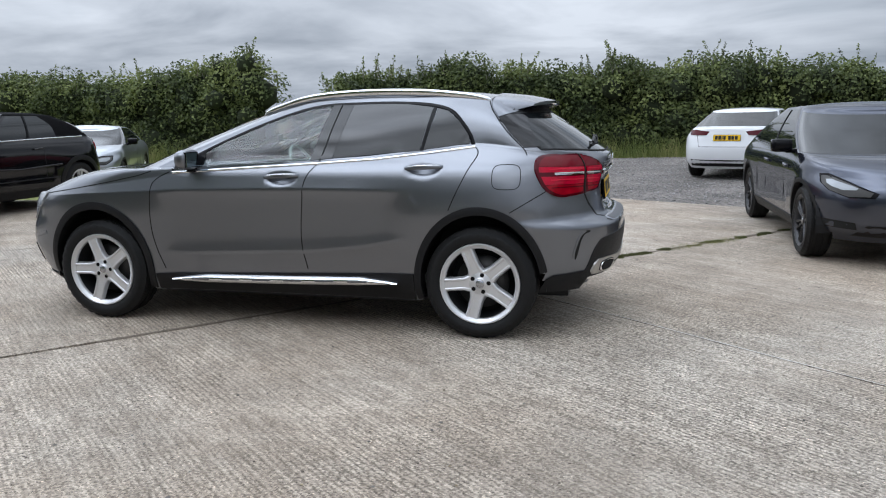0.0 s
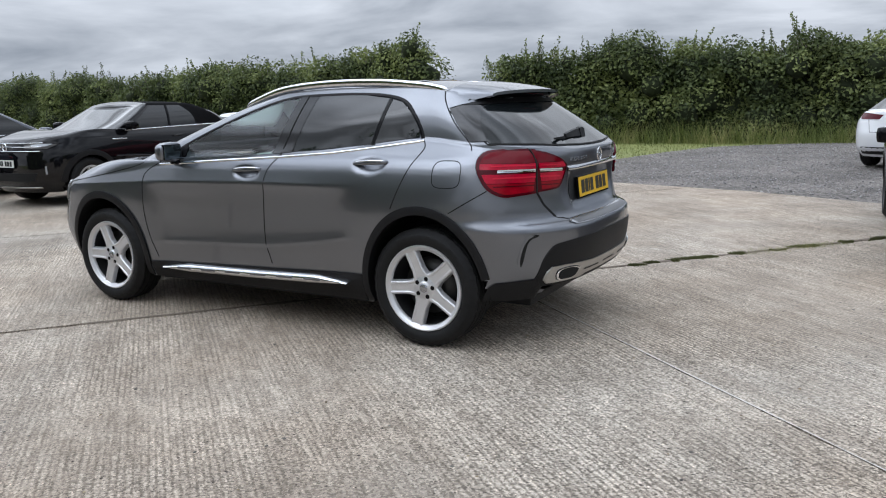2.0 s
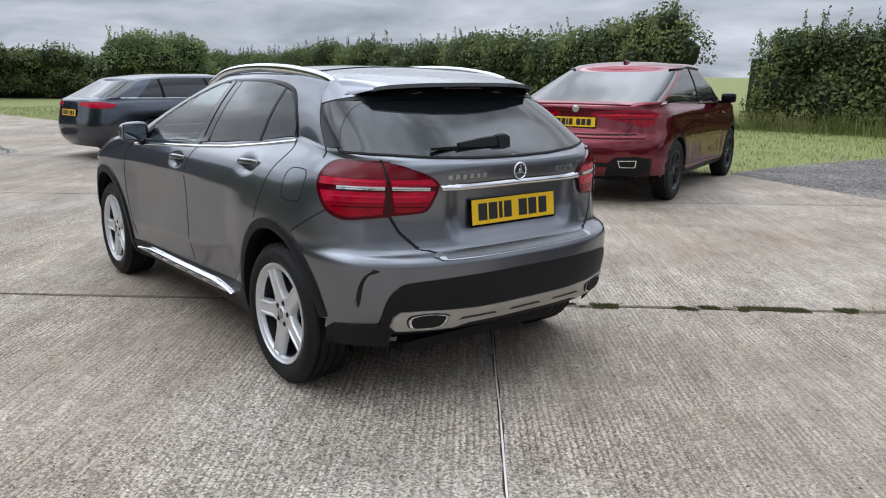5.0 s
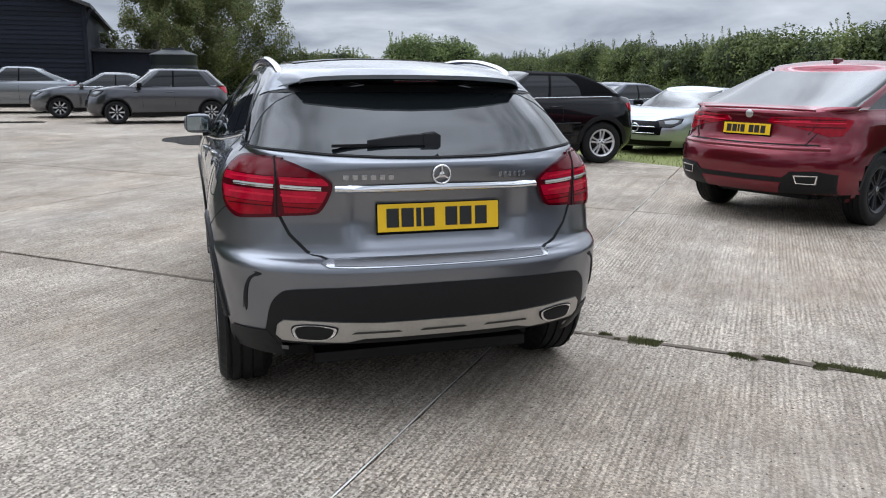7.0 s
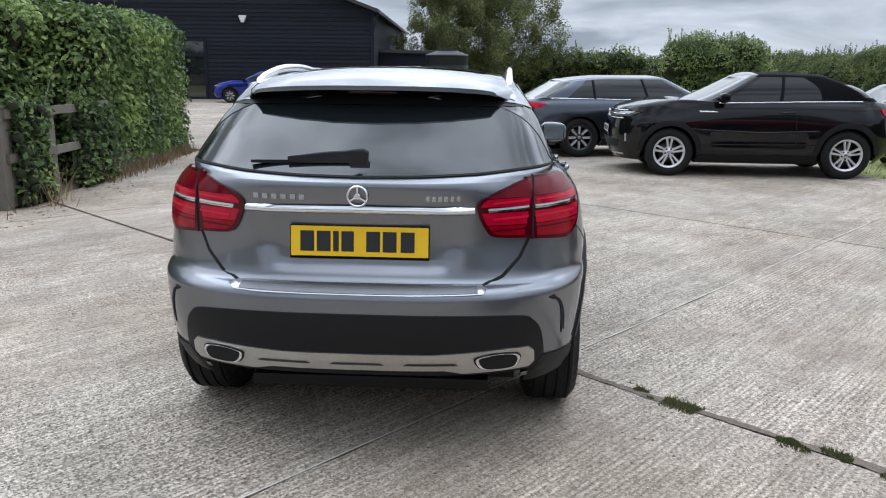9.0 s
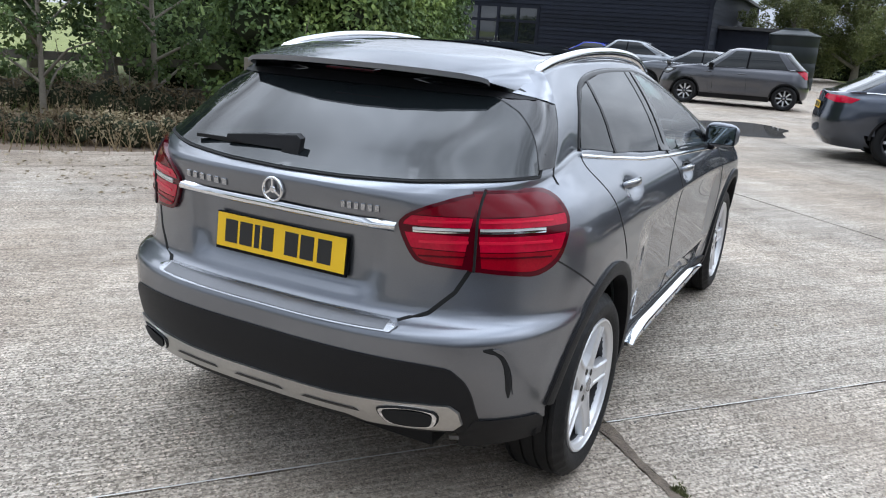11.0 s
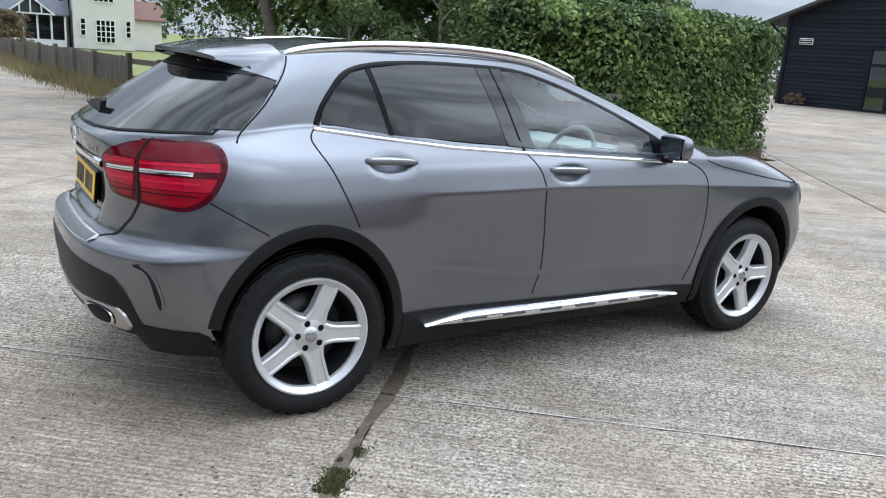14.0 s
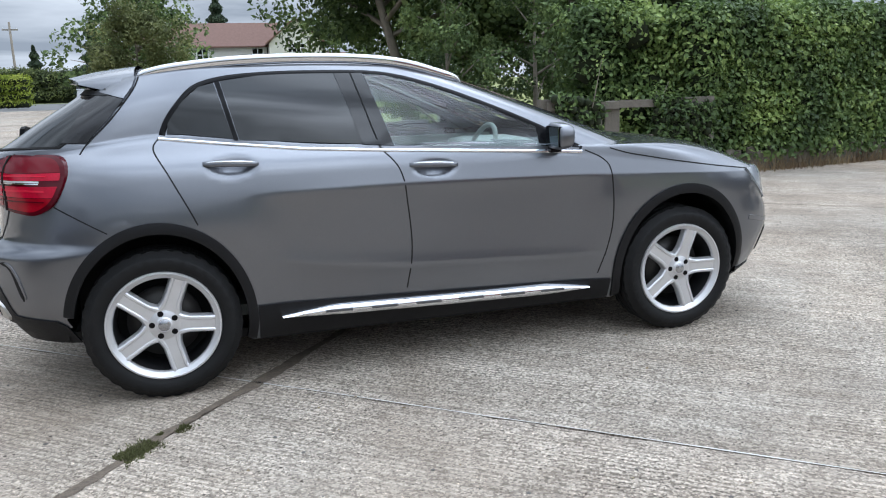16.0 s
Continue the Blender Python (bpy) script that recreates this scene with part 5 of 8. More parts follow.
    for s in (1, -1):
        car.strip("spoiler_gap", [(-s * x, z) for x, z in smooth_line([(-1.365, 1.50), (-1.366, 1.45), (-1.388, 1.40), (-1.425, 1.348), (-1.50, 1.258), (-1.598, 1.164), (-1.625, 1.125)], 4)], (0, s, 0), 0.008, M_GAP_SHADE, 0.002, 0.001)
    # roof glass panel and seam of the spoiler
    def roof_patch(name, pts, mat, lift):
        bm = bmesh.new()
        bm.faces.new([bm.verts.new((x, y, 0)) for x, y in pts])
        for i in range(-14, 4):
            bmesh.ops.bisect_plane(bm, geom=bm.verts[:] + bm.edges[:] + bm.faces[:], plane_co=(i * 0.1, 0, 0), plane_no=(1, 0, 0))
        for i in range(-5, 6):
            bmesh.ops.bisect_plane(bm, geom=bm.verts[:] + bm.edges[:] + bm.faces[:], plane_co=(0, i * 0.1, 0), plane_no=(0, 1, 0))
        for v in bm.verts:
            hit, nrm, _, _ = car.tree.ray_cast(Vector((v.co.x, v.co.y, 3)), Vector((0, 0, -1)))
            v.co.z = (hit.z if hit else 1.5) + lift
        part(name, bm, mat, root, "", True)
    roof_patch("roof_glass", [(-1.05, -0.46), (-0.05, -0.44), (-0.05, 0.44), (-1.05, 0.46)], M_GLASSDARK, 0.004)
    # bumper: chrome load edge, black band, silver skid plate, exhausts
    guard = car.patch("load_guard", smooth_line([(0.47, 0.702), (0.2, 0.699), (-0.2, 0.699), (-0.47, 0.702), (-0.465, 0.727), (-0.2, 0.729), (0.2, 0.729), (0.465, 0.727), (0.47, 0.702)], 2)[:-1], b, M_BADGE, 0.005, 0.012, 0.003, "thin chrome bumper load guard")
    car.patch("guard_pad", [(0.452, 0.7065), (0.2, 0.7035), (-0.2, 0.7035), (-0.452, 0.7065), (-0.45, 0.7235), (-0.2, 0.7255), (0.2, 0.7255), (0.45, 0.7235)], b, M_BADGE_DARK, 0.0065, 0.012, 0.001, parent=guard)
    band = [(0.715, 0.43), (0.700, 0.53), (0.668, 0.588), (0.60, 0.616), (0.3, 0.628), (-0.3, 0.628), (-0.60, 0.616), (-0.668, 0.588), (-0.700, 0.53), (-0.715, 0.43), (-0.74, 0.37), (-0.62, 0.375), (0.62, 0.375), (0.74, 0.37)]
    car.patch("bumper_band", smooth_line(band + band[:1], 4)[:-1], b, M_BLACK, 0.005, 0.05, 0.012, "black textured bumper band")
    skid = [(0.672, 0.415), (0.668, 0.462), (0.645, 0.486), (0.56, 0.488), (0.28, 0.474), (-0.28, 0.474), (-0.56, 0.488), (-0.645, 0.486), (-0.668, 0.462), (-0.672, 0.415), (-0.65, 0.394), (-0.40, 0.390), (-0.33, 0.404), (0.33, 0.404), (0.40, 0.390), (0.65, 0.394)]
    car.patch("skid_plate", skid, b, M_SATIN, 0.013, 0.03, 0.03, "brushed silver rear skid plate")
    for y in (-0.30, -0.02, 0.26):
        car.patch("skid_slot", [(y - 0.07, 0.437), (y - 0.085, 0.429), (y + 0.12, 0.429), (y + 0.105, 0.437)], b, M_STEEL, 0.016, 0.05, 0.004)
    tip = [(0.612, 0.448), (0.598, 0.466), (0.532, 0.472), (0.458, 0.462), (0.446, 0.447), (0.462, 0.418), (0.500, 0.405), (0.585, 0.408), (0.606, 0.425)]
    cy, cz = sum(p[0] for p in tip) / len(tip), sum(p[1] for p in tip) / len(tip)
    for s in (1, -1):
        def shrunk(k):
            return [(-s * (cy + (y - cy) * k), cz + (z - cz) * k) for y, z in smooth_line(tip + tip[:1], 3)[:-1]]
        car.patch("exhaust_surround", shrunk(1.08), b, M_BLACK, 0.0155, 0.03, 0.01)
        ex = car.patch("exhaust_tip", shrunk(1.0), b, M_CHROME, 0.020, 0.03, 0.03, "rounded chrome exhaust tip")
        car.patch("exhaust_hole", shrunk(0.86), b, M_GAP_SHADE, 0.023, 0.03, 0.0, parent=ex)
    for y in (0.35, -0.35):
        got = car.ray((-1, 0, 0), y, 0.60)
        if got:
            v, f = lathe([(0.0001, 0.002), (0.012, 0.002), (0.013, -0.003)], 14)
            sn = put("parking_sensor", mesh_of("parking_sensor", v, f, M_PAINT), root)
            sn.matrix_basis = Matrix.Translation(got[0] + got[1] * 0.002) @ got[1].to_track_quat("Y", "Z").to_matrix().to_4x4()
    # front: grille
    car.patch("grille", [(0.45, 0.72), (0.40, 0.55), (-0.40, 0.55), (-0.45, 0.72)], (1, 0, 0), M_GLOSSBLACK, 0.006, 0.06, 0.01)
    car.patch("windscreen", SCREEN, (1, 0, 0), M_GLASS, 0.007, 0.035, 0.0, "clear windscreen glass", shadow=False)
    # cabin
    part("headlining", box_bm((-0.45, -0.52, 1.425), (0.02, 0.52, 1.445), 0.008), M_DASH, root)
    part("cabin_floor", box_bm((-1.3, -0.70, 0.30), (1.0, 0.70, 0.36), 0.02), M_SEAT, root)
    part("bulkhead", box_bm((-0.50, -0.62, 0.36), (-0.42, 0.62, 1.05), 0.03), M_SEAT, root)
    part("dashboard", box_bm((0.50, -0.66, 0.70), (0.98, 0.66, 1.02), 0.07), M_DASH, root, "grey-green dashboard", True)
    for s in (1, -1):
        part("door_card", box_bm((-0.2, s * 0.74 - 0.03, 0.36), (0.85, s * 0.74 + 0.03, 1.03), 0.02), M_DASH, root)
        st = new("front_seat")
        st.parent, st.matrix_basis = root, Matrix.Translation((-0.12, s * 0.37, 0.36))
        part("cushion", box_bm((-0.18, -0.25, 0.10), (0.38, 0.25, 0.28), 0.06), M_SEAT, st, "", True)
        bm = box_bm((-0.24, -0.25, 0.22), (-0.10, 0.25, 0.80), 0.06)
        bmesh.ops.rotate(bm, verts=bm.verts[:], cent=(-0.17, 0, 0.25), matrix=Matrix.Rotation(radians(-14), 3, "Y"))
        part("backrest", bm, M_SEAT, st, "", True)
        bm = box_bm((-0.37, -0.13, 0.82), (-0.28, 0.13, 0.98), 0.035)
        part("headrest", bm, M_SEAT, st, "", True)
    sw = new("steering_wheel")
    sw.parent = root
    sw.matrix_basis = Matrix.Translation((0.36, -0.37, 0.98)) @ Matrix.Rotation(radians(-66), 4, "Y")
    v, f = [], []
    for i in range(36):
        a = 2 * math.pi * i / 36
        for j in range(8):
            b2 = 2 * math.pi * j / 8
            v.append(((0.185 + 0.014 * math.cos(b2)) * math.cos(a), (0.185 + 0.014 * math.cos(b2)) * math.sin(a), 0.014 * math.sin(b2)))
    f = [(i * 8 + j, ((i + 1) % 36) * 8 + j, ((i + 1) % 36) * 8 + (j + 1) % 8, i * 8 + (j + 1) % 8) for i in range(36) for j in range(8)]
    put("steering_rim", mesh_of("steering_rim", v, f, M_DASH, True), sw)
    part("steering_boss", box_bm((-0.07, -0.175, -0.03), (0.07, 0.175, 0.01), 0.02), M_DASH, sw)
    return car


build_hero()


# ---- the other cars ----
def spec_of(wb, fo, ro, half, height, belt, hood, cowl, roof_f, roof_r, tail, label, r=0.34, tail_z=None, n_rear=3.0, n_front=2.7, w_top=None, low=0.22, edge_drop=0.06, rear_drop=0.05):
    """Proportions of a parked car: lengths from the middle of the wheelbase."""
    xr, xf, tz = -wb / 2 - ro, wb / 2 + fo, tail_z or belt + 0.05
    ze = height - 0.045
    return dict(
        wb=wb, r=r, r_arch=r + 0.06, z_low=low, n_rear=n_rear, n_front=n_front, a_rear=0.75, a_front=0.95, paint_label=label,
        x_rear=[(low, xr + 0.16), (0.4, xr + 0.02), (0.6, xr), (0.75, xr + 0.03), (tz, xr + 0.09)],
        x_front=[(low, xf - 0.16), (0.38, xf - 0.02), (0.55, xf), (0.68, xf - 0.03), (hood, xf - 0.15)],
        half=[(low, half - 0.08), (0.36, half - 0.02), (0.6, half), (0.8, half - 0.005), (belt - 0.06, half - 0.03), (belt, half - 0.075), (belt + 0.1, half - 0.14)],
        z_top=[(xr, tz - 0.02), (-wb / 2, belt + 0.03), (0, belt), (cowl, belt - 0.03), (wb / 2 + 0.1, (belt + hood) / 2 + 0.03), (xf, hood)],
        z_base=[(xr, tz), (-wb / 2, belt + 0.045), (0, belt + 0.015), (cowl, belt - 0.005)],
        gh_rear=[(0, tail), (0.5, (tail * 0.48 + roof_r * 0.52)), (1.0, roof_r)],
        gh_front=[(0, cowl), (0.5, (cowl * 0.47 + roof_f * 0.53)), (1.0, roof_f)],
        ga_rear=0.36, ga_front=0.32, glaze=dict(side=(0.06, 0.97), rear_rows=(1, 1)), w_top=(w_top + 0.07 if w_top else half - 0.24), crown=0.045,
        z_edge=[(roof_r - 0.1, ze - rear_drop), (roof_r * 0.5, ze - 0.005), (0, ze), (roof_f, ze - edge_drop)],
        flank=lambda x, z: -0.016 * bell(z, 0.55, 0.12) * (1 if abs(x) < wb / 2 - 0.6 else 0.2) + 0.012 * (bell(x, wb / 2, 0.5) + bell(x, -wb / 2, 0.5)) * bell(z, 0.78, 0.15),
    )


def parked_car(name, m, spec, paint, label, glass_side, style, tail=None, head=None, grille=None, rear_glass=None, plate_rear=False, plate_front=False, cladding=False, chrome=False, mirror=True, pillars=(), steer=0.0, extra=None, rear_mat=M_GLASSDARK, gaps=()):
    root = thing(name, m, label, "car", "parked cars")
    car = Car(root, spec, {"paint": paint}, 0.8)
    k = spec
    for s in (1, -1):
        d = (0, s, 0)

        def q(pts):
            return [(-s * x, z) for x, z in pts]

        for x0, x1 in pillars:
            z0, z1 = interp(x0, k["z_base"]) - 0.01, interp(x1, k["z_edge"]) - 0.03
            car.strip("window_pillar", q([(x0, z0), (x1, z1)]), d, 0.05, M_GLOSSBLACK, 0.009, 0.006, 0.08)
        car.strip("waist_strip", q([(min(p[0] for p in glass_side), interp(min(p[0] for p in glass_side), k["z_base"]) + 0.004), (0, k["z_base"][2][1] + 0.002), (max(p[0] for p in glass_side), interp(max(p[0] for p in glass_side), k["z_base"]) + 0.002)]), d, 0.016, M_CHROME if chrome else M_GLOSSBLACK, 0.008, 0.006, 0.1)
        for g in gaps:
            car.strip("door_gap", q([(g + 0.02, k["z_top"][2][1] - 0.01), (g + 0.03, 0.75), (g, 0.36)]), d, 0.010, M_GAP_SHADE, 0.0015, 0.001, 0.1)
            car.strip("door_handle", q([(g + 0.07, k["z_top"][2][1] - 0.13), (g + 0.25, k["z_top"][2][1] - 0.14)]), d, 0.03, paint, 0.03, 0.02, 0.05)
        car.patch("sill_trim", q([(-k["wb"] / 2 + k["r_arch"], 0.34), (-k["wb"] / 2 + k["r_arch"], k["z_low"] + 0.01), (k["wb"] / 2 - k["r_arch"], k["z_low"] + 0.01), (k["wb"] / 2 - k["r_arch"], 0.33)]), d, M_BLACK, 0.008, 0.2, 0.015)
        for x in (-k["wb"] / 2, k["wb"] / 2):
            car.ring_patch("arch_trim", x, k["r"], k["r_arch"] - (0.02 if cladding else 0.03), k["r_arch"] + (0.06 if cladding else 0.008), 2, 178, s, M_BLACK, 0.010 if cladding else 0.002, 24)
            add_wheel(car, x, s, k["r"], 0.23, interp(k["r"], k["half"]) + 0.005, style, steer if x > 0 else 0)
        r2 = math.sqrt(0.5)
        if tail:
            pts, mt = tail
            car.patch("tail_lamp", [(s * u, z) for u, z in pts], (-r2, s * r2, 0), mt, 0.010, 0.05, 0.012, "red tail lamp")
        if head:
            car.patch("head_lamp", [(-s * u, z) for u, z in head], (r2, s * r2, 0), M_GLOSSBLACK, 0.008, 0.05, 0.012, "clear head lamp in a dark rim")
            cu, cz = sum(p[0] for p in head) / len(head), sum(p[1] for p in head) / len(head)
            car.patch("lamp_shade", [(-s * (cu + (u - cu) * 0.88), cz - 0.004 + (z - cz) * 0.84) for u, z in head], (r2, s * r2, 0), M_STEEL, 0.0105, 0.05, 0.0)
            car.patch("lamp_reflector", [(-s * (cu - 0.02 + (u - cu) * 0.55), cz + 0.010 + (z - cz) * 0.42) for u, z in head], (r2, s * r2, 0), M_CLEARLAMP, 0.0125, 0.05, 0.0)
        if mirror:
            mr = new("door_mirror")
            x = max(p[0] for p in glass_side) - 0.12
            z = interp(x, k["z_base"]) + 0.06
            mr.parent, mr.matrix_basis = root, Matrix.Translation((x, s * (k["half"][3][1] + 0.07), z))
            part("mirror_shell", box_bm((-0.05, -0.10, -0.06), (0.08, 0.10, 0.07), 0.045), paint if chrome else M_GLOSSBLACK, mr, "", True)
            part("mirror_foot", box_bm((-0.02, -0.16 if s > 0 else 0.04, -0.07), (0.03, -0.04 if s > 0 else 0.16, -0.03), 0.01), M_GLOSSBLACK, mr)
    if plate_rear:
        plate(car, (-1, 0, 0), 0, plate_rear, 0.52, 0.11, M_YELLOW, PLATE_BARS, 0.08, 0.012)
    if plate_front:
        plate(car, (1, 0, 0), 0, plate_front, 0.52, 0.11, M_WHITEPLATE, PLATE_BARS, 0.05, 0.012)
    for g in grille or ():
        pts, mt = g
        car.patch("grille", pts, (1, 0, 0), mt, 0.008, 0.06, 0.01)
    if extra:
        extra(car)
    return car


def at(x, y, heading, z=0.0):
    return pose(x, y, z, 0, 0, heading)


P_BLACK = material("black_car_paint", (0.004, 0.004, 0.005), 0.06, 0.0, spec=0.45)
P_RED = metallic_paint("deep_red_paint", (0.21, 0.018, 0.032), (0.085, 0.004, 0.010), 0.28, 0.7)
P_SILVER = metallic_paint("silver_paint", (0.48, 0.51, 0.545), (0.22, 0.235, 0.25), 0.28, 0.7)
P_BLUEGREY = metallic_paint("blue_grey_paint", (0.085, 0.096, 0.122), (0.02, 0.023, 0.03), 0.28, 0.7)
P_DARK = metallic_paint("dark_grey_paint", (0.085, 0.094, 0.124), (0.020, 0.023, 0.032), 0.28, 0.7)
P_WHITE = material("white_paint", (0.72, 0.73, 0.75), 0.3, 0.0, coat=1.0)
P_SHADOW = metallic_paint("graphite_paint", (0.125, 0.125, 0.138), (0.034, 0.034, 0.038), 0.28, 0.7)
P_MID = metallic_paint("mid_grey_paint", (0.185, 0.19, 0.205), (0.06, 0.062, 0.068), 0.28, 0.7)
P_LIGHT = metallic_paint("light_grey_paint", (0.3, 0.315, 0.335), (0.1, 0.105, 0.11), 0.28, 0.7)
P_BLUE = metallic_paint("bright_blue_paint", (0.012, 0.03, 0.3), (0.008, 0.015, 0.13), 0.28, 0.7)
S_FIVE = dict(rim=0.235, mat=M_RIM, n=5, w0=0.06, w1=0.09, turn=90, dish=0.02, split=True)
S_TEN = dict(rim=0.232, mat=M_RIMDARK, mat_face=M_RIM, n=8, w0=0.03, w1=0.045, turn=90, dish=0.02)
S_DARK = dict(rim=0.245, mat=M_RIMDARK, n=6, w0=0.05, w1=0.08, turn=80, dish=0.02, split=True)

# coupe-shaped red sports utility vehicle
red_spec = spec_of(2.93, 0.93, 1.05, 0.985, 1.69, 1.13, 0.98, 1.15, 0.30, -0.95, -2.28, "deep metallic red paint", r=0.375, tail_z=1.17, w_top=0.64, rear_drop=0.09, low=0.26)

red_spec["n_rear"] = 2.6
red_spec["x_rear"] = [(0.26, -2.30), (0.44, -2.48), (0.62, -2.515), (0.74, -2.50), (0.80, -2.47), (0.84, -2.42), (1.0, -2.385), (1.10, -2.37), (1.17, -2.39)]


red_spec["cut"] = lambda p: p.x < -1.95 and p.z < 0.36


def red_extra(car):
    b = (-1, 0, 0)
    car.patch("bumper_band", [(0.88, 0.56), (0.74, 0.590), (0.53, 0.578), (0.46, 0.512), (-0.46, 0.512), (-0.53, 0.578), (-0.74, 0.590), (-0.88, 0.56), (-0.86, 0.37), (-0.40, 0.352), (-0.45, 0.468), (0.45, 0.468), (0.40, 0.352), (0.86, 0.37)], b, M_BLACK, 0.008, 0.05, 0.012)
    car.patch("bumper_insert", [(0.44, 0.464), (0.40, 0.352), (-0.40, 0.352), (-0.44, 0.464)], b, P_RED, 0.010, 0.05, 0.012, "red bumper insert")
    for s in (1, -1):
        car.patch("exhaust_tip", [(s * 0.56, 0.545), (s * 0.75, 0.55), (s * 0.735, 0.465), (s * 0.58, 0.465)], b, M_CHROME, 0.02, 0.04, 0.03)
        car.patch("exhaust_hole", [(s * 0.572, 0.536), (s * 0.738, 0.541), (s * 0.724, 0.474), (s * 0.589, 0.474)], b, M_GAP_SHADE, 0.0225, 0.04, 0.0)
        car.strip("light_bar", [(s * 0.42, 1.055), (s * 0.60, 1.06)], b, 0.014, M_REDGLOW, 0.016, 0.004)
        car.strip("rail", [(-s * x, z) for x, z in ((0.2, 1.585), (-0.4, 1.615), (-1.0, 1.56))], (0, s, 0), 0.03, M_GLOSSBLACK, 0.02, 0.02, 0.1)
    r2 = math.sqrt(0.5)
    for s in (1, -1):
        for z, m_ in ((1.075, M_RED), (1.045, M_REDGLOW), (1.005, M_RED)):
            car.strip("light_guide", [(s * 0.88, z), (s * 1.15, z), (s * (1.48 if z > 1.02 else 1.3), z)], (-r2, s * r2, 0), 0.012, m_, 0.014, 0.004, 0.05)
        car.strip("lamp_seam", [(s * 0.66, 1.10), (s * 0.64, 1.0), (s * 0.60, 0.93)], b, 0.008, M_GAP_SHADE, 0.012, 0.003, 0.04)
    car.strip("boot_lip", [(0.62, 1.160), (0.4, 1.166), (0.0, 1.169), (-0.4, 1.166), (-0.62, 1.160)], b, 0.02, P_RED, 0.014, 0.014, 0.1, taper=True)
    car.strip("bumper_shelf", [(0.80, 0.80), (0.4, 0.795), (0.0, 0.795), (-0.4, 0.795), (-0.80, 0.80)], b, 0.05, P_RED, 0.022, 0.022, 0.1)
    # shadow along the shelf, painted as a dark strip
    car.strip("shelf_shadow", [(0.72, 0.835), (0.0, 0.828), (-0.72, 0.835)], b, 0.018, M_GAP_SHADE, 0.004, 0.002, 0.1)
    car.strip("boot_gap", [(0.70, 1.00), (0.60, 0.83), (-0.60, 0.83), (-0.70, 1.00)], b, 0.01, M_GAP_SHADE, 0.002, 0.001, 0.1)
    v, f = lathe([(0.0001, 0.006), (0.038, 0.005), (0.042, 0.0)], 24)
    em = put("emblem", mesh_of("emblem", v, f, M_SATIN, True), car.root)
    p = car.ray(b, 0, 1.115)[0]
    em.matrix_basis = Matrix.Translation(p - Vector((0.006, 0, 0))) @ Matrix.Rotation(radians(90), 4, "Z")
    part("roof_fin", box_bm((-0.75, -0.02, 1.62), (-0.58, 0.02, 1.70), 0.018), P_RED, car.root)


parked_car("red_coupe_suv", at(2.47, -6.71, -70), red_spec, P_RED, "deep red coupe-roofed sports utility car with dark wheels on concrete",
           [(-1.22, 1.22), (-0.3, 1.19), (0.88, 1.155), (0.62, 1.32), (0.25, 1.50), (-0.2, 1.575), (-0.65, 1.55), (-1.02, 1.42)], S_DARK,
           tail=([(0.80, 1.075), (0.95, 1.10), (1.20, 1.105), (1.50, 1.085), (1.53, 1.04), (1.40, 1.01), (1.20, 0.97), (1.02, 0.915), (0.90, 0.93), (0.84, 1.0)], M_REDMID), rear_glass=[(0.60, 1.24), (-0.60, 1.24), (-0.50, 1.56), (0.50, 1.56)], plate_rear=0.965,
           head=[(1.30, 0.95), (1.60, 0.96), (1.60, 0.82), (1.34, 0.82)], pillars=((-0.28, -0.34), (0.62, 0.40)), extra=red_extra, gaps=(-0.35, 0.62), chrome=False)

# black convertible crossover with a canvas roof
conv_spec = spec_of(2.56, 0.84, 0.80, 0.905, 1.55, 1.10, 1.00, 0.98, 0.25, -1.10, -1.80, "gloss black paint", r=0.355, tail_z=1.12, w_top=0.62, rear_drop=0.04, n_front=3.0)
conv_spec["glaze"] = dict(side=(0.26, 0.96), rear_rows=(2, 4), canvas=True)
conv_spec["gh_rear"] = [(0, -1.80), (0.5, -1.56), (1.0, -1.10)]
conv_spec["x_front"] = [(0.22, 1.98), (0.38, 2.09), (0.55, 2.12), (0.75, 2.11), (0.88, 2.08), (1.0, 2.0)]


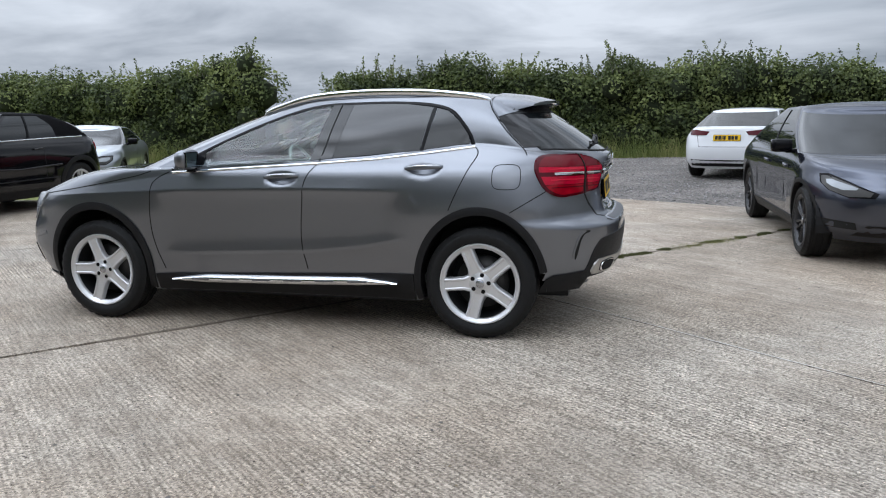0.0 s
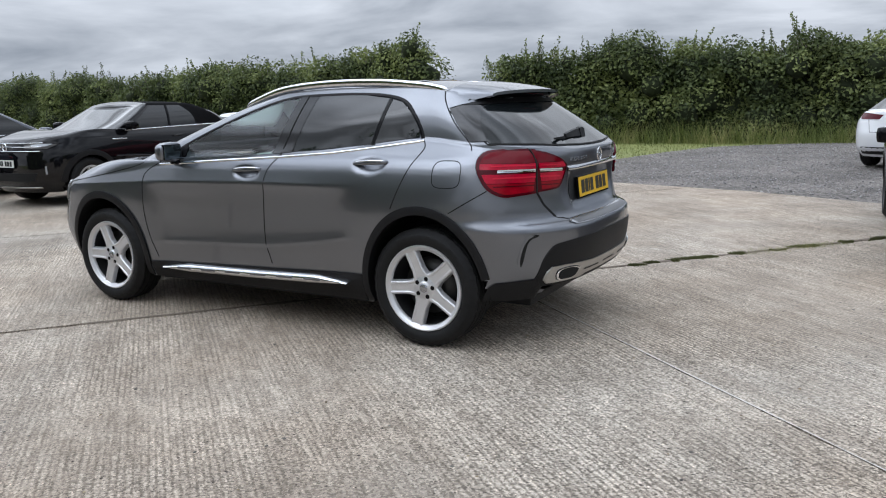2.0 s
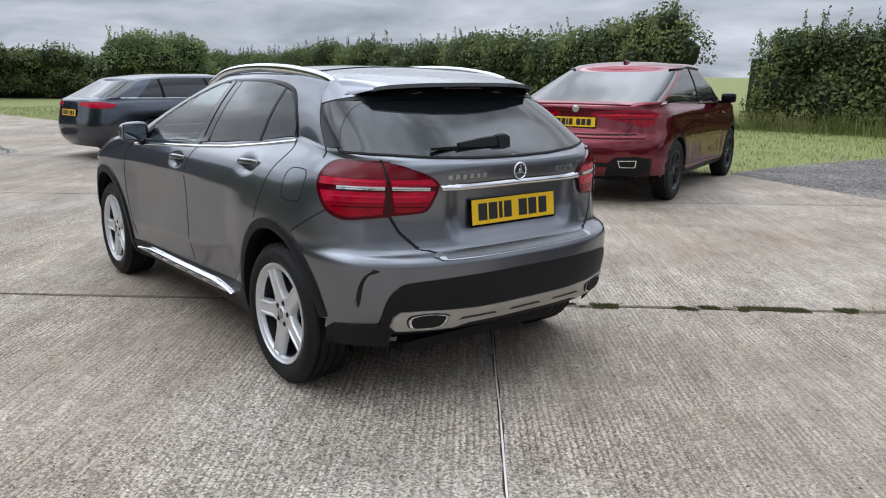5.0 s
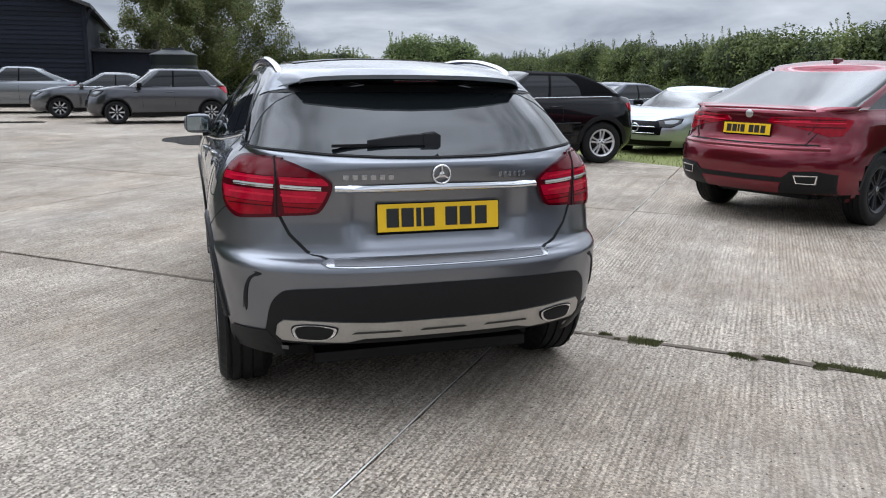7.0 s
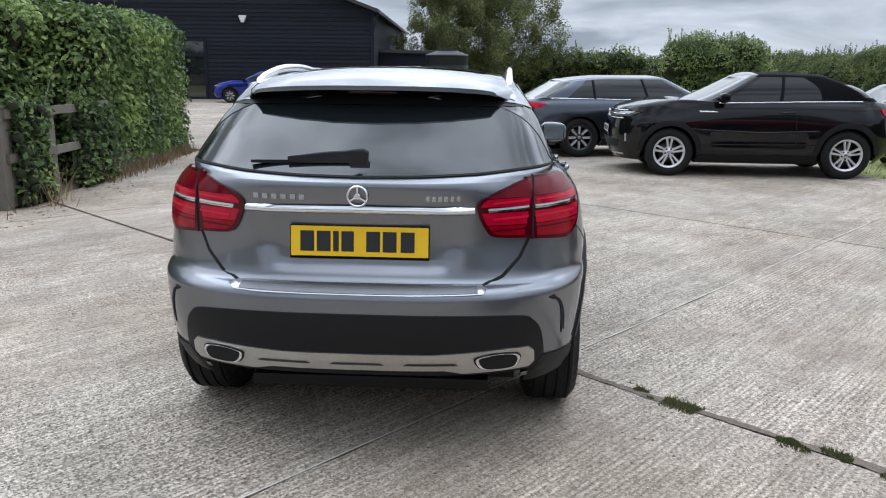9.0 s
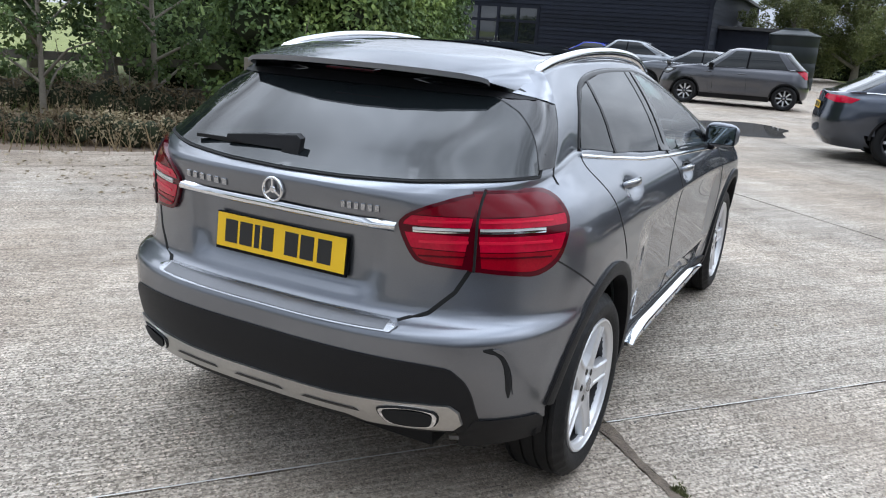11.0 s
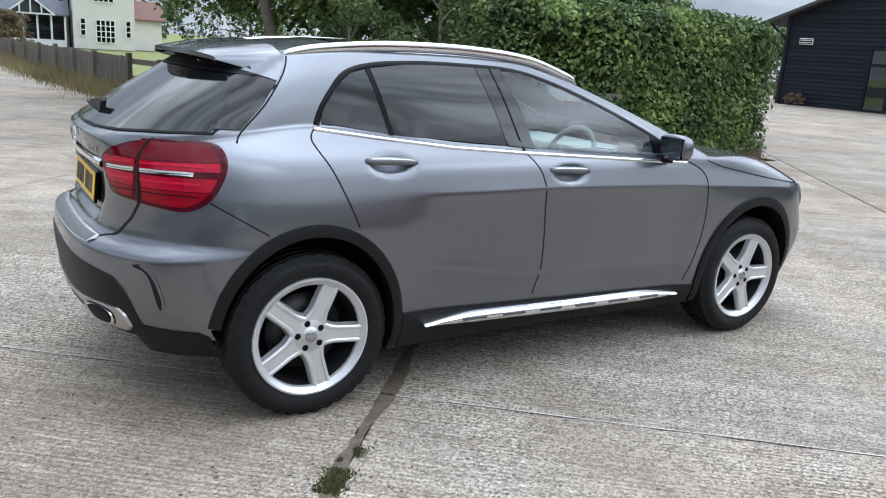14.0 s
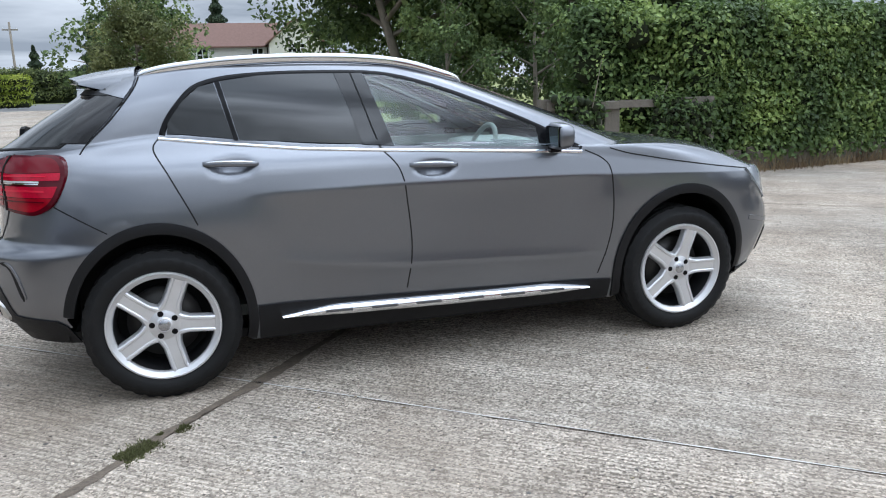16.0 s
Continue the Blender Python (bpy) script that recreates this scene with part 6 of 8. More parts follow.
def convertible_extra(car):
    for s in (1, -1):
        d = (0, s, 0)
        car.strip("body_moulding", [(-s * x, z) for x, z in ((-0.8, 0.50), (0.8, 0.48))], d, 0.02, M_BLACK, 0.01, 0.006, 0.1)
        car.strip("badge_bar", [(-s * x, z) for x, z in ((0.62, 0.965), (0.88, 0.965))], d, 0.022, M_CHROME, 0.01, 0.006, 0.1)
        car.strip("waist_chrome", [(-s * x, z) for x, z in ((-1.45, 1.135), (-0.6, 1.118), (0.6, 1.092))], d, 0.018, M_CHROME, 0.012, 0.008, 0.1)
        car.strip("fog_light", [(s * 0.72, 0.50), (s * 0.72, 0.62)], (1, 0, 0), 0.03, M_CLEARLAMP, 0.014, 0.006, 0.03)
        car.strip("sill_line", [(-s * x, z) for x, z in ((-0.85, 0.70), (0.0, 0.66), (0.85, 0.70))], d, 0.03, P_BLACK, 0.012, 0.012, 0.1)
    for z in (0.84, 0.90, 0.955):
        car.strip("grille_bar", [(-0.66, z), (0.66, z)], (1, 0, 0), 0.014, M_CHROME, 0.016, 0.008)
    car.patch("lower_grille", [(0.62, 0.52), (-0.62, 0.52), (-0.55, 0.40), (0.55, 0.40)], (1, 0, 0), M_GAP_SHADE, 0.008, 0.06, 0.01)
    car.strip("skid_strip", [(-0.6, 0.30), (0.6, 0.30)], (1, 0, 0), 0.03, M_SATIN, 0.014, 0.006)
    v, f = lathe([(0.062, 0.0), (0.058, 0.010), (0.048, 0.010), (0.045, 0.0)], 26)
    em = put("emblem", mesh_of("emblem", v, f, M_CHROME, True), car.root)
    em.matrix_basis = Matrix.Translation(car.ray((1, 0, 0), 0, 0.90)[0] + Vector((0.022, 0, 0))) @ Matrix.Rotation(radians(-90), 4, "Z")


parked_car("black_convertible", at(7.88, -4.50, 88), conv_spec, P_BLACK, "gloss black crossover convertible with raised canvas roof and silver wheels",
           [(-0.98, 1.075), (0.66, 1.045)], S_FIVE, tail=([(0.64, 1.02), (0.85, 1.04), (1.12, 1.01), (1.10, 0.89), (0.85, 0.88), (0.70, 0.94)], M_REDBRIGHT),
           head=[(0.62, 0.945), (0.80, 0.955), (1.17, 0.935), (1.17, 0.875), (0.80, 0.865)], grille=(([(0.68, 0.97), (0.62, 0.82), (-0.62, 0.82), (-0.68, 0.97)], M_GLOSSBLACK),), plate_front=0.66, cladding=True, chrome=False, pillars=((-0.30, -0.33),), extra=convertible_extra, gaps=(-0.55,))

# dark blue-grey estate
est = spec_of(2.96, 0.88, 1.10, 0.945, 1.47, 1.01, 0.86, 1.15, 0.35, -1.80, -2.36, "dark blue-grey metallic paint", r=0.355, tail_z=1.04, w_top=0.60, rear_drop=0.09)
est["glaze"] = dict(side=(0.10, 0.97), rear_rows=(1, 1))
parked_car("grey_estate_car", at(10.65, -3.42, -80), est, P_BLUEGREY, "dark blue-grey estate car with silver multi-spoke wheels", [(-2.02, 1.09), (-0.3, 1.045), (0.85, 1.01), (0.55, 1.20), (0.22, 1.345), (-0.3, 1.405), (-1.2, 1.38), (-1.8, 1.27)], S_TEN,
           tail=([(0.86, 0.95), (1.1, 0.985), (1.5, 0.985), (1.55, 0.93), (1.2, 0.88), (0.95, 0.885)], M_REDBRIGHT), rear_glass=[(0.58, 1.10), (-0.58, 1.10), (-0.50, 1.38), (0.50, 1.38)], plate_rear=0.80, chrome=True, pillars=((-0.20, -0.30), (-1.20, -1.22)), gaps=(-0.35, 0.62))

# silver coupe on the verge
coupe_spec = spec_of(2.87, 0.90, 1.10, 0.93, 1.40, 0.97, 0.80, 1.05, 0.20, -1.05, -1.95, "silver metallic paint", r=0.335, tail_z=1.0, w_top=0.57)


def coupe_extra(car):
    for z in (0.50, 0.62):
        car.strip("grille_bar", [(-0.42, z), (0.42, z)], (1, 0, 0), 0.02, M_CHROME, 0.02, 0.01)
    v, f = lathe([(0.09, 0.0), (0.086, 0.012), (0.074, 0.012), (0.07, 0.0)], 30)
    em = put("emblem", mesh_of("emblem", v, f, M_CHROME, True), car.root)
    em.matrix_basis = Matrix.Translation(car.ray((1, 0, 0), 0, 0.60)[0] + Vector((0.012, 0, 0))) @ Matrix.Rotation(radians(-90), 4, "Z")


parked_car("silver_coupe", at(9.75, -9.5, 117, -0.1), coupe_spec, P_SILVER, "silver coupe saloon parked on the grass verge", [(-1.35, 1.02), (0.75, 0.985), (0.45, 1.15), (0.1, 1.29), (-0.4, 1.325), (-0.95, 1.22)], S_TEN,
           head=[(0.76, 0.79), (1.0, 0.79), (1.28, 0.74), (1.26, 0.62), (1.02, 0.61), (0.82, 0.70)], tail=([(0.85, 0.92), (1.1, 0.94), (1.45, 0.92), (1.4, 0.82), (0.9, 0.82)], M_RED), grille=(([(0.56, 0.73), (0.52, 0.47), (-0.52, 0.47), (-0.56, 0.73)], M_GLOSSBLACK), ([(0.70, 0.36), (0.62, 0.25), (-0.62, 0.25), (-0.70, 0.36)], M_GLOSSBLACK)), extra=coupe_extra, rear_glass=[(0.5, 1.06), (-0.5, 1.06), (-0.45, 1.28), (0.45, 1.28)], gaps=(-0.3,))

# two electric saloons
ev = spec_of(2.875, 0.84, 0.98, 0.925, 1.44, 0.95, 0.80, 1.25, 0.35, -0.95, -2.05, "", r=0.335, tail_z=1.06, w_top=0.58, n_front=2.4)


def ev_extra(car):
    for s in (1, -1):
        car.patch("bumper_vent", [(s * 0.84, 0.42), (s * 0.60, 0.40), (s * 0.58, 0.34), (s * 0.84, 0.35)], (1, 0, 0), M_GAP_SHADE, 0.006, 0.1, 0.01)
    car.patch("lower_grille", [(0.52, 0.38), (-0.52, 0.38), (-0.60, 0.28), (0.60, 0.28)], (1, 0, 0), M_BLACK, 0.006, 0.1, 0.01)
    car.patch("rear_valance", [(0.72, 0.40), (-0.72, 0.40), (-0.72, 0.27), (0.72, 0.27)], (-1, 0, 0), M_BLACK, 0.006, 0.1, 0.01)
    car.strip("boot_gap", [(0.62, 0.98), (0.55, 0.66), (-0.55, 0.66), (-0.62, 0.98)], (-1, 0, 0), 0.01, M_GAP_SHADE, 0.002, 0.001, 0.1)


EV_SIDE = [(-1.45, 1.02), (-0.3, 0.985), (0.98, 0.955), (0.65, 1.14), (0.28, 1.31), (-0.2, 1.365), (-0.75, 1.32), (-1.2, 1.18)]
for nm, mm, pt, lb, st in (("dark_electric_saloon", at(-4.55, -3.98, 92.7), P_DARK, "dark grey electric saloon on concrete beside the weedy joint", S_DARK), ("white_electric_saloon", at(-4.47, -13.4, -107), P_WHITE, "white electric saloon parked on dark gravel", S_DARK)):
    parked_car(nm, mm, dict(ev, paint_label=pt.name.replace("_", " ")), pt, lb, EV_SIDE, st, tail=([(0.86, 0.985), (1.10, 0.995), (1.40, 0.96), (1.36, 0.885), (1.0, 0.885)], M_RED), head=[(0.64, 0.80), (0.74, 0.805), (0.98, 0.735), (1.22, 0.655), (1.20, 0.615), (1.0, 0.61), (0.80, 0.665), (0.68, 0.73)],
               rear_glass=[(0.56, 1.12), (-0.56, 1.12), (-0.50, 1.34), (0.50, 1.34)], plate_rear=0.84, extra=ev_extra, gaps=(-0.35, 0.66), pillars=((-0.28, -0.30),))

# row by the barn, and a dark saloon behind the verge
sal = spec_of(2.73, 0.90, 0.95, 0.90, 1.44, 0.97, 0.83, 1.05, 0.25, -1.0, -1.95, "mid grey paint", r=0.33, w_top=0.58)
hat = spec_of(2.60, 0.80, 0.62, 0.87, 1.58, 1.03, 0.93, 1.0, 0.35, -1.35, -1.80, "dark grey paint", r=0.33, w_top=0.60, rear_drop=0.04)
suv = spec_of(2.68, 0.86, 0.86, 0.92, 1.62, 1.08, 0.97, 1.0, 0.30, -1.10, -1.95, "light grey paint", r=0.36, w_top=0.60, rear_drop=0.10)
HEADS = [(0.72, 0.82), (0.95, 0.82), (1.22, 0.77), (1.20, 0.68), (0.95, 0.67)]
GRI = (([(0.45, 0.66), (0.40, 0.46), (-0.40, 0.46), (-0.45, 0.66)], M_GLOSSBLACK),)
TAILS = ([(0.75, 0.98), (1.0, 1.0), (1.27, 0.97), (1.25, 0.87), (0.9, 0.86)], M_REDBRIGHT)
parked_car("dark_saloon", at(14.6, -10.2, 100, -0.1), sal, P_DARK, "dark saloon behind the verge", [(-1.4, 1.03), (0.8, 0.985), (0.5, 1.15), (0.15, 1.32), (-0.4, 1.375), (-1.0, 1.25)], S_TEN, tail=TAILS, head=HEADS, grille=GRI, chrome=True, pillars=((-0.3, -0.32),))
parked_car("dark_hatchback", at(19.95, 1.78, 97), hat, P_SHADOW, "dark grey small hatchback with two-tone wheels by the barn", [(-1.35, 1.10), (0.78, 1.03), (0.52, 1.22), (0.25, 1.42), (-0.3, 1.48), (-1.1, 1.44), (-1.3, 1.3)], S_TEN, tail=([(0.56, 1.06), (0.75, 1.09), (0.94, 1.02), (0.93, 0.86), (0.78, 0.86), (0.62, 0.98)], M_REDBRIGHT), head=[(0.60, 0.93), (0.80, 0.95), (1.06, 0.89), (1.05, 0.78), (0.82, 0.76), (0.66, 0.85)], grille=GRI, pillars=((-0.25, -0.28),), gaps=(-0.3, 0.58))
parked_car("grey_saloon", at(23.2, 3.62, 96), dict(sal), P_MID, "mid grey saloon in the row by the barn", [(-1.4, 1.03), (0.8, 0.985), (0.5, 1.15), (0.15, 1.32), (-0.4, 1.375), (-1.0, 1.25)], S_TEN, tail=TAILS, head=HEADS, grille=GRI, chrome=True, pillars=((-0.3, -0.32),), gaps=(-0.3,))
parked_car("silver_suv", at(26.3, 6.95, 95), suv, P_LIGHT, "light grey crossover in the row by the barn", [(-1.5, 1.17), (0.8, 1.09), (0.5, 1.28), (0.2, 1.45), (-0.3, 1.51), (-0.95, 1.44), (-1.3, 1.30)], S_TEN, tail=TAILS, head=[(0.66, 0.97), (0.9, 1.0), (1.15, 0.95), (1.13, 0.86), (0.9, 0.86)], grille=GRI, cladding=True, pillars=((-0.3, -0.33),), gaps=(-0.3, 0.6))
parked_car("blue_coupe", at(31.2, 9.9, 95), dict(sal, paint_label="bright blue paint"), P_BLUE, "bright blue coupe beside the barn doors", [(-1.4, 1.03), (0.8, 0.985), (0.5, 1.15), (0.15, 1.32), (-0.4, 1.375), (-1.0, 1.25)], S_TEN, tail=TAILS, head=HEADS, grille=GRI)


# ---- ground ----
def sheet(name, pts, z, mat, label, category, kind="structure", step=0.0):
    bm = bmesh.new()
    bm.faces.new([bm.verts.new((x, y, z)) for x, y in pts])
    bmesh.ops.recalc_face_normals(bm, faces=bm.faces[:])
    if bm.faces[0] and bm.faces[:][0].normal.z < 0:
        bmesh.ops.reverse_faces(bm, faces=bm.faces[:])
    bmesh.ops.triangulate(bm, faces=bm.faces[:])
    ob = new(name, bm_mesh(name, bm, mat))
    return tagged(ob, label, category, "", kind)


sheet("ground", [(-1500, -1500), (1500, -1500), (1500, 1500), (-1500, 1500)], -0.045, M_GRASS, "mown green and straw-coloured grass field", "grass")
YARD = [(-60, 2), (-14, -1.0), (-8.0, -4.6), (-3.45, -6.55), (-1.9, -7.4), (-0.94, -7.7), (2.0, -8.6), (5.0, -7.4), (7.4, -6.3), (9.5, -6.0), (13.0, -5.0), (20, -3.6), (29, -2.2), (44, -1.0), (60, 2), (60, 34), (34, 34), (22, 15), (10.2, 6.6), (9.9, 5.0), (4.0, 4.7), (2.2, 5.6), (1.1, 6.7), (0.75, 8.5), (0.7, 12), (0.2, 16), (-0.4, 21.5), (-1.1, 32), (-2.8, 42.5), (-5.0, 52.0), (-60, 60)]
GRAVEL = [(-60, 2), (-14, -1.0), (-8.0, -4.6), (-3.45, -6.55), (-1.9, -7.4), (-0.94, -7.7), (2.2, -8.7), (2.3, -10.0), (2.0, -12.5), (1.4, -15.5), (0.6, -17.8), (-1.3, -19.4), (-4.0, -20.3), (-60, -22)]
yard_bed = sheet("yard_bed", YARD, -0.022, M_JOINT, "dark soil-filled joints below the concrete slabs", "ground")
sheet("gravel", GRAVEL, -0.012, M_GRAVEL, "dark grey gravel hardstanding", "gravel")
sheet("road", [(-200, 62), (-5, 54), (40, 80), (40, 96), (-5, 78), (-200, 84)], -0.03, M_ROAD, "grey asphalt lane beyond the yard", "road")

# slabs: two families of joints
E1, E2 = Vector((math.cos(radians(-40)), math.sin(radians(-40)))), Vector((math.cos(radians(49)), math.sin(radians(49))))
ORIGIN = Vector((-0.97, -0.83))


def clip_poly(poly, p, n):
    """Keep the side of poly where (q - p) . n >= 0."""
    out = []
    for a, b in zip(poly, poly[1:] + poly[:1]):
        da, db = (a - p).dot(n), (b - p).dot(n)
        if da >= 0:
            out.append(a)
        if (da >= 0) != (db >= 0):
            out.append(a + (b - a) * (da / (da - db)))
    return out


def clean(poly):
    out = []
    for p in poly:
        if not out or (p - out[-1]).length > 1e-4:
            out.append(p)
    while len(out) > 1 and (out[0] - out[-1]).length < 1e-4:
        out.pop()
    return out


def slab_cells():
    """Concrete bays; the yard is cut along both families of joints."""
    n1, n2 = Vector((-E2.y, E2.x)), Vector((-E1.y, E1.x))
    if n1.dot(E1) < 0:
        n1 = -n1
    if n2.dot(E2) < 0:
        n2 = -n2
    s1, s2 = 4.46 * n1.dot(E1), 6.1
    yard = [Vector(p) for p in YARD]
    for i in range(-14, 16):
        strip_ = clip_poly(yard, ORIGIN + n1 * (i * s1 + (0.009 if i not in (0, 1) else (0.022, 0.012)[i])), n1)
        if len(strip_) < 3:
            continue
        strip_ = clip_poly(strip_, ORIGIN + n1 * ((i + 1) * s1 - (0.009 if i + 1 not in (0, 1) else (0.022, 0.012)[i + 1])), -n1)
        if len(strip_) < 3:
            continue
        for j in range(-9, 14):
            c = clip_poly(strip_, ORIGIN + n2 * (j * s2 + 0.009), n2)
            if len(c) < 3:
                continue
            c = clip_poly(c, ORIGIN + n2 * ((j + 1) * s2 - 0.009), -n2)
            c = clean(c) if len(c) >= 3 else c
            if len(c) >= 3:
                yield c


def slab_object(poly):
    bm = bmesh.new()
    mid = sum(poly, Vector((0, 0))) / len(poly)
    if mid.length < 9:
        fine = []
        for a, b in zip(poly, poly[1:] + poly[:1]):
            m = max(1, int((b - a).length / 0.07))
            for i in range(m):
                p = a.lerp(b, i / m)
                if i:
                    nick = noise.noise(Vector((p.x * 7, p.y * 7, mid.x))) * 0.5 + noise.noise(Vector((p.x * 22, p.y * 22, mid.y))) * 0.5
                    p = p + (mid - p).normalized() * max(-0.003, nick * 0.022)
                fine.append(p)
        poly = fine
    vs = [bm.verts.new((p.x, p.y, 0)) for p in poly]
    try:
        f = bm.faces.new(vs)
    except ValueError:
        bm.free()
        return
    f.normal_update()
    if f.normal.z < 0:
        f.normal_flip()
    if f.calc_area() < 0.02:
        bm.free()
        return
    ret = bmesh.ops.extrude_edge_only(bm, edges=bm.edges[:])
    for g in ret["geom"]:
        if isinstance(g, bmesh.types.BMVert):
            g.co.z -= 0.03
    bmesh.ops.triangulate(bm, faces=[x for x in bm.faces if len(x.verts) > 4])
    part("slab", bm, M_CONC, yard_bed)


# ---- leaves ----
def leaf_mesh(name, pos, nrm, size, mat, rng, long=1.6, droop=0.3):
    """Folded leaves: two triangles each side of a mid-rib."""
    n = len(pos)
    t = rng.normal(size=(n, 3))
    nrm = nrm + rng.normal(scale=0.55, size=(n, 3))
    nrm /= np.linalg.norm(nrm, axis=1)[:, None]
    t -= (t * nrm).sum(1)[:, None] * nrm
    t[:, 2] -= droop
    t /= np.linalg.norm(t, axis=1)[:, None] + 1e-9
    b = np.cross(nrm, t)
    s = (size * rng.uniform(0.6, 1.3, n))[:, None]
    a0, a1 = pos - t * s * long / 2, pos + t * s * long / 2
    l, r = pos + b * s * 0.5 + nrm * s * 0.14, pos - b * s * 0.5 + nrm * s * 0.14
    verts = np.stack([a0, l, a1, r], 1).reshape(-1, 3)
    base = np.arange(n) * 4
    faces = np.concatenate([np.stack([base, base + 1, base + 2], 1), np.stack([base, base + 2, base + 3], 1)])
    me = bpy.data.meshes.new(name)
    me.vertices.add(len(verts))
    me.vertices.foreach_set("co", verts.ravel())
    me.loops.add(faces.size)
    me.loops.foreach_set("vertex_index", faces.ravel())
    me.polygons.add(len(faces))
    me.polygons.foreach_set("loop_start", np.arange(0, faces.size, 3))
    me.polygons.foreach_set("loop_total", np.full(len(faces), 3))
    me.materials.append(mat)
    me.update(calc_edges=True)
    return me


def wave(s, seed, scale):
    return noise.noise(Vector((s * scale, seed * 7.13, 0.5)))


def hedge(name, line, height, depth, leaf, density, mat, label, seed=1, rough=1.0, sprigs=0.0, taper=0.6, flat=False, hfun=None):
    """A hedge along a line, grown from many leafy lumps round solid dark cores standing in for inner shade, with shoots
    above.
    """
    rng = np.random.default_rng(seed)
    root = thing(name, Matrix.Identity(4), label, "hedge")
    pts = [Vector(p) for p in line]
    lens = [(b - a).length for a, b in zip(pts, pts[1:])]
    total = sum(lens)

    def along(s):
        for a, b, l in zip(pts, pts[1:], lens):
            if s <= l or b is pts[-1]:
                d = (b - a) / l
                return a + d * min(s, l), d
            s -= l

    def top(s):
        h = height * (1 + rough * (0.10 * wave(s, seed, 0.22) + 0.12 * wave(s, seed + 3, 0.7) + 0.06 * wave(s, seed + 5, 2.1)))
        return h * (hfun(s / total) if hfun else 1.0)

    lumps = []
    R = depth * (0.30 if flat else 0.34)
    pitch = R * (0.62 if flat else 0.85)
    s = R * 0.4
    while s < total - R * 0.2:
        p, d = along(s)
        nr = Vector((-d.y, d.x))
        h = top(s)
        nz = max(2, int(h / (R * 1.0)))
        for k in range(nz):
            z = R * 0.7 + (h - R * 1.5) * k / (nz - 1)
            f = z / h
            for side in (-1, 0, 1):
                if side == 0 and k < nz - 1:
                    continue
                r = R * (rng.uniform(0.92, 1.06) if flat else rng.uniform(0.65, 1.2))
                w = side * max(0.0, depth / 2 * (1 - (1 - taper) * f) - r) + (0 if flat else rng.normal(0, 0.10 * depth))
                js = 0 if flat else rng.normal(0, pitch * 0.4)
                lumps.append((p.x + nr.x * w + d.x * js, p.y + nr.y * w + d.y * js, z + (0 if flat else rng.normal(0, R * 0.25)), r))
        s += pitch
    # solid dark fill: the hedge's inner shade as colour, blocking views through it
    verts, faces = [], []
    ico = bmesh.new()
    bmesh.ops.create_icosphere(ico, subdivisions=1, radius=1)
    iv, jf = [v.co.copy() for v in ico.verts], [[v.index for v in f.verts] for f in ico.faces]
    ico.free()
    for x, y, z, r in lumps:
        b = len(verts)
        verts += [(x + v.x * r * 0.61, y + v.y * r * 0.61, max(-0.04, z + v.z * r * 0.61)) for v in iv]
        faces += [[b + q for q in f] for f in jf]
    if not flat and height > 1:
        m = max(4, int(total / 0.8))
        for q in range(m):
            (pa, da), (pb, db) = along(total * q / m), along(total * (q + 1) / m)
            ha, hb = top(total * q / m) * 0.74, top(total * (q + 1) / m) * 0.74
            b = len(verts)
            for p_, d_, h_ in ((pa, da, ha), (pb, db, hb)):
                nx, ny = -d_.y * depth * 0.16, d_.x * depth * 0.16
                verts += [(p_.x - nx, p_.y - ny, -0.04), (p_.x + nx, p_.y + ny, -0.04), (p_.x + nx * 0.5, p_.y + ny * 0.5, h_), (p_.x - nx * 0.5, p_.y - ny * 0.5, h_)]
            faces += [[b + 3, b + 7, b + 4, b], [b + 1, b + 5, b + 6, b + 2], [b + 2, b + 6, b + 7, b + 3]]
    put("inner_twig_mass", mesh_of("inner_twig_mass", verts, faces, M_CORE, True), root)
    L = np.array(lumps)
    w = L[:, 3] ** 2
    n = int(total * (height * 2 + depth) * density)
    pick = rng.choice(len(L), n, p=w / w.sum())
    v = rng.normal(size=(n, 3))
    v /= np.linalg.norm(v, axis=1)[:, None]
    low = v[:, 2] < -0.3
    v[low, 2] *= -1
    rad = L[pick, 3][:, None] * (0.62 + 0.50 * rng.uniform(0, 1, n)[:, None] ** 0.7)
    pos = L[pick, :3] + v * rad
    if flat:
        pos += rng.normal(0, 0.02, pos.shape)
    pos[:, 2] = np.where(pos[:, 2] < 0.03, rng.uniform(0.03, 0.5, n), pos[:, 2])
    nrm = v * 0.8 + np.array([0, 0, 0.55])
    put("foliage", leaf_mesh("foliage", pos, nrm, leaf, mat, rng), root)
    if sprigs:
        pos, nrm, tv, tf = [], [], [], []
        for _ in range(int(total * sprigs)):
            s = rng.uniform(0, total)
            p, d = along(s)
            nr = Vector((-d.y, d.x))
            off = rng.uniform(-0.3, 0.3) * depth
            base = Vector((p.x + nr.x * off, p.y + nr.y * off, top(s) * 0.90))
            ln = min(1.1, rng.gamma(2.2, 0.19))
            lean = Vector((rng.normal(0, 0.22), rng.normal(0, 0.22), 1)).normalized()
            i0 = len(tv)
            for q, wd in ((base, 0.010), (base + lean * ln, 0.003)):
                tv += [q + Vector((wd, 0, 0)), q + Vector((-wd * 0.5, wd * 0.87, 0)), q + Vector((-wd * 0.5, -wd * 0.87, 0))]
            tf += [(i0 + a, i0 + (a + 1) % 3, i0 + 3 + (a + 1) % 3, i0 + 3 + a) for a in range(3)]
            m = int(ln * 60) + 4
            for k in range(m):
                f = (k + 1) / m
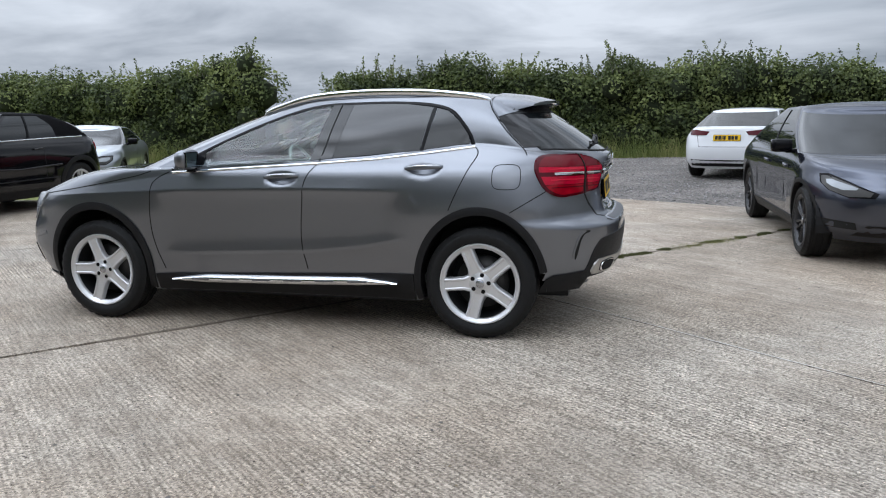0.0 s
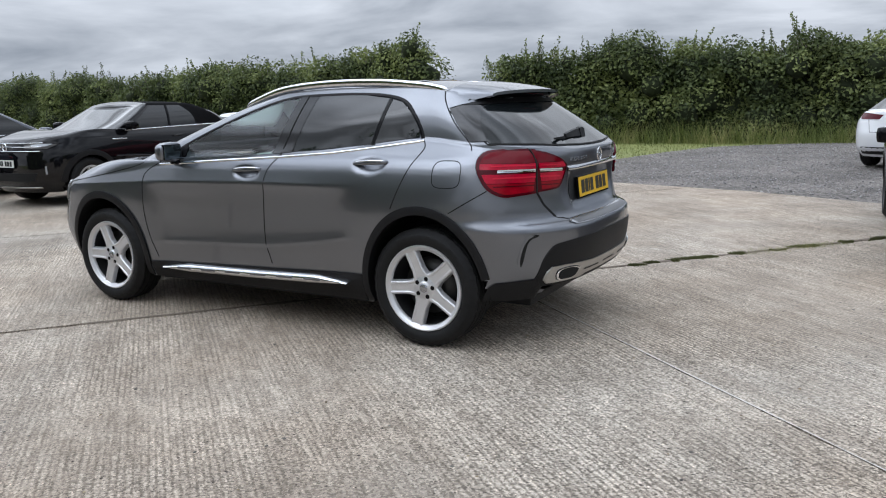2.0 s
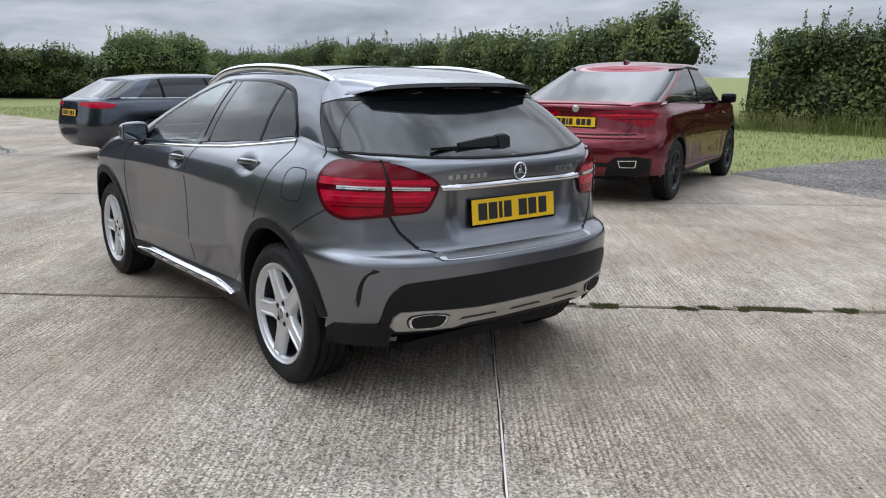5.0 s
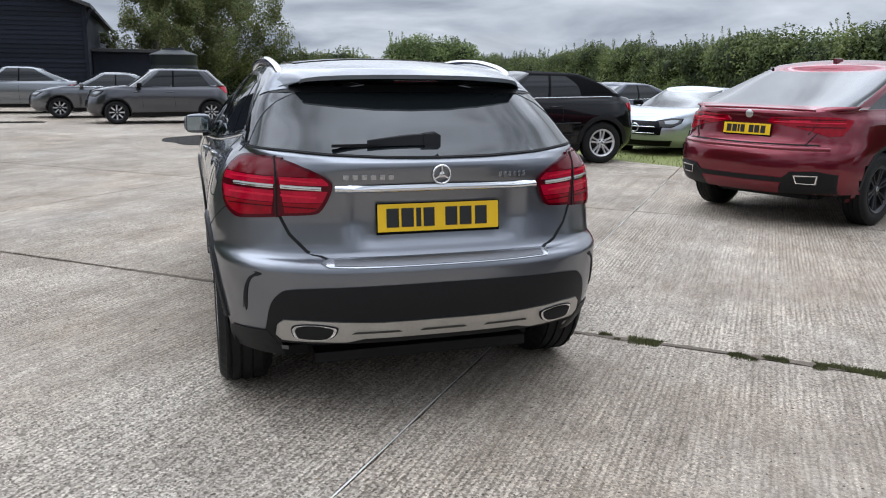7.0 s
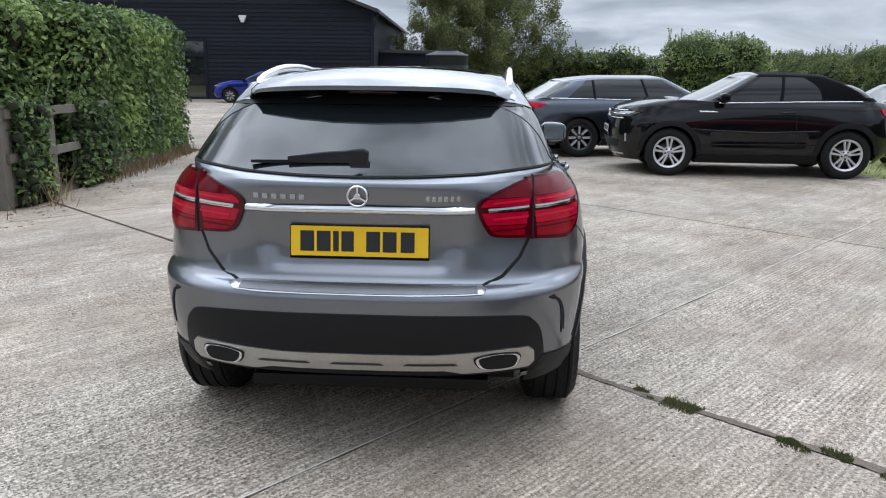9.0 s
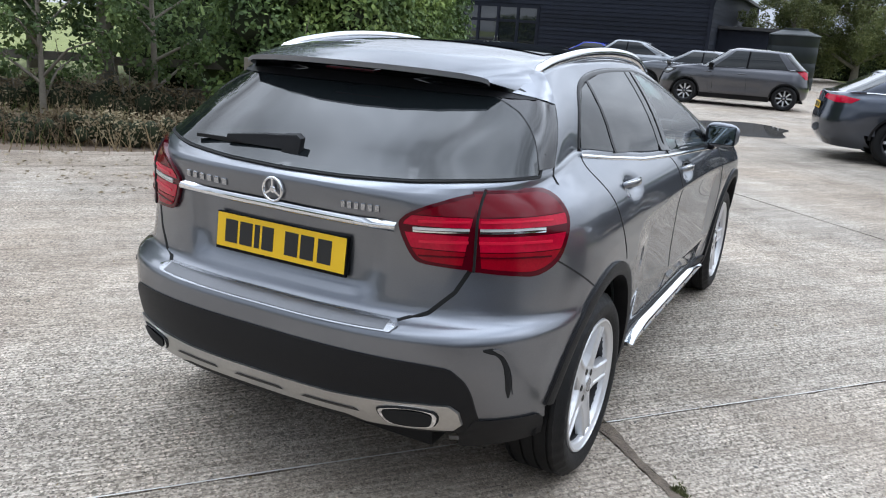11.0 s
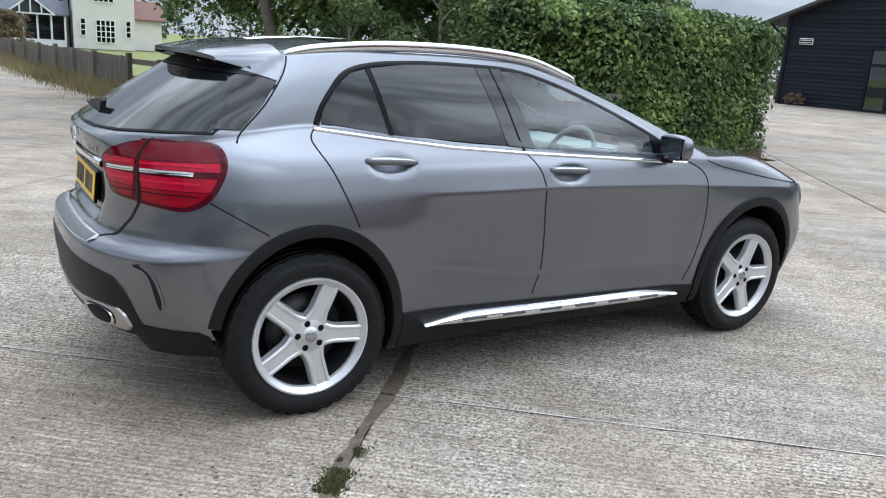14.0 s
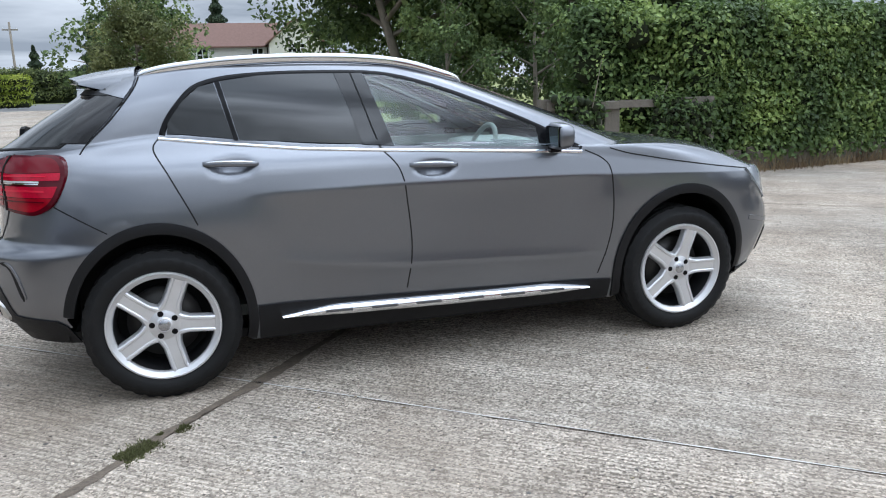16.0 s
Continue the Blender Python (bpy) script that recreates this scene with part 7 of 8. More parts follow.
                pos.append(base + lean * ln * f + Vector(rng.normal(0, 0.075 * (1.2 - f), 3)))
                nrm.append(rng.normal(size=3))
        put("shoot_foliage", leaf_mesh("shoot_foliage", np.array([tuple(v) for v in pos]), np.array(nrm), leaf * 0.62, mat, rng), root)
        put("twig_mass", mesh_of("twig_mass", tv, tf, M_BARK), root)
    return root


def tube(verts, faces, pts, radii, n=7):
    i0 = len(verts)
    for i, (p, r) in enumerate(zip(pts, radii)):
        d = (pts[min(i + 1, len(pts) - 1)] - pts[max(i - 1, 0)]).normalized()
        a = d.orthogonal().normalized()
        b = d.cross(a)
        for k in range(n):
            t = 2 * math.pi * k / n
            verts.append(p + (a * math.cos(t) + b * math.sin(t)) * r)
    for i in range(len(pts) - 1):
        for k in range(n):
            faces.append((i0 + i * n + k, i0 + i * n + (k + 1) % n, i0 + (i + 1) * n + (k + 1) % n, i0 + (i + 1) * n + k))


def tree(name, x, y, height, spread, trunk_r, leaf, count, mat, label, seed, low=0.25, limbs=9, clumps=60, lean=(0, 0), category="tree", squash=1.0, z0=-0.03, clump_r=(0.15, 0.30)):
    """A tapered trunk, limbs, and a crown of leaf clumps with gaps between them."""
    rng = np.random.default_rng(seed)
    root = thing(name, Matrix.Translation((x, y, z0)), label, category)
    verts, faces = [], []
    top = Vector((lean[0], lean[1], height * 0.86))
    trunk = [Vector((top.x * f + 0.12 * spread * 0.2 * wave(f * 3, seed, 1.0), top.y * f, top.z * f - (0.15 if f == 0 else 0))) for f in np.linspace(0, 1, 9)]
    tube(verts, faces, trunk, [trunk_r * (1.25 if i == 0 else 1) * (1 - 0.88 * i / 8) for i in range(9)])
    centres = []
    for i in range(limbs):
        f = low + (0.95 - low) * (i + rng.uniform(0, 0.8)) / limbs
        b = trunk[min(8, int(f * 8))].lerp(trunk[min(8, int(f * 8) + 1)], f * 8 - int(f * 8))
        az = i * 2.4 + rng.uniform(-0.5, 0.5)
        reach = spread * (1.1 - 0.75 * max(0, f - 0.45)) * rng.uniform(0.75, 1.05)
        rise = height * rng.uniform(0.08, 0.22)
        e = b + Vector((math.cos(az) * reach, math.sin(az) * reach, rise))
        m = b.lerp(e, 0.5) + Vector((0, 0, rise * 0.25))
        r0 = trunk_r * (1 - 0.8 * f) * 0.6
        if name == "distant_tree":
            tube(verts, faces, [b, m, e], [r0, r0 * 0.6, 0.012], 5)
        else:
            lv, lf = [], []
            tube(lv, lf, [b, m, e], [r0, r0 * 0.6, 0.012], 5)
            put("limb", mesh_of("limb", lv, lf, M_BARK, True), root)
        centres += [b.lerp(e, q) + Vector(rng.normal(0, spread * 0.14, 3)) for q in rng.uniform(0.3, 1.05, max(1, clumps // limbs))]
    put("trunk", mesh_of("trunk", verts, faces, M_BARK, True), root)
    centres += [trunk[-1] + Vector(rng.normal(0, spread * 0.22, 3)) for _ in range(max(3, clumps // 8))]
    per = max(8, count // len(centres))
    pos, nrm = [], []
    for c in centres:
        rad = spread * rng.uniform(*clump_r)
        v = rng.normal(size=(per, 3))
        v /= np.linalg.norm(v, axis=1)[:, None]
        rr = rad * rng.uniform(0.25, 1.0, per)[:, None] ** 0.5
        p = np.array(c) + v * rr * np.array([1, 1, 0.75 * squash])
        pos.append(p)
        nrm.append(v * 0.7 + np.array([0, 0, 0.6]))
    pos, nrm = np.concatenate(pos), np.concatenate(nrm)
    pos[:, 2] = np.maximum(pos[:, 2], 0.15)
    put("crown", leaf_mesh("crown", pos, nrm, leaf, mat, rng), root)
    return root


def blades(name, pts, mat, label, rng, height, width, category="grass"):
    """Upright tapering blades."""
    n = len(pts)
    pts = np.asarray(pts, float)
    h = height * rng.uniform(0.4, 1.3, n)
    az = rng.uniform(0, 6.28, n)
    dx = np.stack([np.cos(az), np.sin(az), np.zeros(n)], 1)
    lean = rng.normal(0, 0.35, (n, 2))
    tip = pts + np.stack([lean[:, 0] * h, lean[:, 1] * h, h], 1)
    w = (width * rng.uniform(0.6, 1.4, n))[:, None]
    verts = np.stack([pts - dx * w, pts + dx * w, tip], 1).reshape(-1, 3)
    faces = np.arange(3 * n).reshape(-1, 3)
    me = bpy.data.meshes.new(name)
    me.from_pydata(verts.tolist(), [], faces.tolist())
    me.materials.append(mat)
    ob = new(name, me)
    return tagged(ob, label, category, "", "stuff")


M_HAZEL = leaf_material("hazel_leaf", (0.076, 0.106, 0.038), (0.170, 0.221, 0.081), (0.315, 0.374, 0.153))

# field hedge behind the yard, in two lengths with a gap
hedge("field_hedge", [(-45, -25.5), (-20, -23.0), (-6, -22.2), (3, -21.4), (9.0, -20.6)], 3.1, 2.3, 0.078, 470, M_HEDGE, "tall unclipped green field hedge with ragged top", 3, 1.0, 16.0, hfun=lambda f: 0.70 + 0.23 * ease(f, 0.62, 0.80))
hedge("field_hedge", [(10.4, -18.8), (14, -18.9), (30, -20.8), (62, -24.0)], 3.0, 2.3, 0.078, 470, M_HEDGE, "tall unclipped green field hedge with ragged top", 8, 1.1, 16.0, hfun=lambda f: (1.17 - 0.24 * min(1, f * 16)) if f < 0.07 else 0.93 - 0.08 * f)
# unseen length, added so the tailgate mirrors something dark on that side
hedge("field_hedge", [(-45, -25.5), (-34, -8), (-31, 12), (-34, 40)], 3.6, 2.5, 0.16, 110, M_HEDGE, "tall unclipped green field hedge with ragged top", 9, 1.2, 4.0)
hedge("far_hedge", [(62, -24), (100, -22), (160, -20)], 2.9, 2.5, 0.22, 22, M_HEDGE, "distant green field hedge", 12, 1.0, 2.0)
hedge("hazel_bush", [(41.5, -15.4), (42.5, -10.6)], 3.1, 3.0, 0.085, 700, M_HAZEL, "rounded green hazel bushes at the yard edge", 21, 1.6, 40.0, 0.7)
hedge("yard_hedge", [(58, 8), (52, -3), (45, -9.5)], 2.5, 2.2, 0.10, 300, M_HEDGE, "ragged green hedge along the far yard edge", 23, 1.4, 12.0)

# ivy over the fence
hedge("ivy_hedge", [(5.55, 5.36), (7.5, 5.43), (9.7, 5.76)], 2.28, 1.2, 0.056, 3900, M_IVY, "dense clipped ivy hedge grown over a timber fence", 31, 0.2, 0.6, 0.97, True)
hedge("ivy_hedge", [(4.45, 5.95), (5.9, 5.95)], 2.30, 1.3, 0.056, 2600, M_IVY, "loose ivy and bramble behind a timber fence", 33, 0.9, 4.0, 0.9)
hedge("ivy_hedge", [(3.25, 4.62), (3.85, 4.63)], 1.10, 0.30, 0.050, 900, M_IVY, "ivy hanging over the timber fence end", 37, 1.2, 3.0, 0.8)
hedge("ivy_hedge", [(4.75, 4.72), (5.6, 4.74)], 1.05, 0.30, 0.050, 1500, M_IVY, "ivy spilling over the timber fence rails", 39, 1.2, 3.0, 0.8)
hedge("thicket", [(6.6, 9.6), (8.5, 10.2), (12.5, 10.8)], 4.6, 2.6, 0.11, 420, M_TREE, "tall dark green thicket behind the fence", 35, 1.3, 5.0, 0.8)

# barn
def barn():
    root = thing("black_barn", pose(34.2, 13.85, 0, 0, 0, 2.5), "black weatherboarded barn with gabled roof and glazed entrance", "barn")
    w, d, eave, apex = 8.5, 24.0, 4.35, 7.4
    part("wall_core", box_bm((0.05, -w, -0.05), (d, w, eave), 0.0), M_BARN, root)
    bm = bmesh.new()
    vs = [bm.verts.new(p) for p in ((0.05, -w, eave), (0.05, w, eave), (0.05, 0, apex), (d, -w, eave), (d, w, eave), (d, 0, apex))]
    bm.faces.new((vs[0], vs[1], vs[2]))
    bm.faces.new((vs[3], vs[5], vs[4]))
    part("gable", bm, M_BARN, root)
    door = (-0.2, 4.1)
    n = 36
    for i in range(n):
        z0 = 0.02 + i * 0.2
        half = w + 0.03 if z0 < eave else (w + 0.03) * (apex - z0 - 0.1) / (apex - eave)
        if half < 0.3:
            continue
        spans = [(-half, half)] if z0 > 2.95 else [(-half, door[0]), (door[1], half)]
        for y0, y1 in spans:
            bm = bmesh.new()
            vs = [bm.verts.new(p) for p in ((0.0, y0, z0), (0.0, y1, z0), (0.03, y1, z0 + 0.21), (0.03, y0, z0 + 0.21), (0.05, y0, z0), (0.05, y1, z0))]
            bm.faces.new((vs[0], vs[1], vs[2], vs[3]))
            bm.faces.new((vs[4], vs[5], vs[1], vs[0]))
            part("weatherboard", bm, M_BARN, root)
    for i in range(21):
        z0 = 0.02 + i * 0.2
        bm = bmesh.new()
        vs = [bm.verts.new(p) for p in ((0.0, -w - 0.04, z0), (d, -w - 0.04, z0), (d, -w - 0.01, z0 + 0.21), (0.0, -w - 0.01, z0 + 0.21))]
        bm.faces.new(vs)
        part("weatherboard", bm, M_BARN, root)
    for s in (1, -1):
        bm = bmesh.new()
        a = Vector((0, s * (w + (1.25 if s > 0 else 0.35)), eave - (0.45 if s > 0 else 0.12)))
        c = Vector((0, 0, apex + 0.02))
        vs = []
        for x in (-0.45, d + 0.3):
            vs.append([bm.verts.new(Vector((x, 0, 0)) + q) for q in (a, c, c + Vector((0, 0, 0.16)), a + Vector((0, 0, 0.16)))])
        for k in range(4):
            bm.faces.new((vs[0][k], vs[0][(k + 1) % 4], vs[1][(k + 1) % 4], vs[1][k]))
        bm.faces.new(vs[0][::-1])
        bm.faces.new(vs[1])
        bmesh.ops.recalc_face_normals(bm, faces=bm.faces[:])
        part("roof", bm, M_BARNROOF, root)
        bm = box_bm((0.02, s * w - 0.09, 0), (0.13, s * w + 0.07, eave + 0.0))
        bmesh.ops.translate(bm, verts=bm.verts[:], vec=(-0.10, 0, 0))
        part("corner_post", bm, M_BARN, root)
        # gutter strut
        bm = box_bm((-0.38, s * (w + 0.42), eave - 0.3), (-0.30, s * (w + 0.50), eave - 0.2), 0.02)
        part("eave_bracket", bm, M_BARN, root)
        vv, ff = [], []
        tube(vv, ff, [Vector((-0.12, s * (w + (1.0 if s > 0 else 0.3)), eave - (0.36 if s > 0 else 0.12))), Vector((-0.06, s * w, eave - 1.15))], [0.06, 0.06], 4)
        put("eave_strut", mesh_of("eave_strut", vv, ff, M_BARN), root)
    # glazed entrance
    dr = new("entrance")
    dr.parent, dr.matrix_basis = root, Matrix.Translation((0.02, 0, 0))
    part("door_recess", box_bm((0.10, door[0], 0), (0.14, door[1], 2.95)), M_GAP_SHADE, dr)
    ww = (door[1] - door[0]) / 4
    for i in range(5):
        y = door[0] + ww * i
        part("frame_post", box_bm((-0.05, y - 0.07, 0), (0.09, y + 0.07, 2.95), 0.01), M_BARN, dr)
    for z in (0.06, 2.15, 2.88):
        part("frame_rail", box_bm((-0.04, door[0], z - 0.07), (0.085, door[1], z + 0.07), 0.01), M_BARN, dr)
    for i in range(4):
        y = door[0] + ww * i
        part("pane", box_bm((0.02, y + 0.07, 0.13), (0.04, y + ww - 0.07, 2.08)), M_GLASSBARN, dr)
        part("pane", box_bm((0.02, y + 0.07, 2.22), (0.04, y + ww - 0.07, 2.81)), M_GLASSBARN, dr)
    for y in (1.87, 2.03):
        part("door_handle", box_bm((-0.10, y - 0.02, 1.0), (-0.05, y + 0.02, 1.35), 0.01), M_CHROME, dr)
    sg = new("sign_board")
    sg.parent, sg.matrix_basis = root, Matrix.Translation((-0.06, 1.95, 3.35))
    part("sign_face", box_bm((-0.01, -0.62, -0.17), (0.03, 0.62, 0.17), 0.01), M_GLOSSBLACK, sg, "dark sign with white border over the entrance")
    for z in (-0.05, 0.06):
        part("bar", box_bm((-0.016, -0.5, z - 0.022), (-0.010, 0.5, z + 0.022)), M_FRAME, sg)
    for z in (-0.16, 0.16):
        part("border", box_bm((-0.018, -0.62, z - 0.012), (-0.010, 0.62, z + 0.012)), M_FRAME, sg)
    for y in (-0.61, 0.61):
        part("border", box_bm((-0.018, y - 0.012, -0.145), (-0.010, y + 0.012, 0.145)), M_FRAME, sg)
    sg = new("sign_board")
    sg.parent, sg.matrix_basis = root, Matrix.Translation((-0.06, 7.4, 3.14))
    part("sign_face", box_bm((-0.01, -0.36, -0.15), (0.03, 0.36, 0.15), 0.01), M_FRAME, sg, "small white-framed wall sign")
    part("sign_panel", box_bm((-0.014, -0.32, -0.115), (-0.009, 0.32, 0.115)), M_GLOSSBLACK, sg)
    for z in (-0.05, 0.06):
        part("bar", box_bm((-0.018, -0.26, z - 0.02), (-0.013, 0.26, z + 0.02)), M_FRAME, sg)
    for y, z in ((-2.15, 3.9),):
        lm = new("alarm_box")
        lm.parent, lm.matrix_basis = root, Matrix.Translation((-0.08, y, z))
        bm = bmesh.new()
        vs = [bm.verts.new(p) for p in ((-0.06, -0.20, 0.16), (-0.06, 0.20, 0.16), (-0.06, 0.07, -0.18), (-0.06, -0.07, -0.18), (0.06, -0.20, 0.16), (0.06, 0.20, 0.16), (0.06, 0.07, -0.18), (0.06, -0.07, -0.18))]
        for f in ((0, 3, 2, 1), (4, 5, 6, 7), (0, 1, 5, 4), (1, 2, 6, 5), (2, 3, 7, 6), (3, 0, 4, 7)):
            bm.faces.new([vs[k] for k in f])
        bmesh.ops.bevel(bm, geom=bm.edges[:], offset=0.015, segments=2, affect="EDGES")
        part("casing", bm, M_FRAME, lm)
    # lean-to beside it
    part("lean_to", box_bm((3.0, -w - 3.0, 0), (9.0, -w - 0.05, 2.4), 0.02), M_BARN, root)
    part("lean_to_roof", box_bm((2.7, -w - 3.3, 2.4), (9.2, -w - 0.04, 2.55), 0.02), M_BARNROOF, root)
    return root


barn()

# water tank
tk = thing("water_tank", Matrix.Translation((33.5, 1.6, 0)), "dark green round plastic water tank with ribbed lid", "tank")
v, f = lathe([(0.0001, 0), (0.99, 0), (1.01, 0.05), (1.01, 0.5), (0.99, 0.53), (1.01, 0.56), (1.01, 1.1), (0.99, 1.13), (1.01, 1.16), (1.01, 1.75), (0.99, 1.78), (1.01, 1.81), (1.01, 2.2)], 36, "Z")
put("drum", mesh_of("drum", v, f, M_TANK, True), tk)
v, f = lathe([(1.03, 2.16), (1.05, 2.22), (1.01, 2.26), (0.5, 2.44), (0.48, 2.52), (0.0001, 2.54)], 36, "Z")
put("lid", mesh_of("lid", v, f, M_TANK), tk)
tree("willow_tree", 47, -0.7, 7.4, 4.0, 0.22, 0.075, 80000, M_OLIVE, "olive green bushy tree beside the barn", 41, 0.08, 22, 260, clump_r=(0.09, 0.2), squash=1.8)
tree("willow_tree", 45, 2.7, 6.8, 2.6, 0.18, 0.075, 40000, M_OLIVE, "olive green bushy tree beside the barn", 43, 0.08, 18, 180, clump_r=(0.09, 0.2), squash=1.8)


# house
def house():
    root = thing("white_house", pose(2.0, 64, 0, 0, 0, -4), "white rendered house with red-brown tiled roof and glazed porch", "house")

    def roof(y0, y1, x0, x1, eave, ridge, along, name="roof", mat=M_TILE):
        bm = bmesh.new()
        if along == "x":
            ym = (y0 + y1) / 2
            secs = [[(x, y0, eave), (x, ym, ridge), (x, y1, eave), (x, y1, eave - 0.12), (x, ym, ridge - 0.14), (x, y0, eave - 0.12)] for x in (x0, x1)]
        else:
            xm = (x0 + x1) / 2
            secs = [[(x0, y, eave), (xm, y, ridge), (x1, y, eave), (x1, y, eave - 0.12), (xm, y, ridge - 0.14), (x0, y, eave - 0.12)] for y in (y0, y1)]
        g = [[bm.verts.new(p) for p in s] for s in secs]
        for k in range(6):
            bm.faces.new((g[0][k], g[0][(k + 1) % 6], g[1][(k + 1) % 6], g[1][k]))
        for q in g:
            bm.faces.new((q[0], q[1], q[4], q[5]))
            bm.faces.new((q[1], q[2], q[3], q[4]))
        bmesh.ops.recalc_face_normals(bm, faces=bm.faces[:])
        return part(name, bm, mat, root)

    def win(x, y, z, w, h, cols, rows, frame=M_FRAME):
        o = new("window")
        o.parent, o.matrix_basis = root, Matrix.Translation((x, y, z))
        part("pane", box_bm((-w / 2, -0.02, -h / 2), (w / 2, 0.02, h / 2)), M_GLASSDARK, o)
        for i in range(cols + 1):
            xx = -w / 2 + w * i / cols
            part("glazing_bar", box_bm((xx - 0.035, -0.06, -h / 2), (xx + 0.035, 0.0, h / 2)), frame, o)
        for i in range(rows + 1):
            zz = -h / 2 + h * i / rows
            part("glazing_bar", box_bm((-w / 2, -0.055, zz - 0.03), (w / 2, 0.0, zz + 0.03)), frame, o)

    part("wall", box_bm((-7, 0, 0), (3.5, 7, 4.4)), M_WHITE, root)
    roof(-0.4, 7.4, -7.3, 4.5, 4.4, 6.5, "x")
    bm = box_bm((3.5, -3.0, 0), (7.7, 7, 4.5))
    vs = [bm.verts.new(p) for p in ((3.5, -3.0, 4.5), (7.7, -3.0, 4.5), (5.6, -3.0, 6.4))]
    bm.faces.new(vs)
    part("wing_wall", bm, M_WHITE, root)
    roof(-3.3, 7.0, 3.2, 8.0, 4.45, 6.45, "y")
    part("side_annexe", box_bm((7.7, 1, 0), (10.2, 6, 2.4)), M_WHITE, root)
    roof(0.7, 6.3, 7.7, 10.5, 2.4, 3.9, "x")
    win(5.6, -3.02, 3.9, 1.35, 1.0, 4, 3)
    for x in (5.35, 6.0):
        win(x, -3.02, 1.3, 0.62, 1.6, 2, 4)
    for x in (4.15, 7.25):
        win(x, -3.02, 1.55, 0.34, 1.2, 1, 3)
    for x in (-1.8, 2.6):
        win(x, -0.02, 3.75, 0.9, 0.95, 2, 2)
    win(-5.2, -0.02, 3.75, 1.2, 0.95, 3, 2)
    # porch
    roof(-2.6, 0.0, -2.2, 3.3, 2.3, 3.3, "x", "porch_roof", M_SLATE)
    for x in (-2.0, -1.0, 0.3, 1.2, 2.1, 3.0):
        part("porch_post", box_bm((x - 0.07, -2.5, 0), (x + 0.07, -2.36, 2.3)), M_FRAME, root)
    part("porch_glass", box_bm((-2.0, -2.42, 0.5), (3.0, -2.38, 2.25)), M_GLASSDARK, root)
    part("porch_wall", box_bm((-2.0, -2.47, 0), (3.0, -2.33, 0.5)), M_FRAME, root)
    bm = bmesh.new()
    vs = [bm.verts.new(p) for p in ((-0.6, -2.75, 2.25), (2.2, -2.75, 2.25), (0.8, -2.75, 3.35))]
    bm.faces.new(vs)
    part("porch_gable_glass", bm, M_GLASSDARK, root)
    for a, c in (((-0.75, 2.2), (0.8, 3.45)), ((2.35, 2.2), (0.8, 3.45)), ((-0.75, 2.25), (2.35, 2.25)), ((0.8, 2.2), (0.8, 3.4)), ((0.1, 2.2), (0.1, 2.85)), ((1.5, 2.2), (1.5, 2.85))):
        vv, ff = [], []
        tube(vv, ff, [Vector((a[0], -2.78, a[1])), Vector((c[0], -2.78, c[1]))], [0.075, 0.075], 4)
        put("porch_bargeboard", mesh_of("porch_bargeboard", vv, ff, M_FRAME), root)
    part("chimney", box_bm((-6.6, 3.0, 5.9), (-5.7, 4.0, 7.6), 0.03), M_TILE, root)
    for x in (-3.2, 3.4):
        vv, ff = [], []
        tube(vv, ff, [Vector((x, -0.08, 0)), Vector((x, -0.08, 4.4))], [0.05, 0.05], 6)
        put("downpipe", mesh_of("downpipe", vv, ff, M_BLACK), root)


house()

# timber fences
FENCE_LINE = [(5.9, 6.75), (4.37, 8.6), (2.85, 10.45), (1.75, 12.6), (1.5, 15.1), (1.25, 17.4), (0.8, 19.8), (0.3, 24.0), (-0.4, 32), (-2.0, 42.5), (-4.2, 51.5)]


def post_and_rail(name, line, label, gap, h, rails, rail_h, boards_from=None, boards_to=None, seed=5):
    rng = random.Random(seed)
    root = thing(name, Matrix.Identity(4), label, "fence")
    pts = [Vector((x, y, 0)) for x, y in line]
    for a, b in zip(pts, pts[1:]):
        d = b - a
        n = max(1, round(d.length / gap))
        ang = math.atan2(d.y, d.x)
        for i in range(n):
            p, q = a + d * (i / n), a + d * ((i + 1) / n)
            o = part("post", box_bm((-0.07, -0.06, -0.05), (0.07, 0.06, h + rng.uniform(-0.02, 0.06)), 0.012), M_FENCE, root)
            o.matrix_basis = Matrix.Translation(p) @ Matrix.Rotation(ang, 4, "Z") @ Matrix.Rotation(radians(rng.uniform(-2, 2)), 4, "Y")
            ln = (q - p).length
            for z in rails:
                o = part("rail", box_bm((0, -0.10, z - rail_h / 2), (ln, -0.06, z + rail_h / 2), 0.006), M_FENCE, root)
                o.matrix_basis = Matrix.Translation(p) @ Matrix.Rotation(ang, 4, "Z") @ Matrix.Rotation(radians(rng.uniform(-0.8, 0.8)), 4, "Y")
            if boards_from is not None and boards_from <= p.y <= boards_to:
                m = max(1, int(ln / 0.155))
                for k in range(m):
                    o = part("board", box_bm((0.01, -0.058, 0.02), (0.145, -0.034, h - 0.06 + rng.uniform(-0.02, 0.02)), 0.003), M_FENCE, root)
                    o.matrix_basis = Matrix.Translation(p.lerp(q, k / m)) @ Matrix.Rotation(ang, 4, "Z") @ Matrix.Rotation(radians(rng.uniform(-0.8, 0.8)), 4, "Y")
    return root


post_and_rail("rail_fence", FENCE_LINE, "weathered timber post and rail fence along the field", 2.6, 0.93, (0.35, 0.80), 0.13, 17.0, 60)
post_and_rail("ivy_fence", [(3.1, 4.70), (4.15, 4.76), (4.9, 4.80), (5.7, 4.86)], "weathered timber fence half hidden by ivy", 1.85, 1.08, (0.55, 1.02), 0.10, 4.6, 4.73)

VERGE = np.random.default_rng(71)


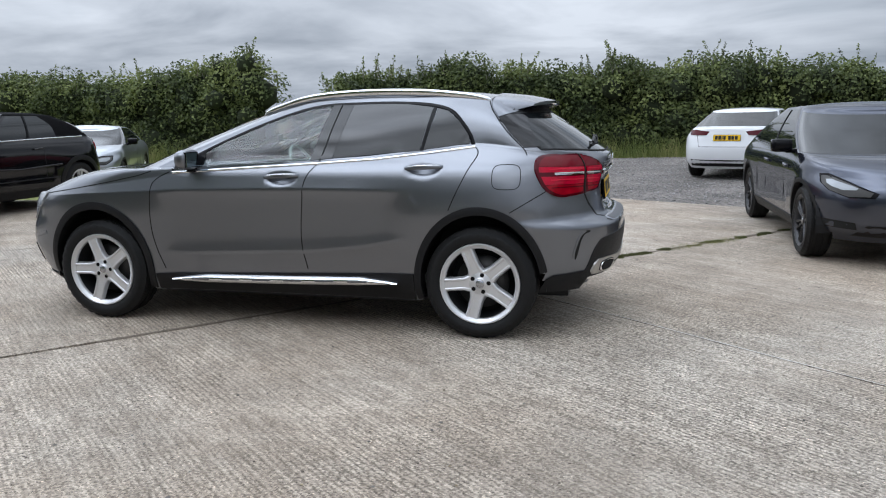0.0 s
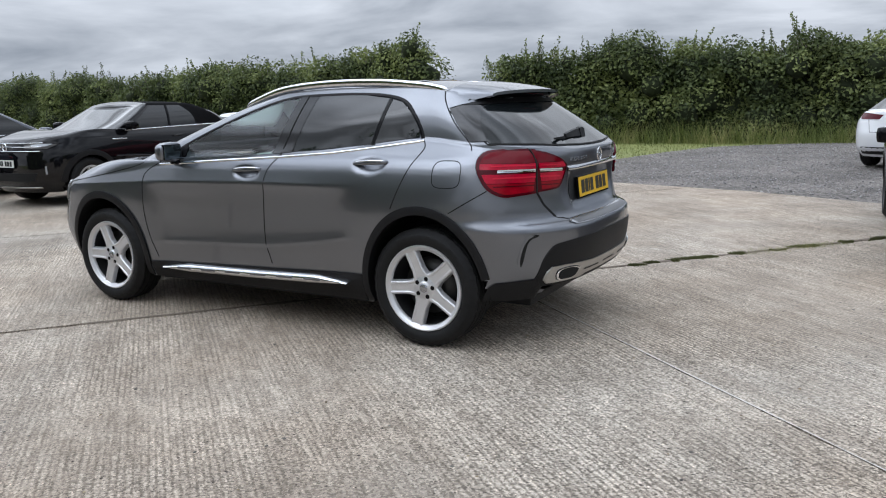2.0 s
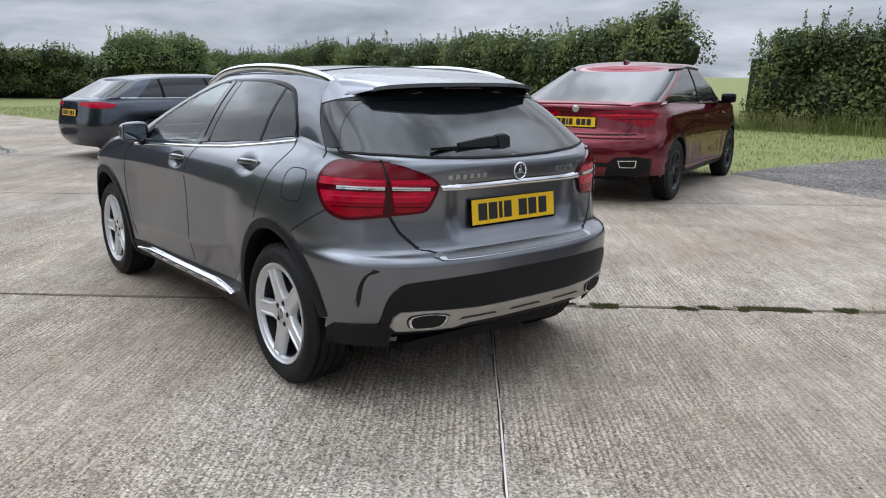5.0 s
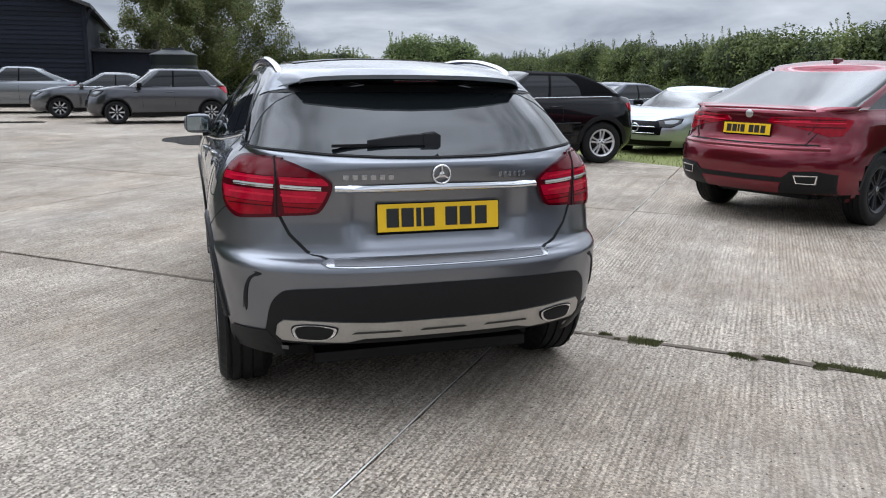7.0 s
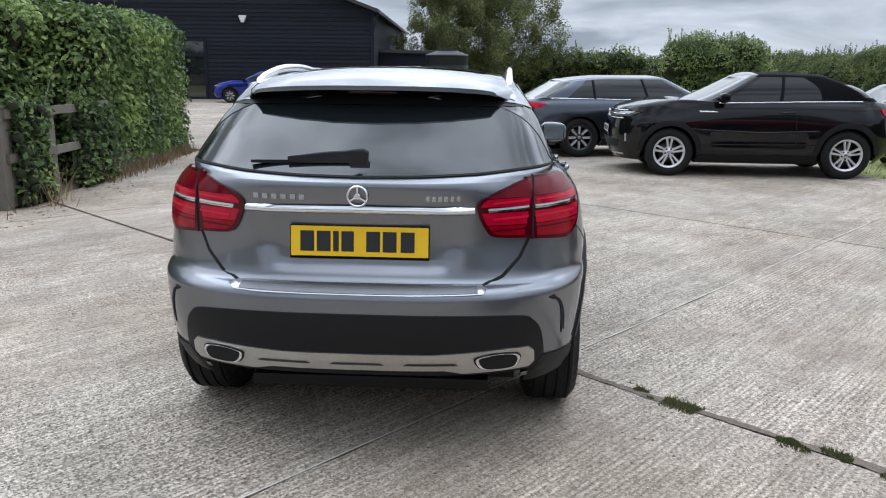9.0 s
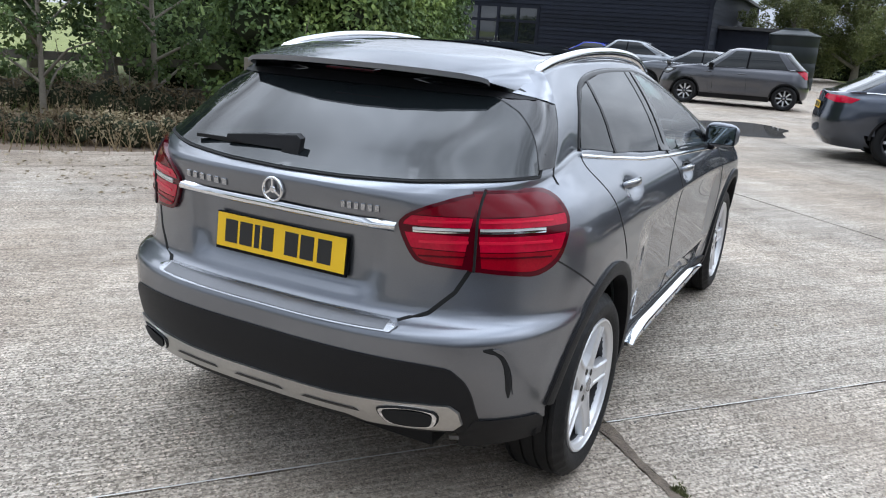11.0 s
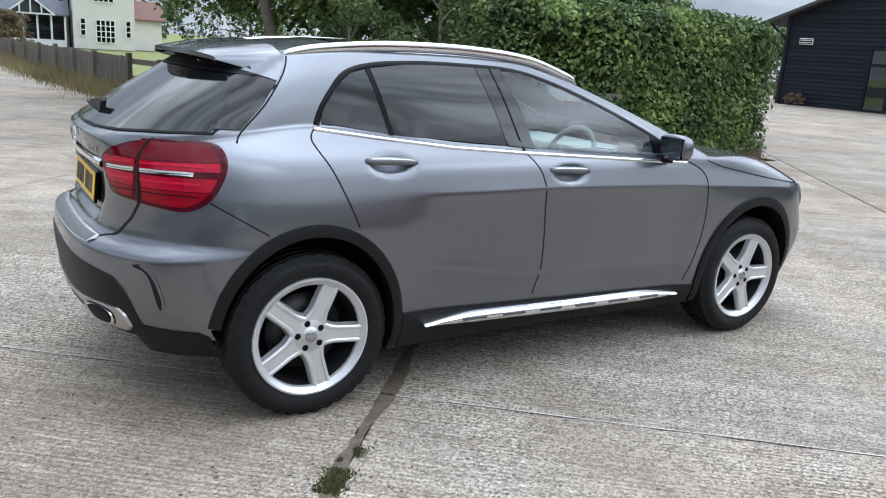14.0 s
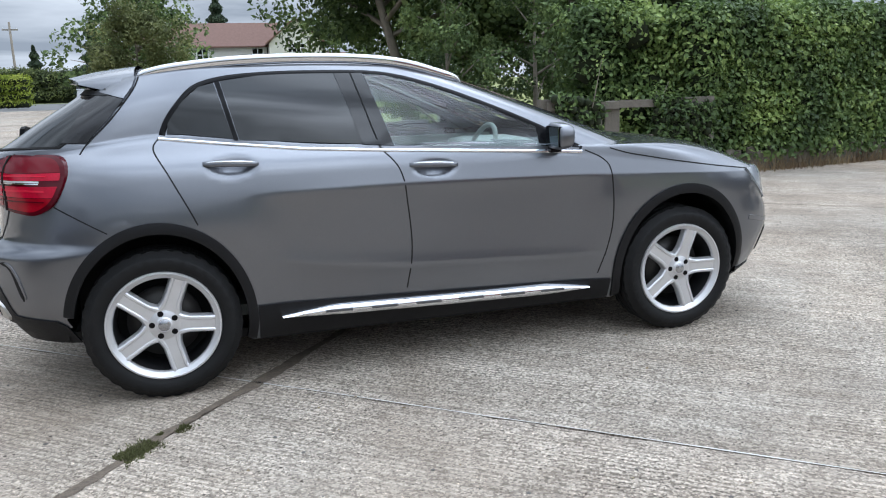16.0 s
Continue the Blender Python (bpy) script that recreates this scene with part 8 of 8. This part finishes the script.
def along_line(line, n, spread, rng):
    pts = [Vector(p) for p in line]
    lens = np.array([(b - a).length for a, b in zip(pts, pts[1:])])
    out = []
    for k in rng.choice(len(lens), n, p=lens / lens.sum()):
        a, b = pts[k], pts[k + 1]
        d = (b - a).normalized()
        q = a + (b - a) * rng.uniform(0, 1) + Vector((-d.y, d.x)) * rng.normal(0, spread)
        out.append((q.x, q.y, -0.03))
    return out


blades("verge_stalks", along_line([(4.0, 4.55), (2.4, 6.2), (1.4, 7.6), (1.2, 9.0), (1.1, 12), (0.6, 16), (0.0, 21.5), (-0.7, 32), (-2.4, 42.5)], 9000, 0.35, VERGE), M_DRY, "dry brown stalks along the fence foot", VERGE, 0.42, 0.006, "weeds")
blades("verge_stalks", along_line([(5.0, 7.0), (3.6, 8.9), (2.6, 10.4), (1.6, 12.4), (1.3, 15.0)], 5000, 0.40, VERGE), M_DRY, "dry brown stalks below the fence rails", VERGE, 0.40, 0.006, "weeds")
blades("verge_grass", along_line([(2.6, 6.6), (1.7, 8.4), (1.5, 10), (1.3, 13), (0.7, 17), (0.1, 22), (-0.6, 32)], 6000, 0.45, VERGE), M_BLADE, "rough green grass along the fence foot", VERGE, 0.35, 0.006)
blades("ivy_foot_stalks", along_line([(5.2, 4.72), (7.4, 4.85), (9.7, 5.24)], 1500, 0.10, VERGE), M_DRY, "dry leaves and stalks below the ivy", VERGE, 0.22, 0.006, "weeds")
blades("hedge_foot_grass", along_line([(-30, -21.2), (-4.0, -20.6), (-1.0, -19.8), (3, -19.9), (9, -19.2), (14, -17.4), (30, -19.3)], 16000, 0.40, VERGE), M_BLADE, "long straw-coloured grass at the hedge foot", VERGE, 0.65, 0.010)
moss = []
for p in along_line([tuple(ORIGIN - E2 * 6.5), tuple(ORIGIN - E2 * 0.4)], 60000, 0.026, VERGE):
    if noise.noise(Vector((p[0] * 4.6, p[1] * 4.6, 3))) + 0.4 * noise.noise(Vector((p[0] * 11, p[1] * 11, 8))) > 0.07:
        moss.append((p[0], p[1], -0.004))
blades("joint_moss", moss, M_MOSS, "moss and small weeds growing in the slab joint", VERGE, 0.016, 0.005, "weeds")
blades("joint_tuft", along_line([(-2.55, -2.62), (-3.3, -3.45)], 900, 0.05, VERGE), M_BLADE, "grass tuft growing in the slab joint", VERGE, 0.055, 0.003)

lawn = [(x, y, -0.047) for x, y in zip(VERGE.uniform(-1, 34, 60000), VERGE.uniform(-20.5, -2.0, 60000)) if not in_poly(x, y, YARD) and not in_poly(x, y, GRAVEL)]
blades("verge_lawn", lawn, M_BLADE, "rough mown grass of the verge", VERGE, 0.075, 0.006)
gb = thing("gravel_board", Matrix.Identity(4), "low weathered timber boards at the foot of the ivy", "board")
for i in range(32):
    f0 = i / 32
    p = Vector((5.6, 4.80)).lerp(Vector((9.75, 5.25)), f0)
    o = part("board", box_bm((0.0, -0.012, 0.0), (0.135, 0.012, 0.30 + 0.05 * math.sin(i * 2.3)), 0.003), M_FENCE, gb)
    o.matrix_basis = Matrix.Translation((p.x, p.y, -0.01)) @ Matrix.Rotation(math.atan2(0.5, 4.65), 4, "Z") @ Matrix.Rotation(0.02 * math.sin(i * 5.1), 4, "Y")

tree("hawthorn_sapling", 3.0, 8.3, 3.4, 1.0, 0.05, 0.045, 7000, M_TREE, "young hawthorn growing through the fence", 63, 0.08, 14, 90, clump_r=(0.14, 0.3))
tree("hawthorn_sapling", 4.3, 7.6, 3.6, 1.1, 0.06, 0.05, 9000, M_TREE, "twiggy hawthorn beside the ivy", 65, 0.15, 14, 90, clump_r=(0.14, 0.3))
# trees behind the ivy and along the lane
tree("broadleaf_tree", 7.5, 12.5, 8.0, 3.6, 0.20, 0.12, 22000, M_TREE, "broadleaf tree with dense green crown", 51, 0.18, 16, 130)
tree("broadleaf_tree", 9.0, 17.0, 8.5, 3.4, 0.18, 0.12, 20000, M_TREE, "broadleaf tree with dense green crown", 53, 0.2, 16, 120)
tree("broadleaf_tree", 10.9, 12.9, 7.0, 3.0, 0.18, 0.12, 16000, M_TREE, "broadleaf tree with dense green crown", 55, 0.15, 14, 100)
tree("field_tree", 3.95, 13.4, 7.4, 3.2, 0.16, 0.09, 46000, M_TREE, "slender tree with a bare leaning trunk", 57, 0.36, 18, 150, lean=(-1.7, 0.1))
tree("broadleaf_tree", 6.3, 16.6, 7.8, 3.7, 0.16, 0.10, 26000, M_TREE, "broadleaf tree with dense green crown", 89, 0.22, 16, 130)
tree("garden_tree", -4.0, 50, 8.0, 4.0, 0.25, 0.2, 9000, M_TREE, "green garden tree by the lane", 59, 0.1, 14, 90)
hedge("lane_hedge", [(-60, 86.5), (-24, 85), (-4, 80.5), (2, 82)], 3.0, 2.4, 0.16, 150, M_HEDGE, "dark green hedge along the far side of the lane", 62, 0.8, 3.0)
hedge("golden_hedge", [(-24, 60.6), (-12.4, 60.2)], 2.3, 1.6, 0.11, 420, M_LIME, "bright yellow-green clipped hedge beside the lane", 61, 0.2, 0, 0.95, True)

# soil and brambles between the fence and the yard
sheet("verge_soil", [(5.8, 4.55), (4.0, 4.30), (2.2, 5.2), (0.9, 6.5), (0.5, 8.5), (0.4, 12), (-0.1, 16), (-0.7, 21.5), (-1.4, 32), (-3.1, 42.5), (-1.2, 42.5), (0.4, 32), (1.3, 21.5), (2.0, 16), (2.4, 12.6), (3.4, 10.5), (4.9, 8.7), (6.2, 7.0)], -0.010, M_SOIL, "brown soil with dead leaves along the fence", "soil")
hedge("bramble_patch", [(3.9, 4.75), (2.7, 5.7), (1.9, 6.9), (1.5, 8.2)], 0.34, 0.6, 0.030, 1300, M_BROWN, "low brown and green bramble at the fence foot", 73, 1.6, 0.0, 0.7)
hedge("bramble_patch", [(1.4, 9.5), (1.2, 12.5), (0.8, 16)], 0.30, 0.5, 0.035, 900, M_BROWN, "low brown and green bramble at the fence foot", 75, 1.8, 0.0, 0.7)
hedge("bramble_patch", [(4.6, 7.2), (3.4, 8.7), (2.5, 10.0), (1.7, 11.6)], 0.42, 0.9, 0.032, 900, M_BROWN, "dry brown bramble and dead stalks below the rails", 79, 1.7, 3.0, 0.7)
rng_d = np.random.default_rng(77)


def litter(name, x0, x1, y0, y1, n, size, mat, label, category, z=0.004):
    pos = np.stack([rng_d.uniform(x0, x1, n), rng_d.uniform(y0, y1, n), np.full(n, z)], 1)
    nrm = np.tile(np.array([0, 0, 4.0]), (n, 1))
    ob = new(name, leaf_mesh(name, pos, nrm, size, mat, rng_d, 1.5, 0.0))
    return tagged(ob, label, category, "", "stuff")


litter("fallen_leaves", 0.5, 6.0, 3.9, 6.5, 500, 0.035, M_BROWN, "fallen dry leaves on the ground by the fence", "leaves")
litter("leaf_bits", -7, 9, -7, 4.5, 900, 0.012, M_BROWN, "scattered dry leaf bits on the concrete", "leaves")


def pebbles(name, x0, x1, y0, y1, n, r0, r1, mat, label):
    ico = bmesh.new()
    bmesh.ops.create_icosphere(ico, subdivisions=1, radius=1)
    iv = np.array([v.co[:] for v in ico.verts])
    jf = np.array([[v.index for v in f.verts] for f in ico.faces])
    ico.free()
    c = np.stack([rng_d.uniform(x0, x1, n), rng_d.uniform(y0, y1, n)], 1)
    keep = np.array([in_poly(p[0], p[1], GRAVEL) for p in c]) if mat is M_STONE else np.ones(n, bool)
    c = c[keep]
    n = len(c)
    r = r0 + (r1 - r0) * rng_d.uniform(0, 1, n) ** 3
    stretch = rng_d.uniform(0.7, 1.3, (n, 1, 3)) * np.array([1, 1, 0.6])
    v = iv[None] * (r[:, None, None] * stretch) + np.concatenate([c, np.full((n, 1), 0.0)], 1)[:, None, :]
    f = (jf[None] + np.arange(n)[:, None, None] * len(iv)).reshape(-1, 3)
    me = mesh_of(name, v.reshape(-1, 3).tolist(), f.tolist(), mat)
    return tagged(new(name, me), label, "stones", "", "stuff")


M_STONE = material("grey_chippings", (0.30, 0.29, 0.285), 0.9, island=1.0)
M_GRIT = material("dark_grit", (0.12, 0.11, 0.10), 0.9, island=1.0)
pebbles("gravel_stones", -12, 3, -19, -6.4, 16000, 0.005, 0.020, M_STONE, "loose grey stones on the gravel")
pebbles("loose_grit", -6, 8, -6.5, 4.4, 2600, 0.003, 0.010, M_GRIT, "loose grit scattered on the concrete")

# puddles
for nm, cx, cy, rx, ry, sd in (("puddle", 12.9, 0.6, 1.5, 1.05, 1), ("puddle", 20.2, 6.0, 0.45, 1.1, 2)):
    pts = []
    for i in range(40):
        a = 2 * math.pi * i / 40
        k = 1 + 0.38 * noise.noise(Vector((math.cos(a) * 1.6, math.sin(a) * 1.6, sd * 3.7)))
        pts.append((cx + rx * k * math.cos(a), cy + ry * k * math.sin(a)))
    sheet(nm, pts, 0.005, M_WET, "shallow rain puddle on the concrete", "puddle")

# things farther off
pk = thing("loose_plank", Matrix.Identity(4), "weathered plank lying by the fence", "plank")
bm = box_bm((0, -0.10, 0), (2.78, 0.10, 0.06), 0.01)
o = part("plank", bm, M_FENCE, pk)
pk.matrix_basis = pose(-3.0, 42.3, -0.02, 0, 0, math.degrees(math.atan2(2.4, 1.4)))
gt = thing("yard_gate", pose(34.7, 24.1, 0, 0, 0, math.degrees(math.atan2(1.9, 4.0))), "open timber gate between two posts", "gate")
for x in (0.0, 4.4):
    part("post", box_bm((x - 0.09, -0.09, -0.05), (x + 0.09, 0.09, 1.45), 0.02), M_FENCE, gt)
for z in (0.3, 0.6, 0.9, 1.2):
    part("rail", box_bm((0.1, -0.03, z - 0.05), (4.3, 0.03, z + 0.05), 0.01), M_FENCE, gt)
tp = thing("telegraph_pole", Matrix.Translation((-17.3, 84, -0.05)), "tall wooden telegraph pole beside the lane", "pole")
v, f = lathe([(0.14, 0), (0.10, 7.9), (0.0001, 7.92)], 10, "Z")
put("pole", mesh_of("pole", v, f, M_BARK, True), tp)
part("crossarm", box_bm((-0.7, -0.05, 7.1), (0.7, 0.05, 7.22), 0.01), M_BARK, tp)
for x in (-0.6, 0.6):
    part("insulator", box_bm((x - 0.04, -0.04, 7.22), (x + 0.04, 0.04, 7.36), 0.015), M_FRAME, tp)


def conifer(x, y, h, r, seed):
    rng = np.random.default_rng(seed)
    root = thing("conifer", Matrix.Translation((x, y, -0.05)), "dark green conifer behind the house", "tree")
    v, f = lathe([(0.2, 0), (0.02, h * 0.95)], 8, "Z")
    put("trunk", mesh_of("trunk", v, f, M_BARK, True), root)
    n = 9000
    z = h * (0.08 + 0.92 * rng.uniform(0, 1, n) ** 1.3)
    tier = 0.75 + 0.25 * np.sin(z * 6)
    rr = r * (1 - z / h) ** 0.8 * tier * rng.uniform(0.35, 1.0, n) ** 0.5
    a = rng.uniform(0, 6.283, n)
    pos = np.stack([np.cos(a) * rr, np.sin(a) * rr, z - rr * 0.15], 1)
    put("crown", leaf_mesh("crown", pos, np.stack([np.cos(a), np.sin(a), np.full(n, 0.7)], 1), 0.16, M_CONIFER, rng, 2.0, 0.5), root)


conifer(-18.7, 104, 6.6, 2.2, 3)
conifer(2.0, 76, 10.0, 3.2, 5)
conifer(-9.5, 80, 8.0, 2.6, 7)
tree("garden_tree", -3.6, 41.5, 5.4, 2.3, 0.14, 0.11, 20000, M_OLIVE, "green garden tree by the fence", 81, 0.12, 16, 140)
tree("porch_shrub", 1.0, 58.5, 2.2, 1.5, 0.06, 0.10, 6000, M_BROWN, "orange-brown shrub in front of the porch", 83, 0.05, 12, 60, category="shrub")
tree("wall_shrub", 33.4, 21.0, 0.6, 0.45, 0.03, 0.04, 3000, M_DRY, "small brown shrub at the barn foot", 85, 0.05, 10, 40, category="shrub")
for x, y, h, r, sd in ((70, 49, 6, 4.0, 1), (78, 42, 5.5, 4.5, 2), (90, 52, 7, 5, 3), (-55, -48, 6.5, 5, 4), (-70, -42, 7.5, 6, 5), (-46, -58, 6.0, 5, 6), (-85, -50, 8, 7, 7), (-38, 95, 8, 5, 8), (-50, 88, 7, 5, 9), (16, 90, 9, 5, 10), (26, 84, 8, 5, 11)):
    tree("distant_tree", x, y, h, r, 0.25, 0.22, 7000, M_TREE, "distant rounded green tree", 100 + sd, 0.12, 12, 70)
for x, y, hd, pt in ((52.5, 37.0, 20, P_MID), (56.0, 39.5, 20, P_WHITE)):
    parked_car("far_car", at(x, y, hd), dict(sal, paint_label="car paint"), pt, "car parked far beyond the gate", [(-1.4, 1.03), (0.8, 0.985)], S_TEN, tail=TAILS, head=HEADS)
van = dict(spec_of(2.9, 0.85, 1.0, 0.96, 1.95, 1.15, 1.05, 1.25, 0.75, -2.25, -2.4, "white paint", r=0.34, w_top=0.78), glaze=dict(side=(0.62, 0.96), rear_rows=(2, 2)))
parked_car("white_van", at(-8.9, 72.5, 72), van, P_WHITE, "white van on the lane", [(-1.4, 1.2), (0.9, 1.16)], S_TEN)


def joint_line(name, p, d, a, b, w, z, mat, label):
    n = Vector((-d.y, d.x))
    bm = bmesh.new()
    rows = []
    rng = random.Random(9)
    k = int((b - a) / 0.35)
    for i in range(k + 1):
        q = p + d * (a + (b - a) * i / k) + n * rng.uniform(-0.003, 0.003)
        ww = w * rng.uniform(0.6, 1.2)
        rows.append([bm.verts.new((*(q + n * ww), z)), bm.verts.new((*(q - n * ww), z))])
    for r, t in zip(rows, rows[1:]):
        bm.faces.new((r[0], r[1], t[1], t[0]))
    bmesh.ops.recalc_face_normals(bm, faces=bm.faces[:])
    part(name, bm, mat, yard_bed, label)


def soil_strip():
    """Ragged soil spilling over the joint edges."""
    n = Vector((-E2.y, E2.x))
    bm = bmesh.new()
    rows = []
    for i in range(420):
        q = ORIGIN + E2 * (-7.0 + 10.0 * i / 419)
        c = noise.noise(Vector((i * 0.045, 1.3, 0))) * 0.014
        w1 = 0.020 + 0.046 * max(0.0, noise.noise(Vector((i * 0.07, 4.1, 0)))) + 0.012 * noise.noise(Vector((i * 0.37, 2.2, 0)))
        w2 = 0.020 + 0.050 * max(0.0, noise.noise(Vector((i * 0.06, 9.7, 0)))) + 0.012 * noise.noise(Vector((i * 0.41, 7.2, 0)))
        rows.append([bm.verts.new((*(q + n * (c + max(0.004, w1))), 0.003)), bm.verts.new((*(q - n * (max(0.004, w2) - c)), 0.003))])
    for r, t in zip(rows, rows[1:]):
        bm.faces.new((r[0], r[1], t[1], t[0]))
    bmesh.ops.recalc_face_normals(bm, faces=bm.faces[:])
    if bm.faces[:][0].normal.z < 0:
        bmesh.ops.reverse_faces(bm, faces=bm.faces[:])
    part("joint_soil", bm, M_JOINT, yard_bed, "brown soil in the slab joint")


soil_strip()
joint_line("joint_sealant", ORIGIN, E1, -6.0, 7.6, 0.0042, 0.003, M_SEALANT, "pale sealant in the slab joint")

for c in slab_cells():
    slab_object(c)
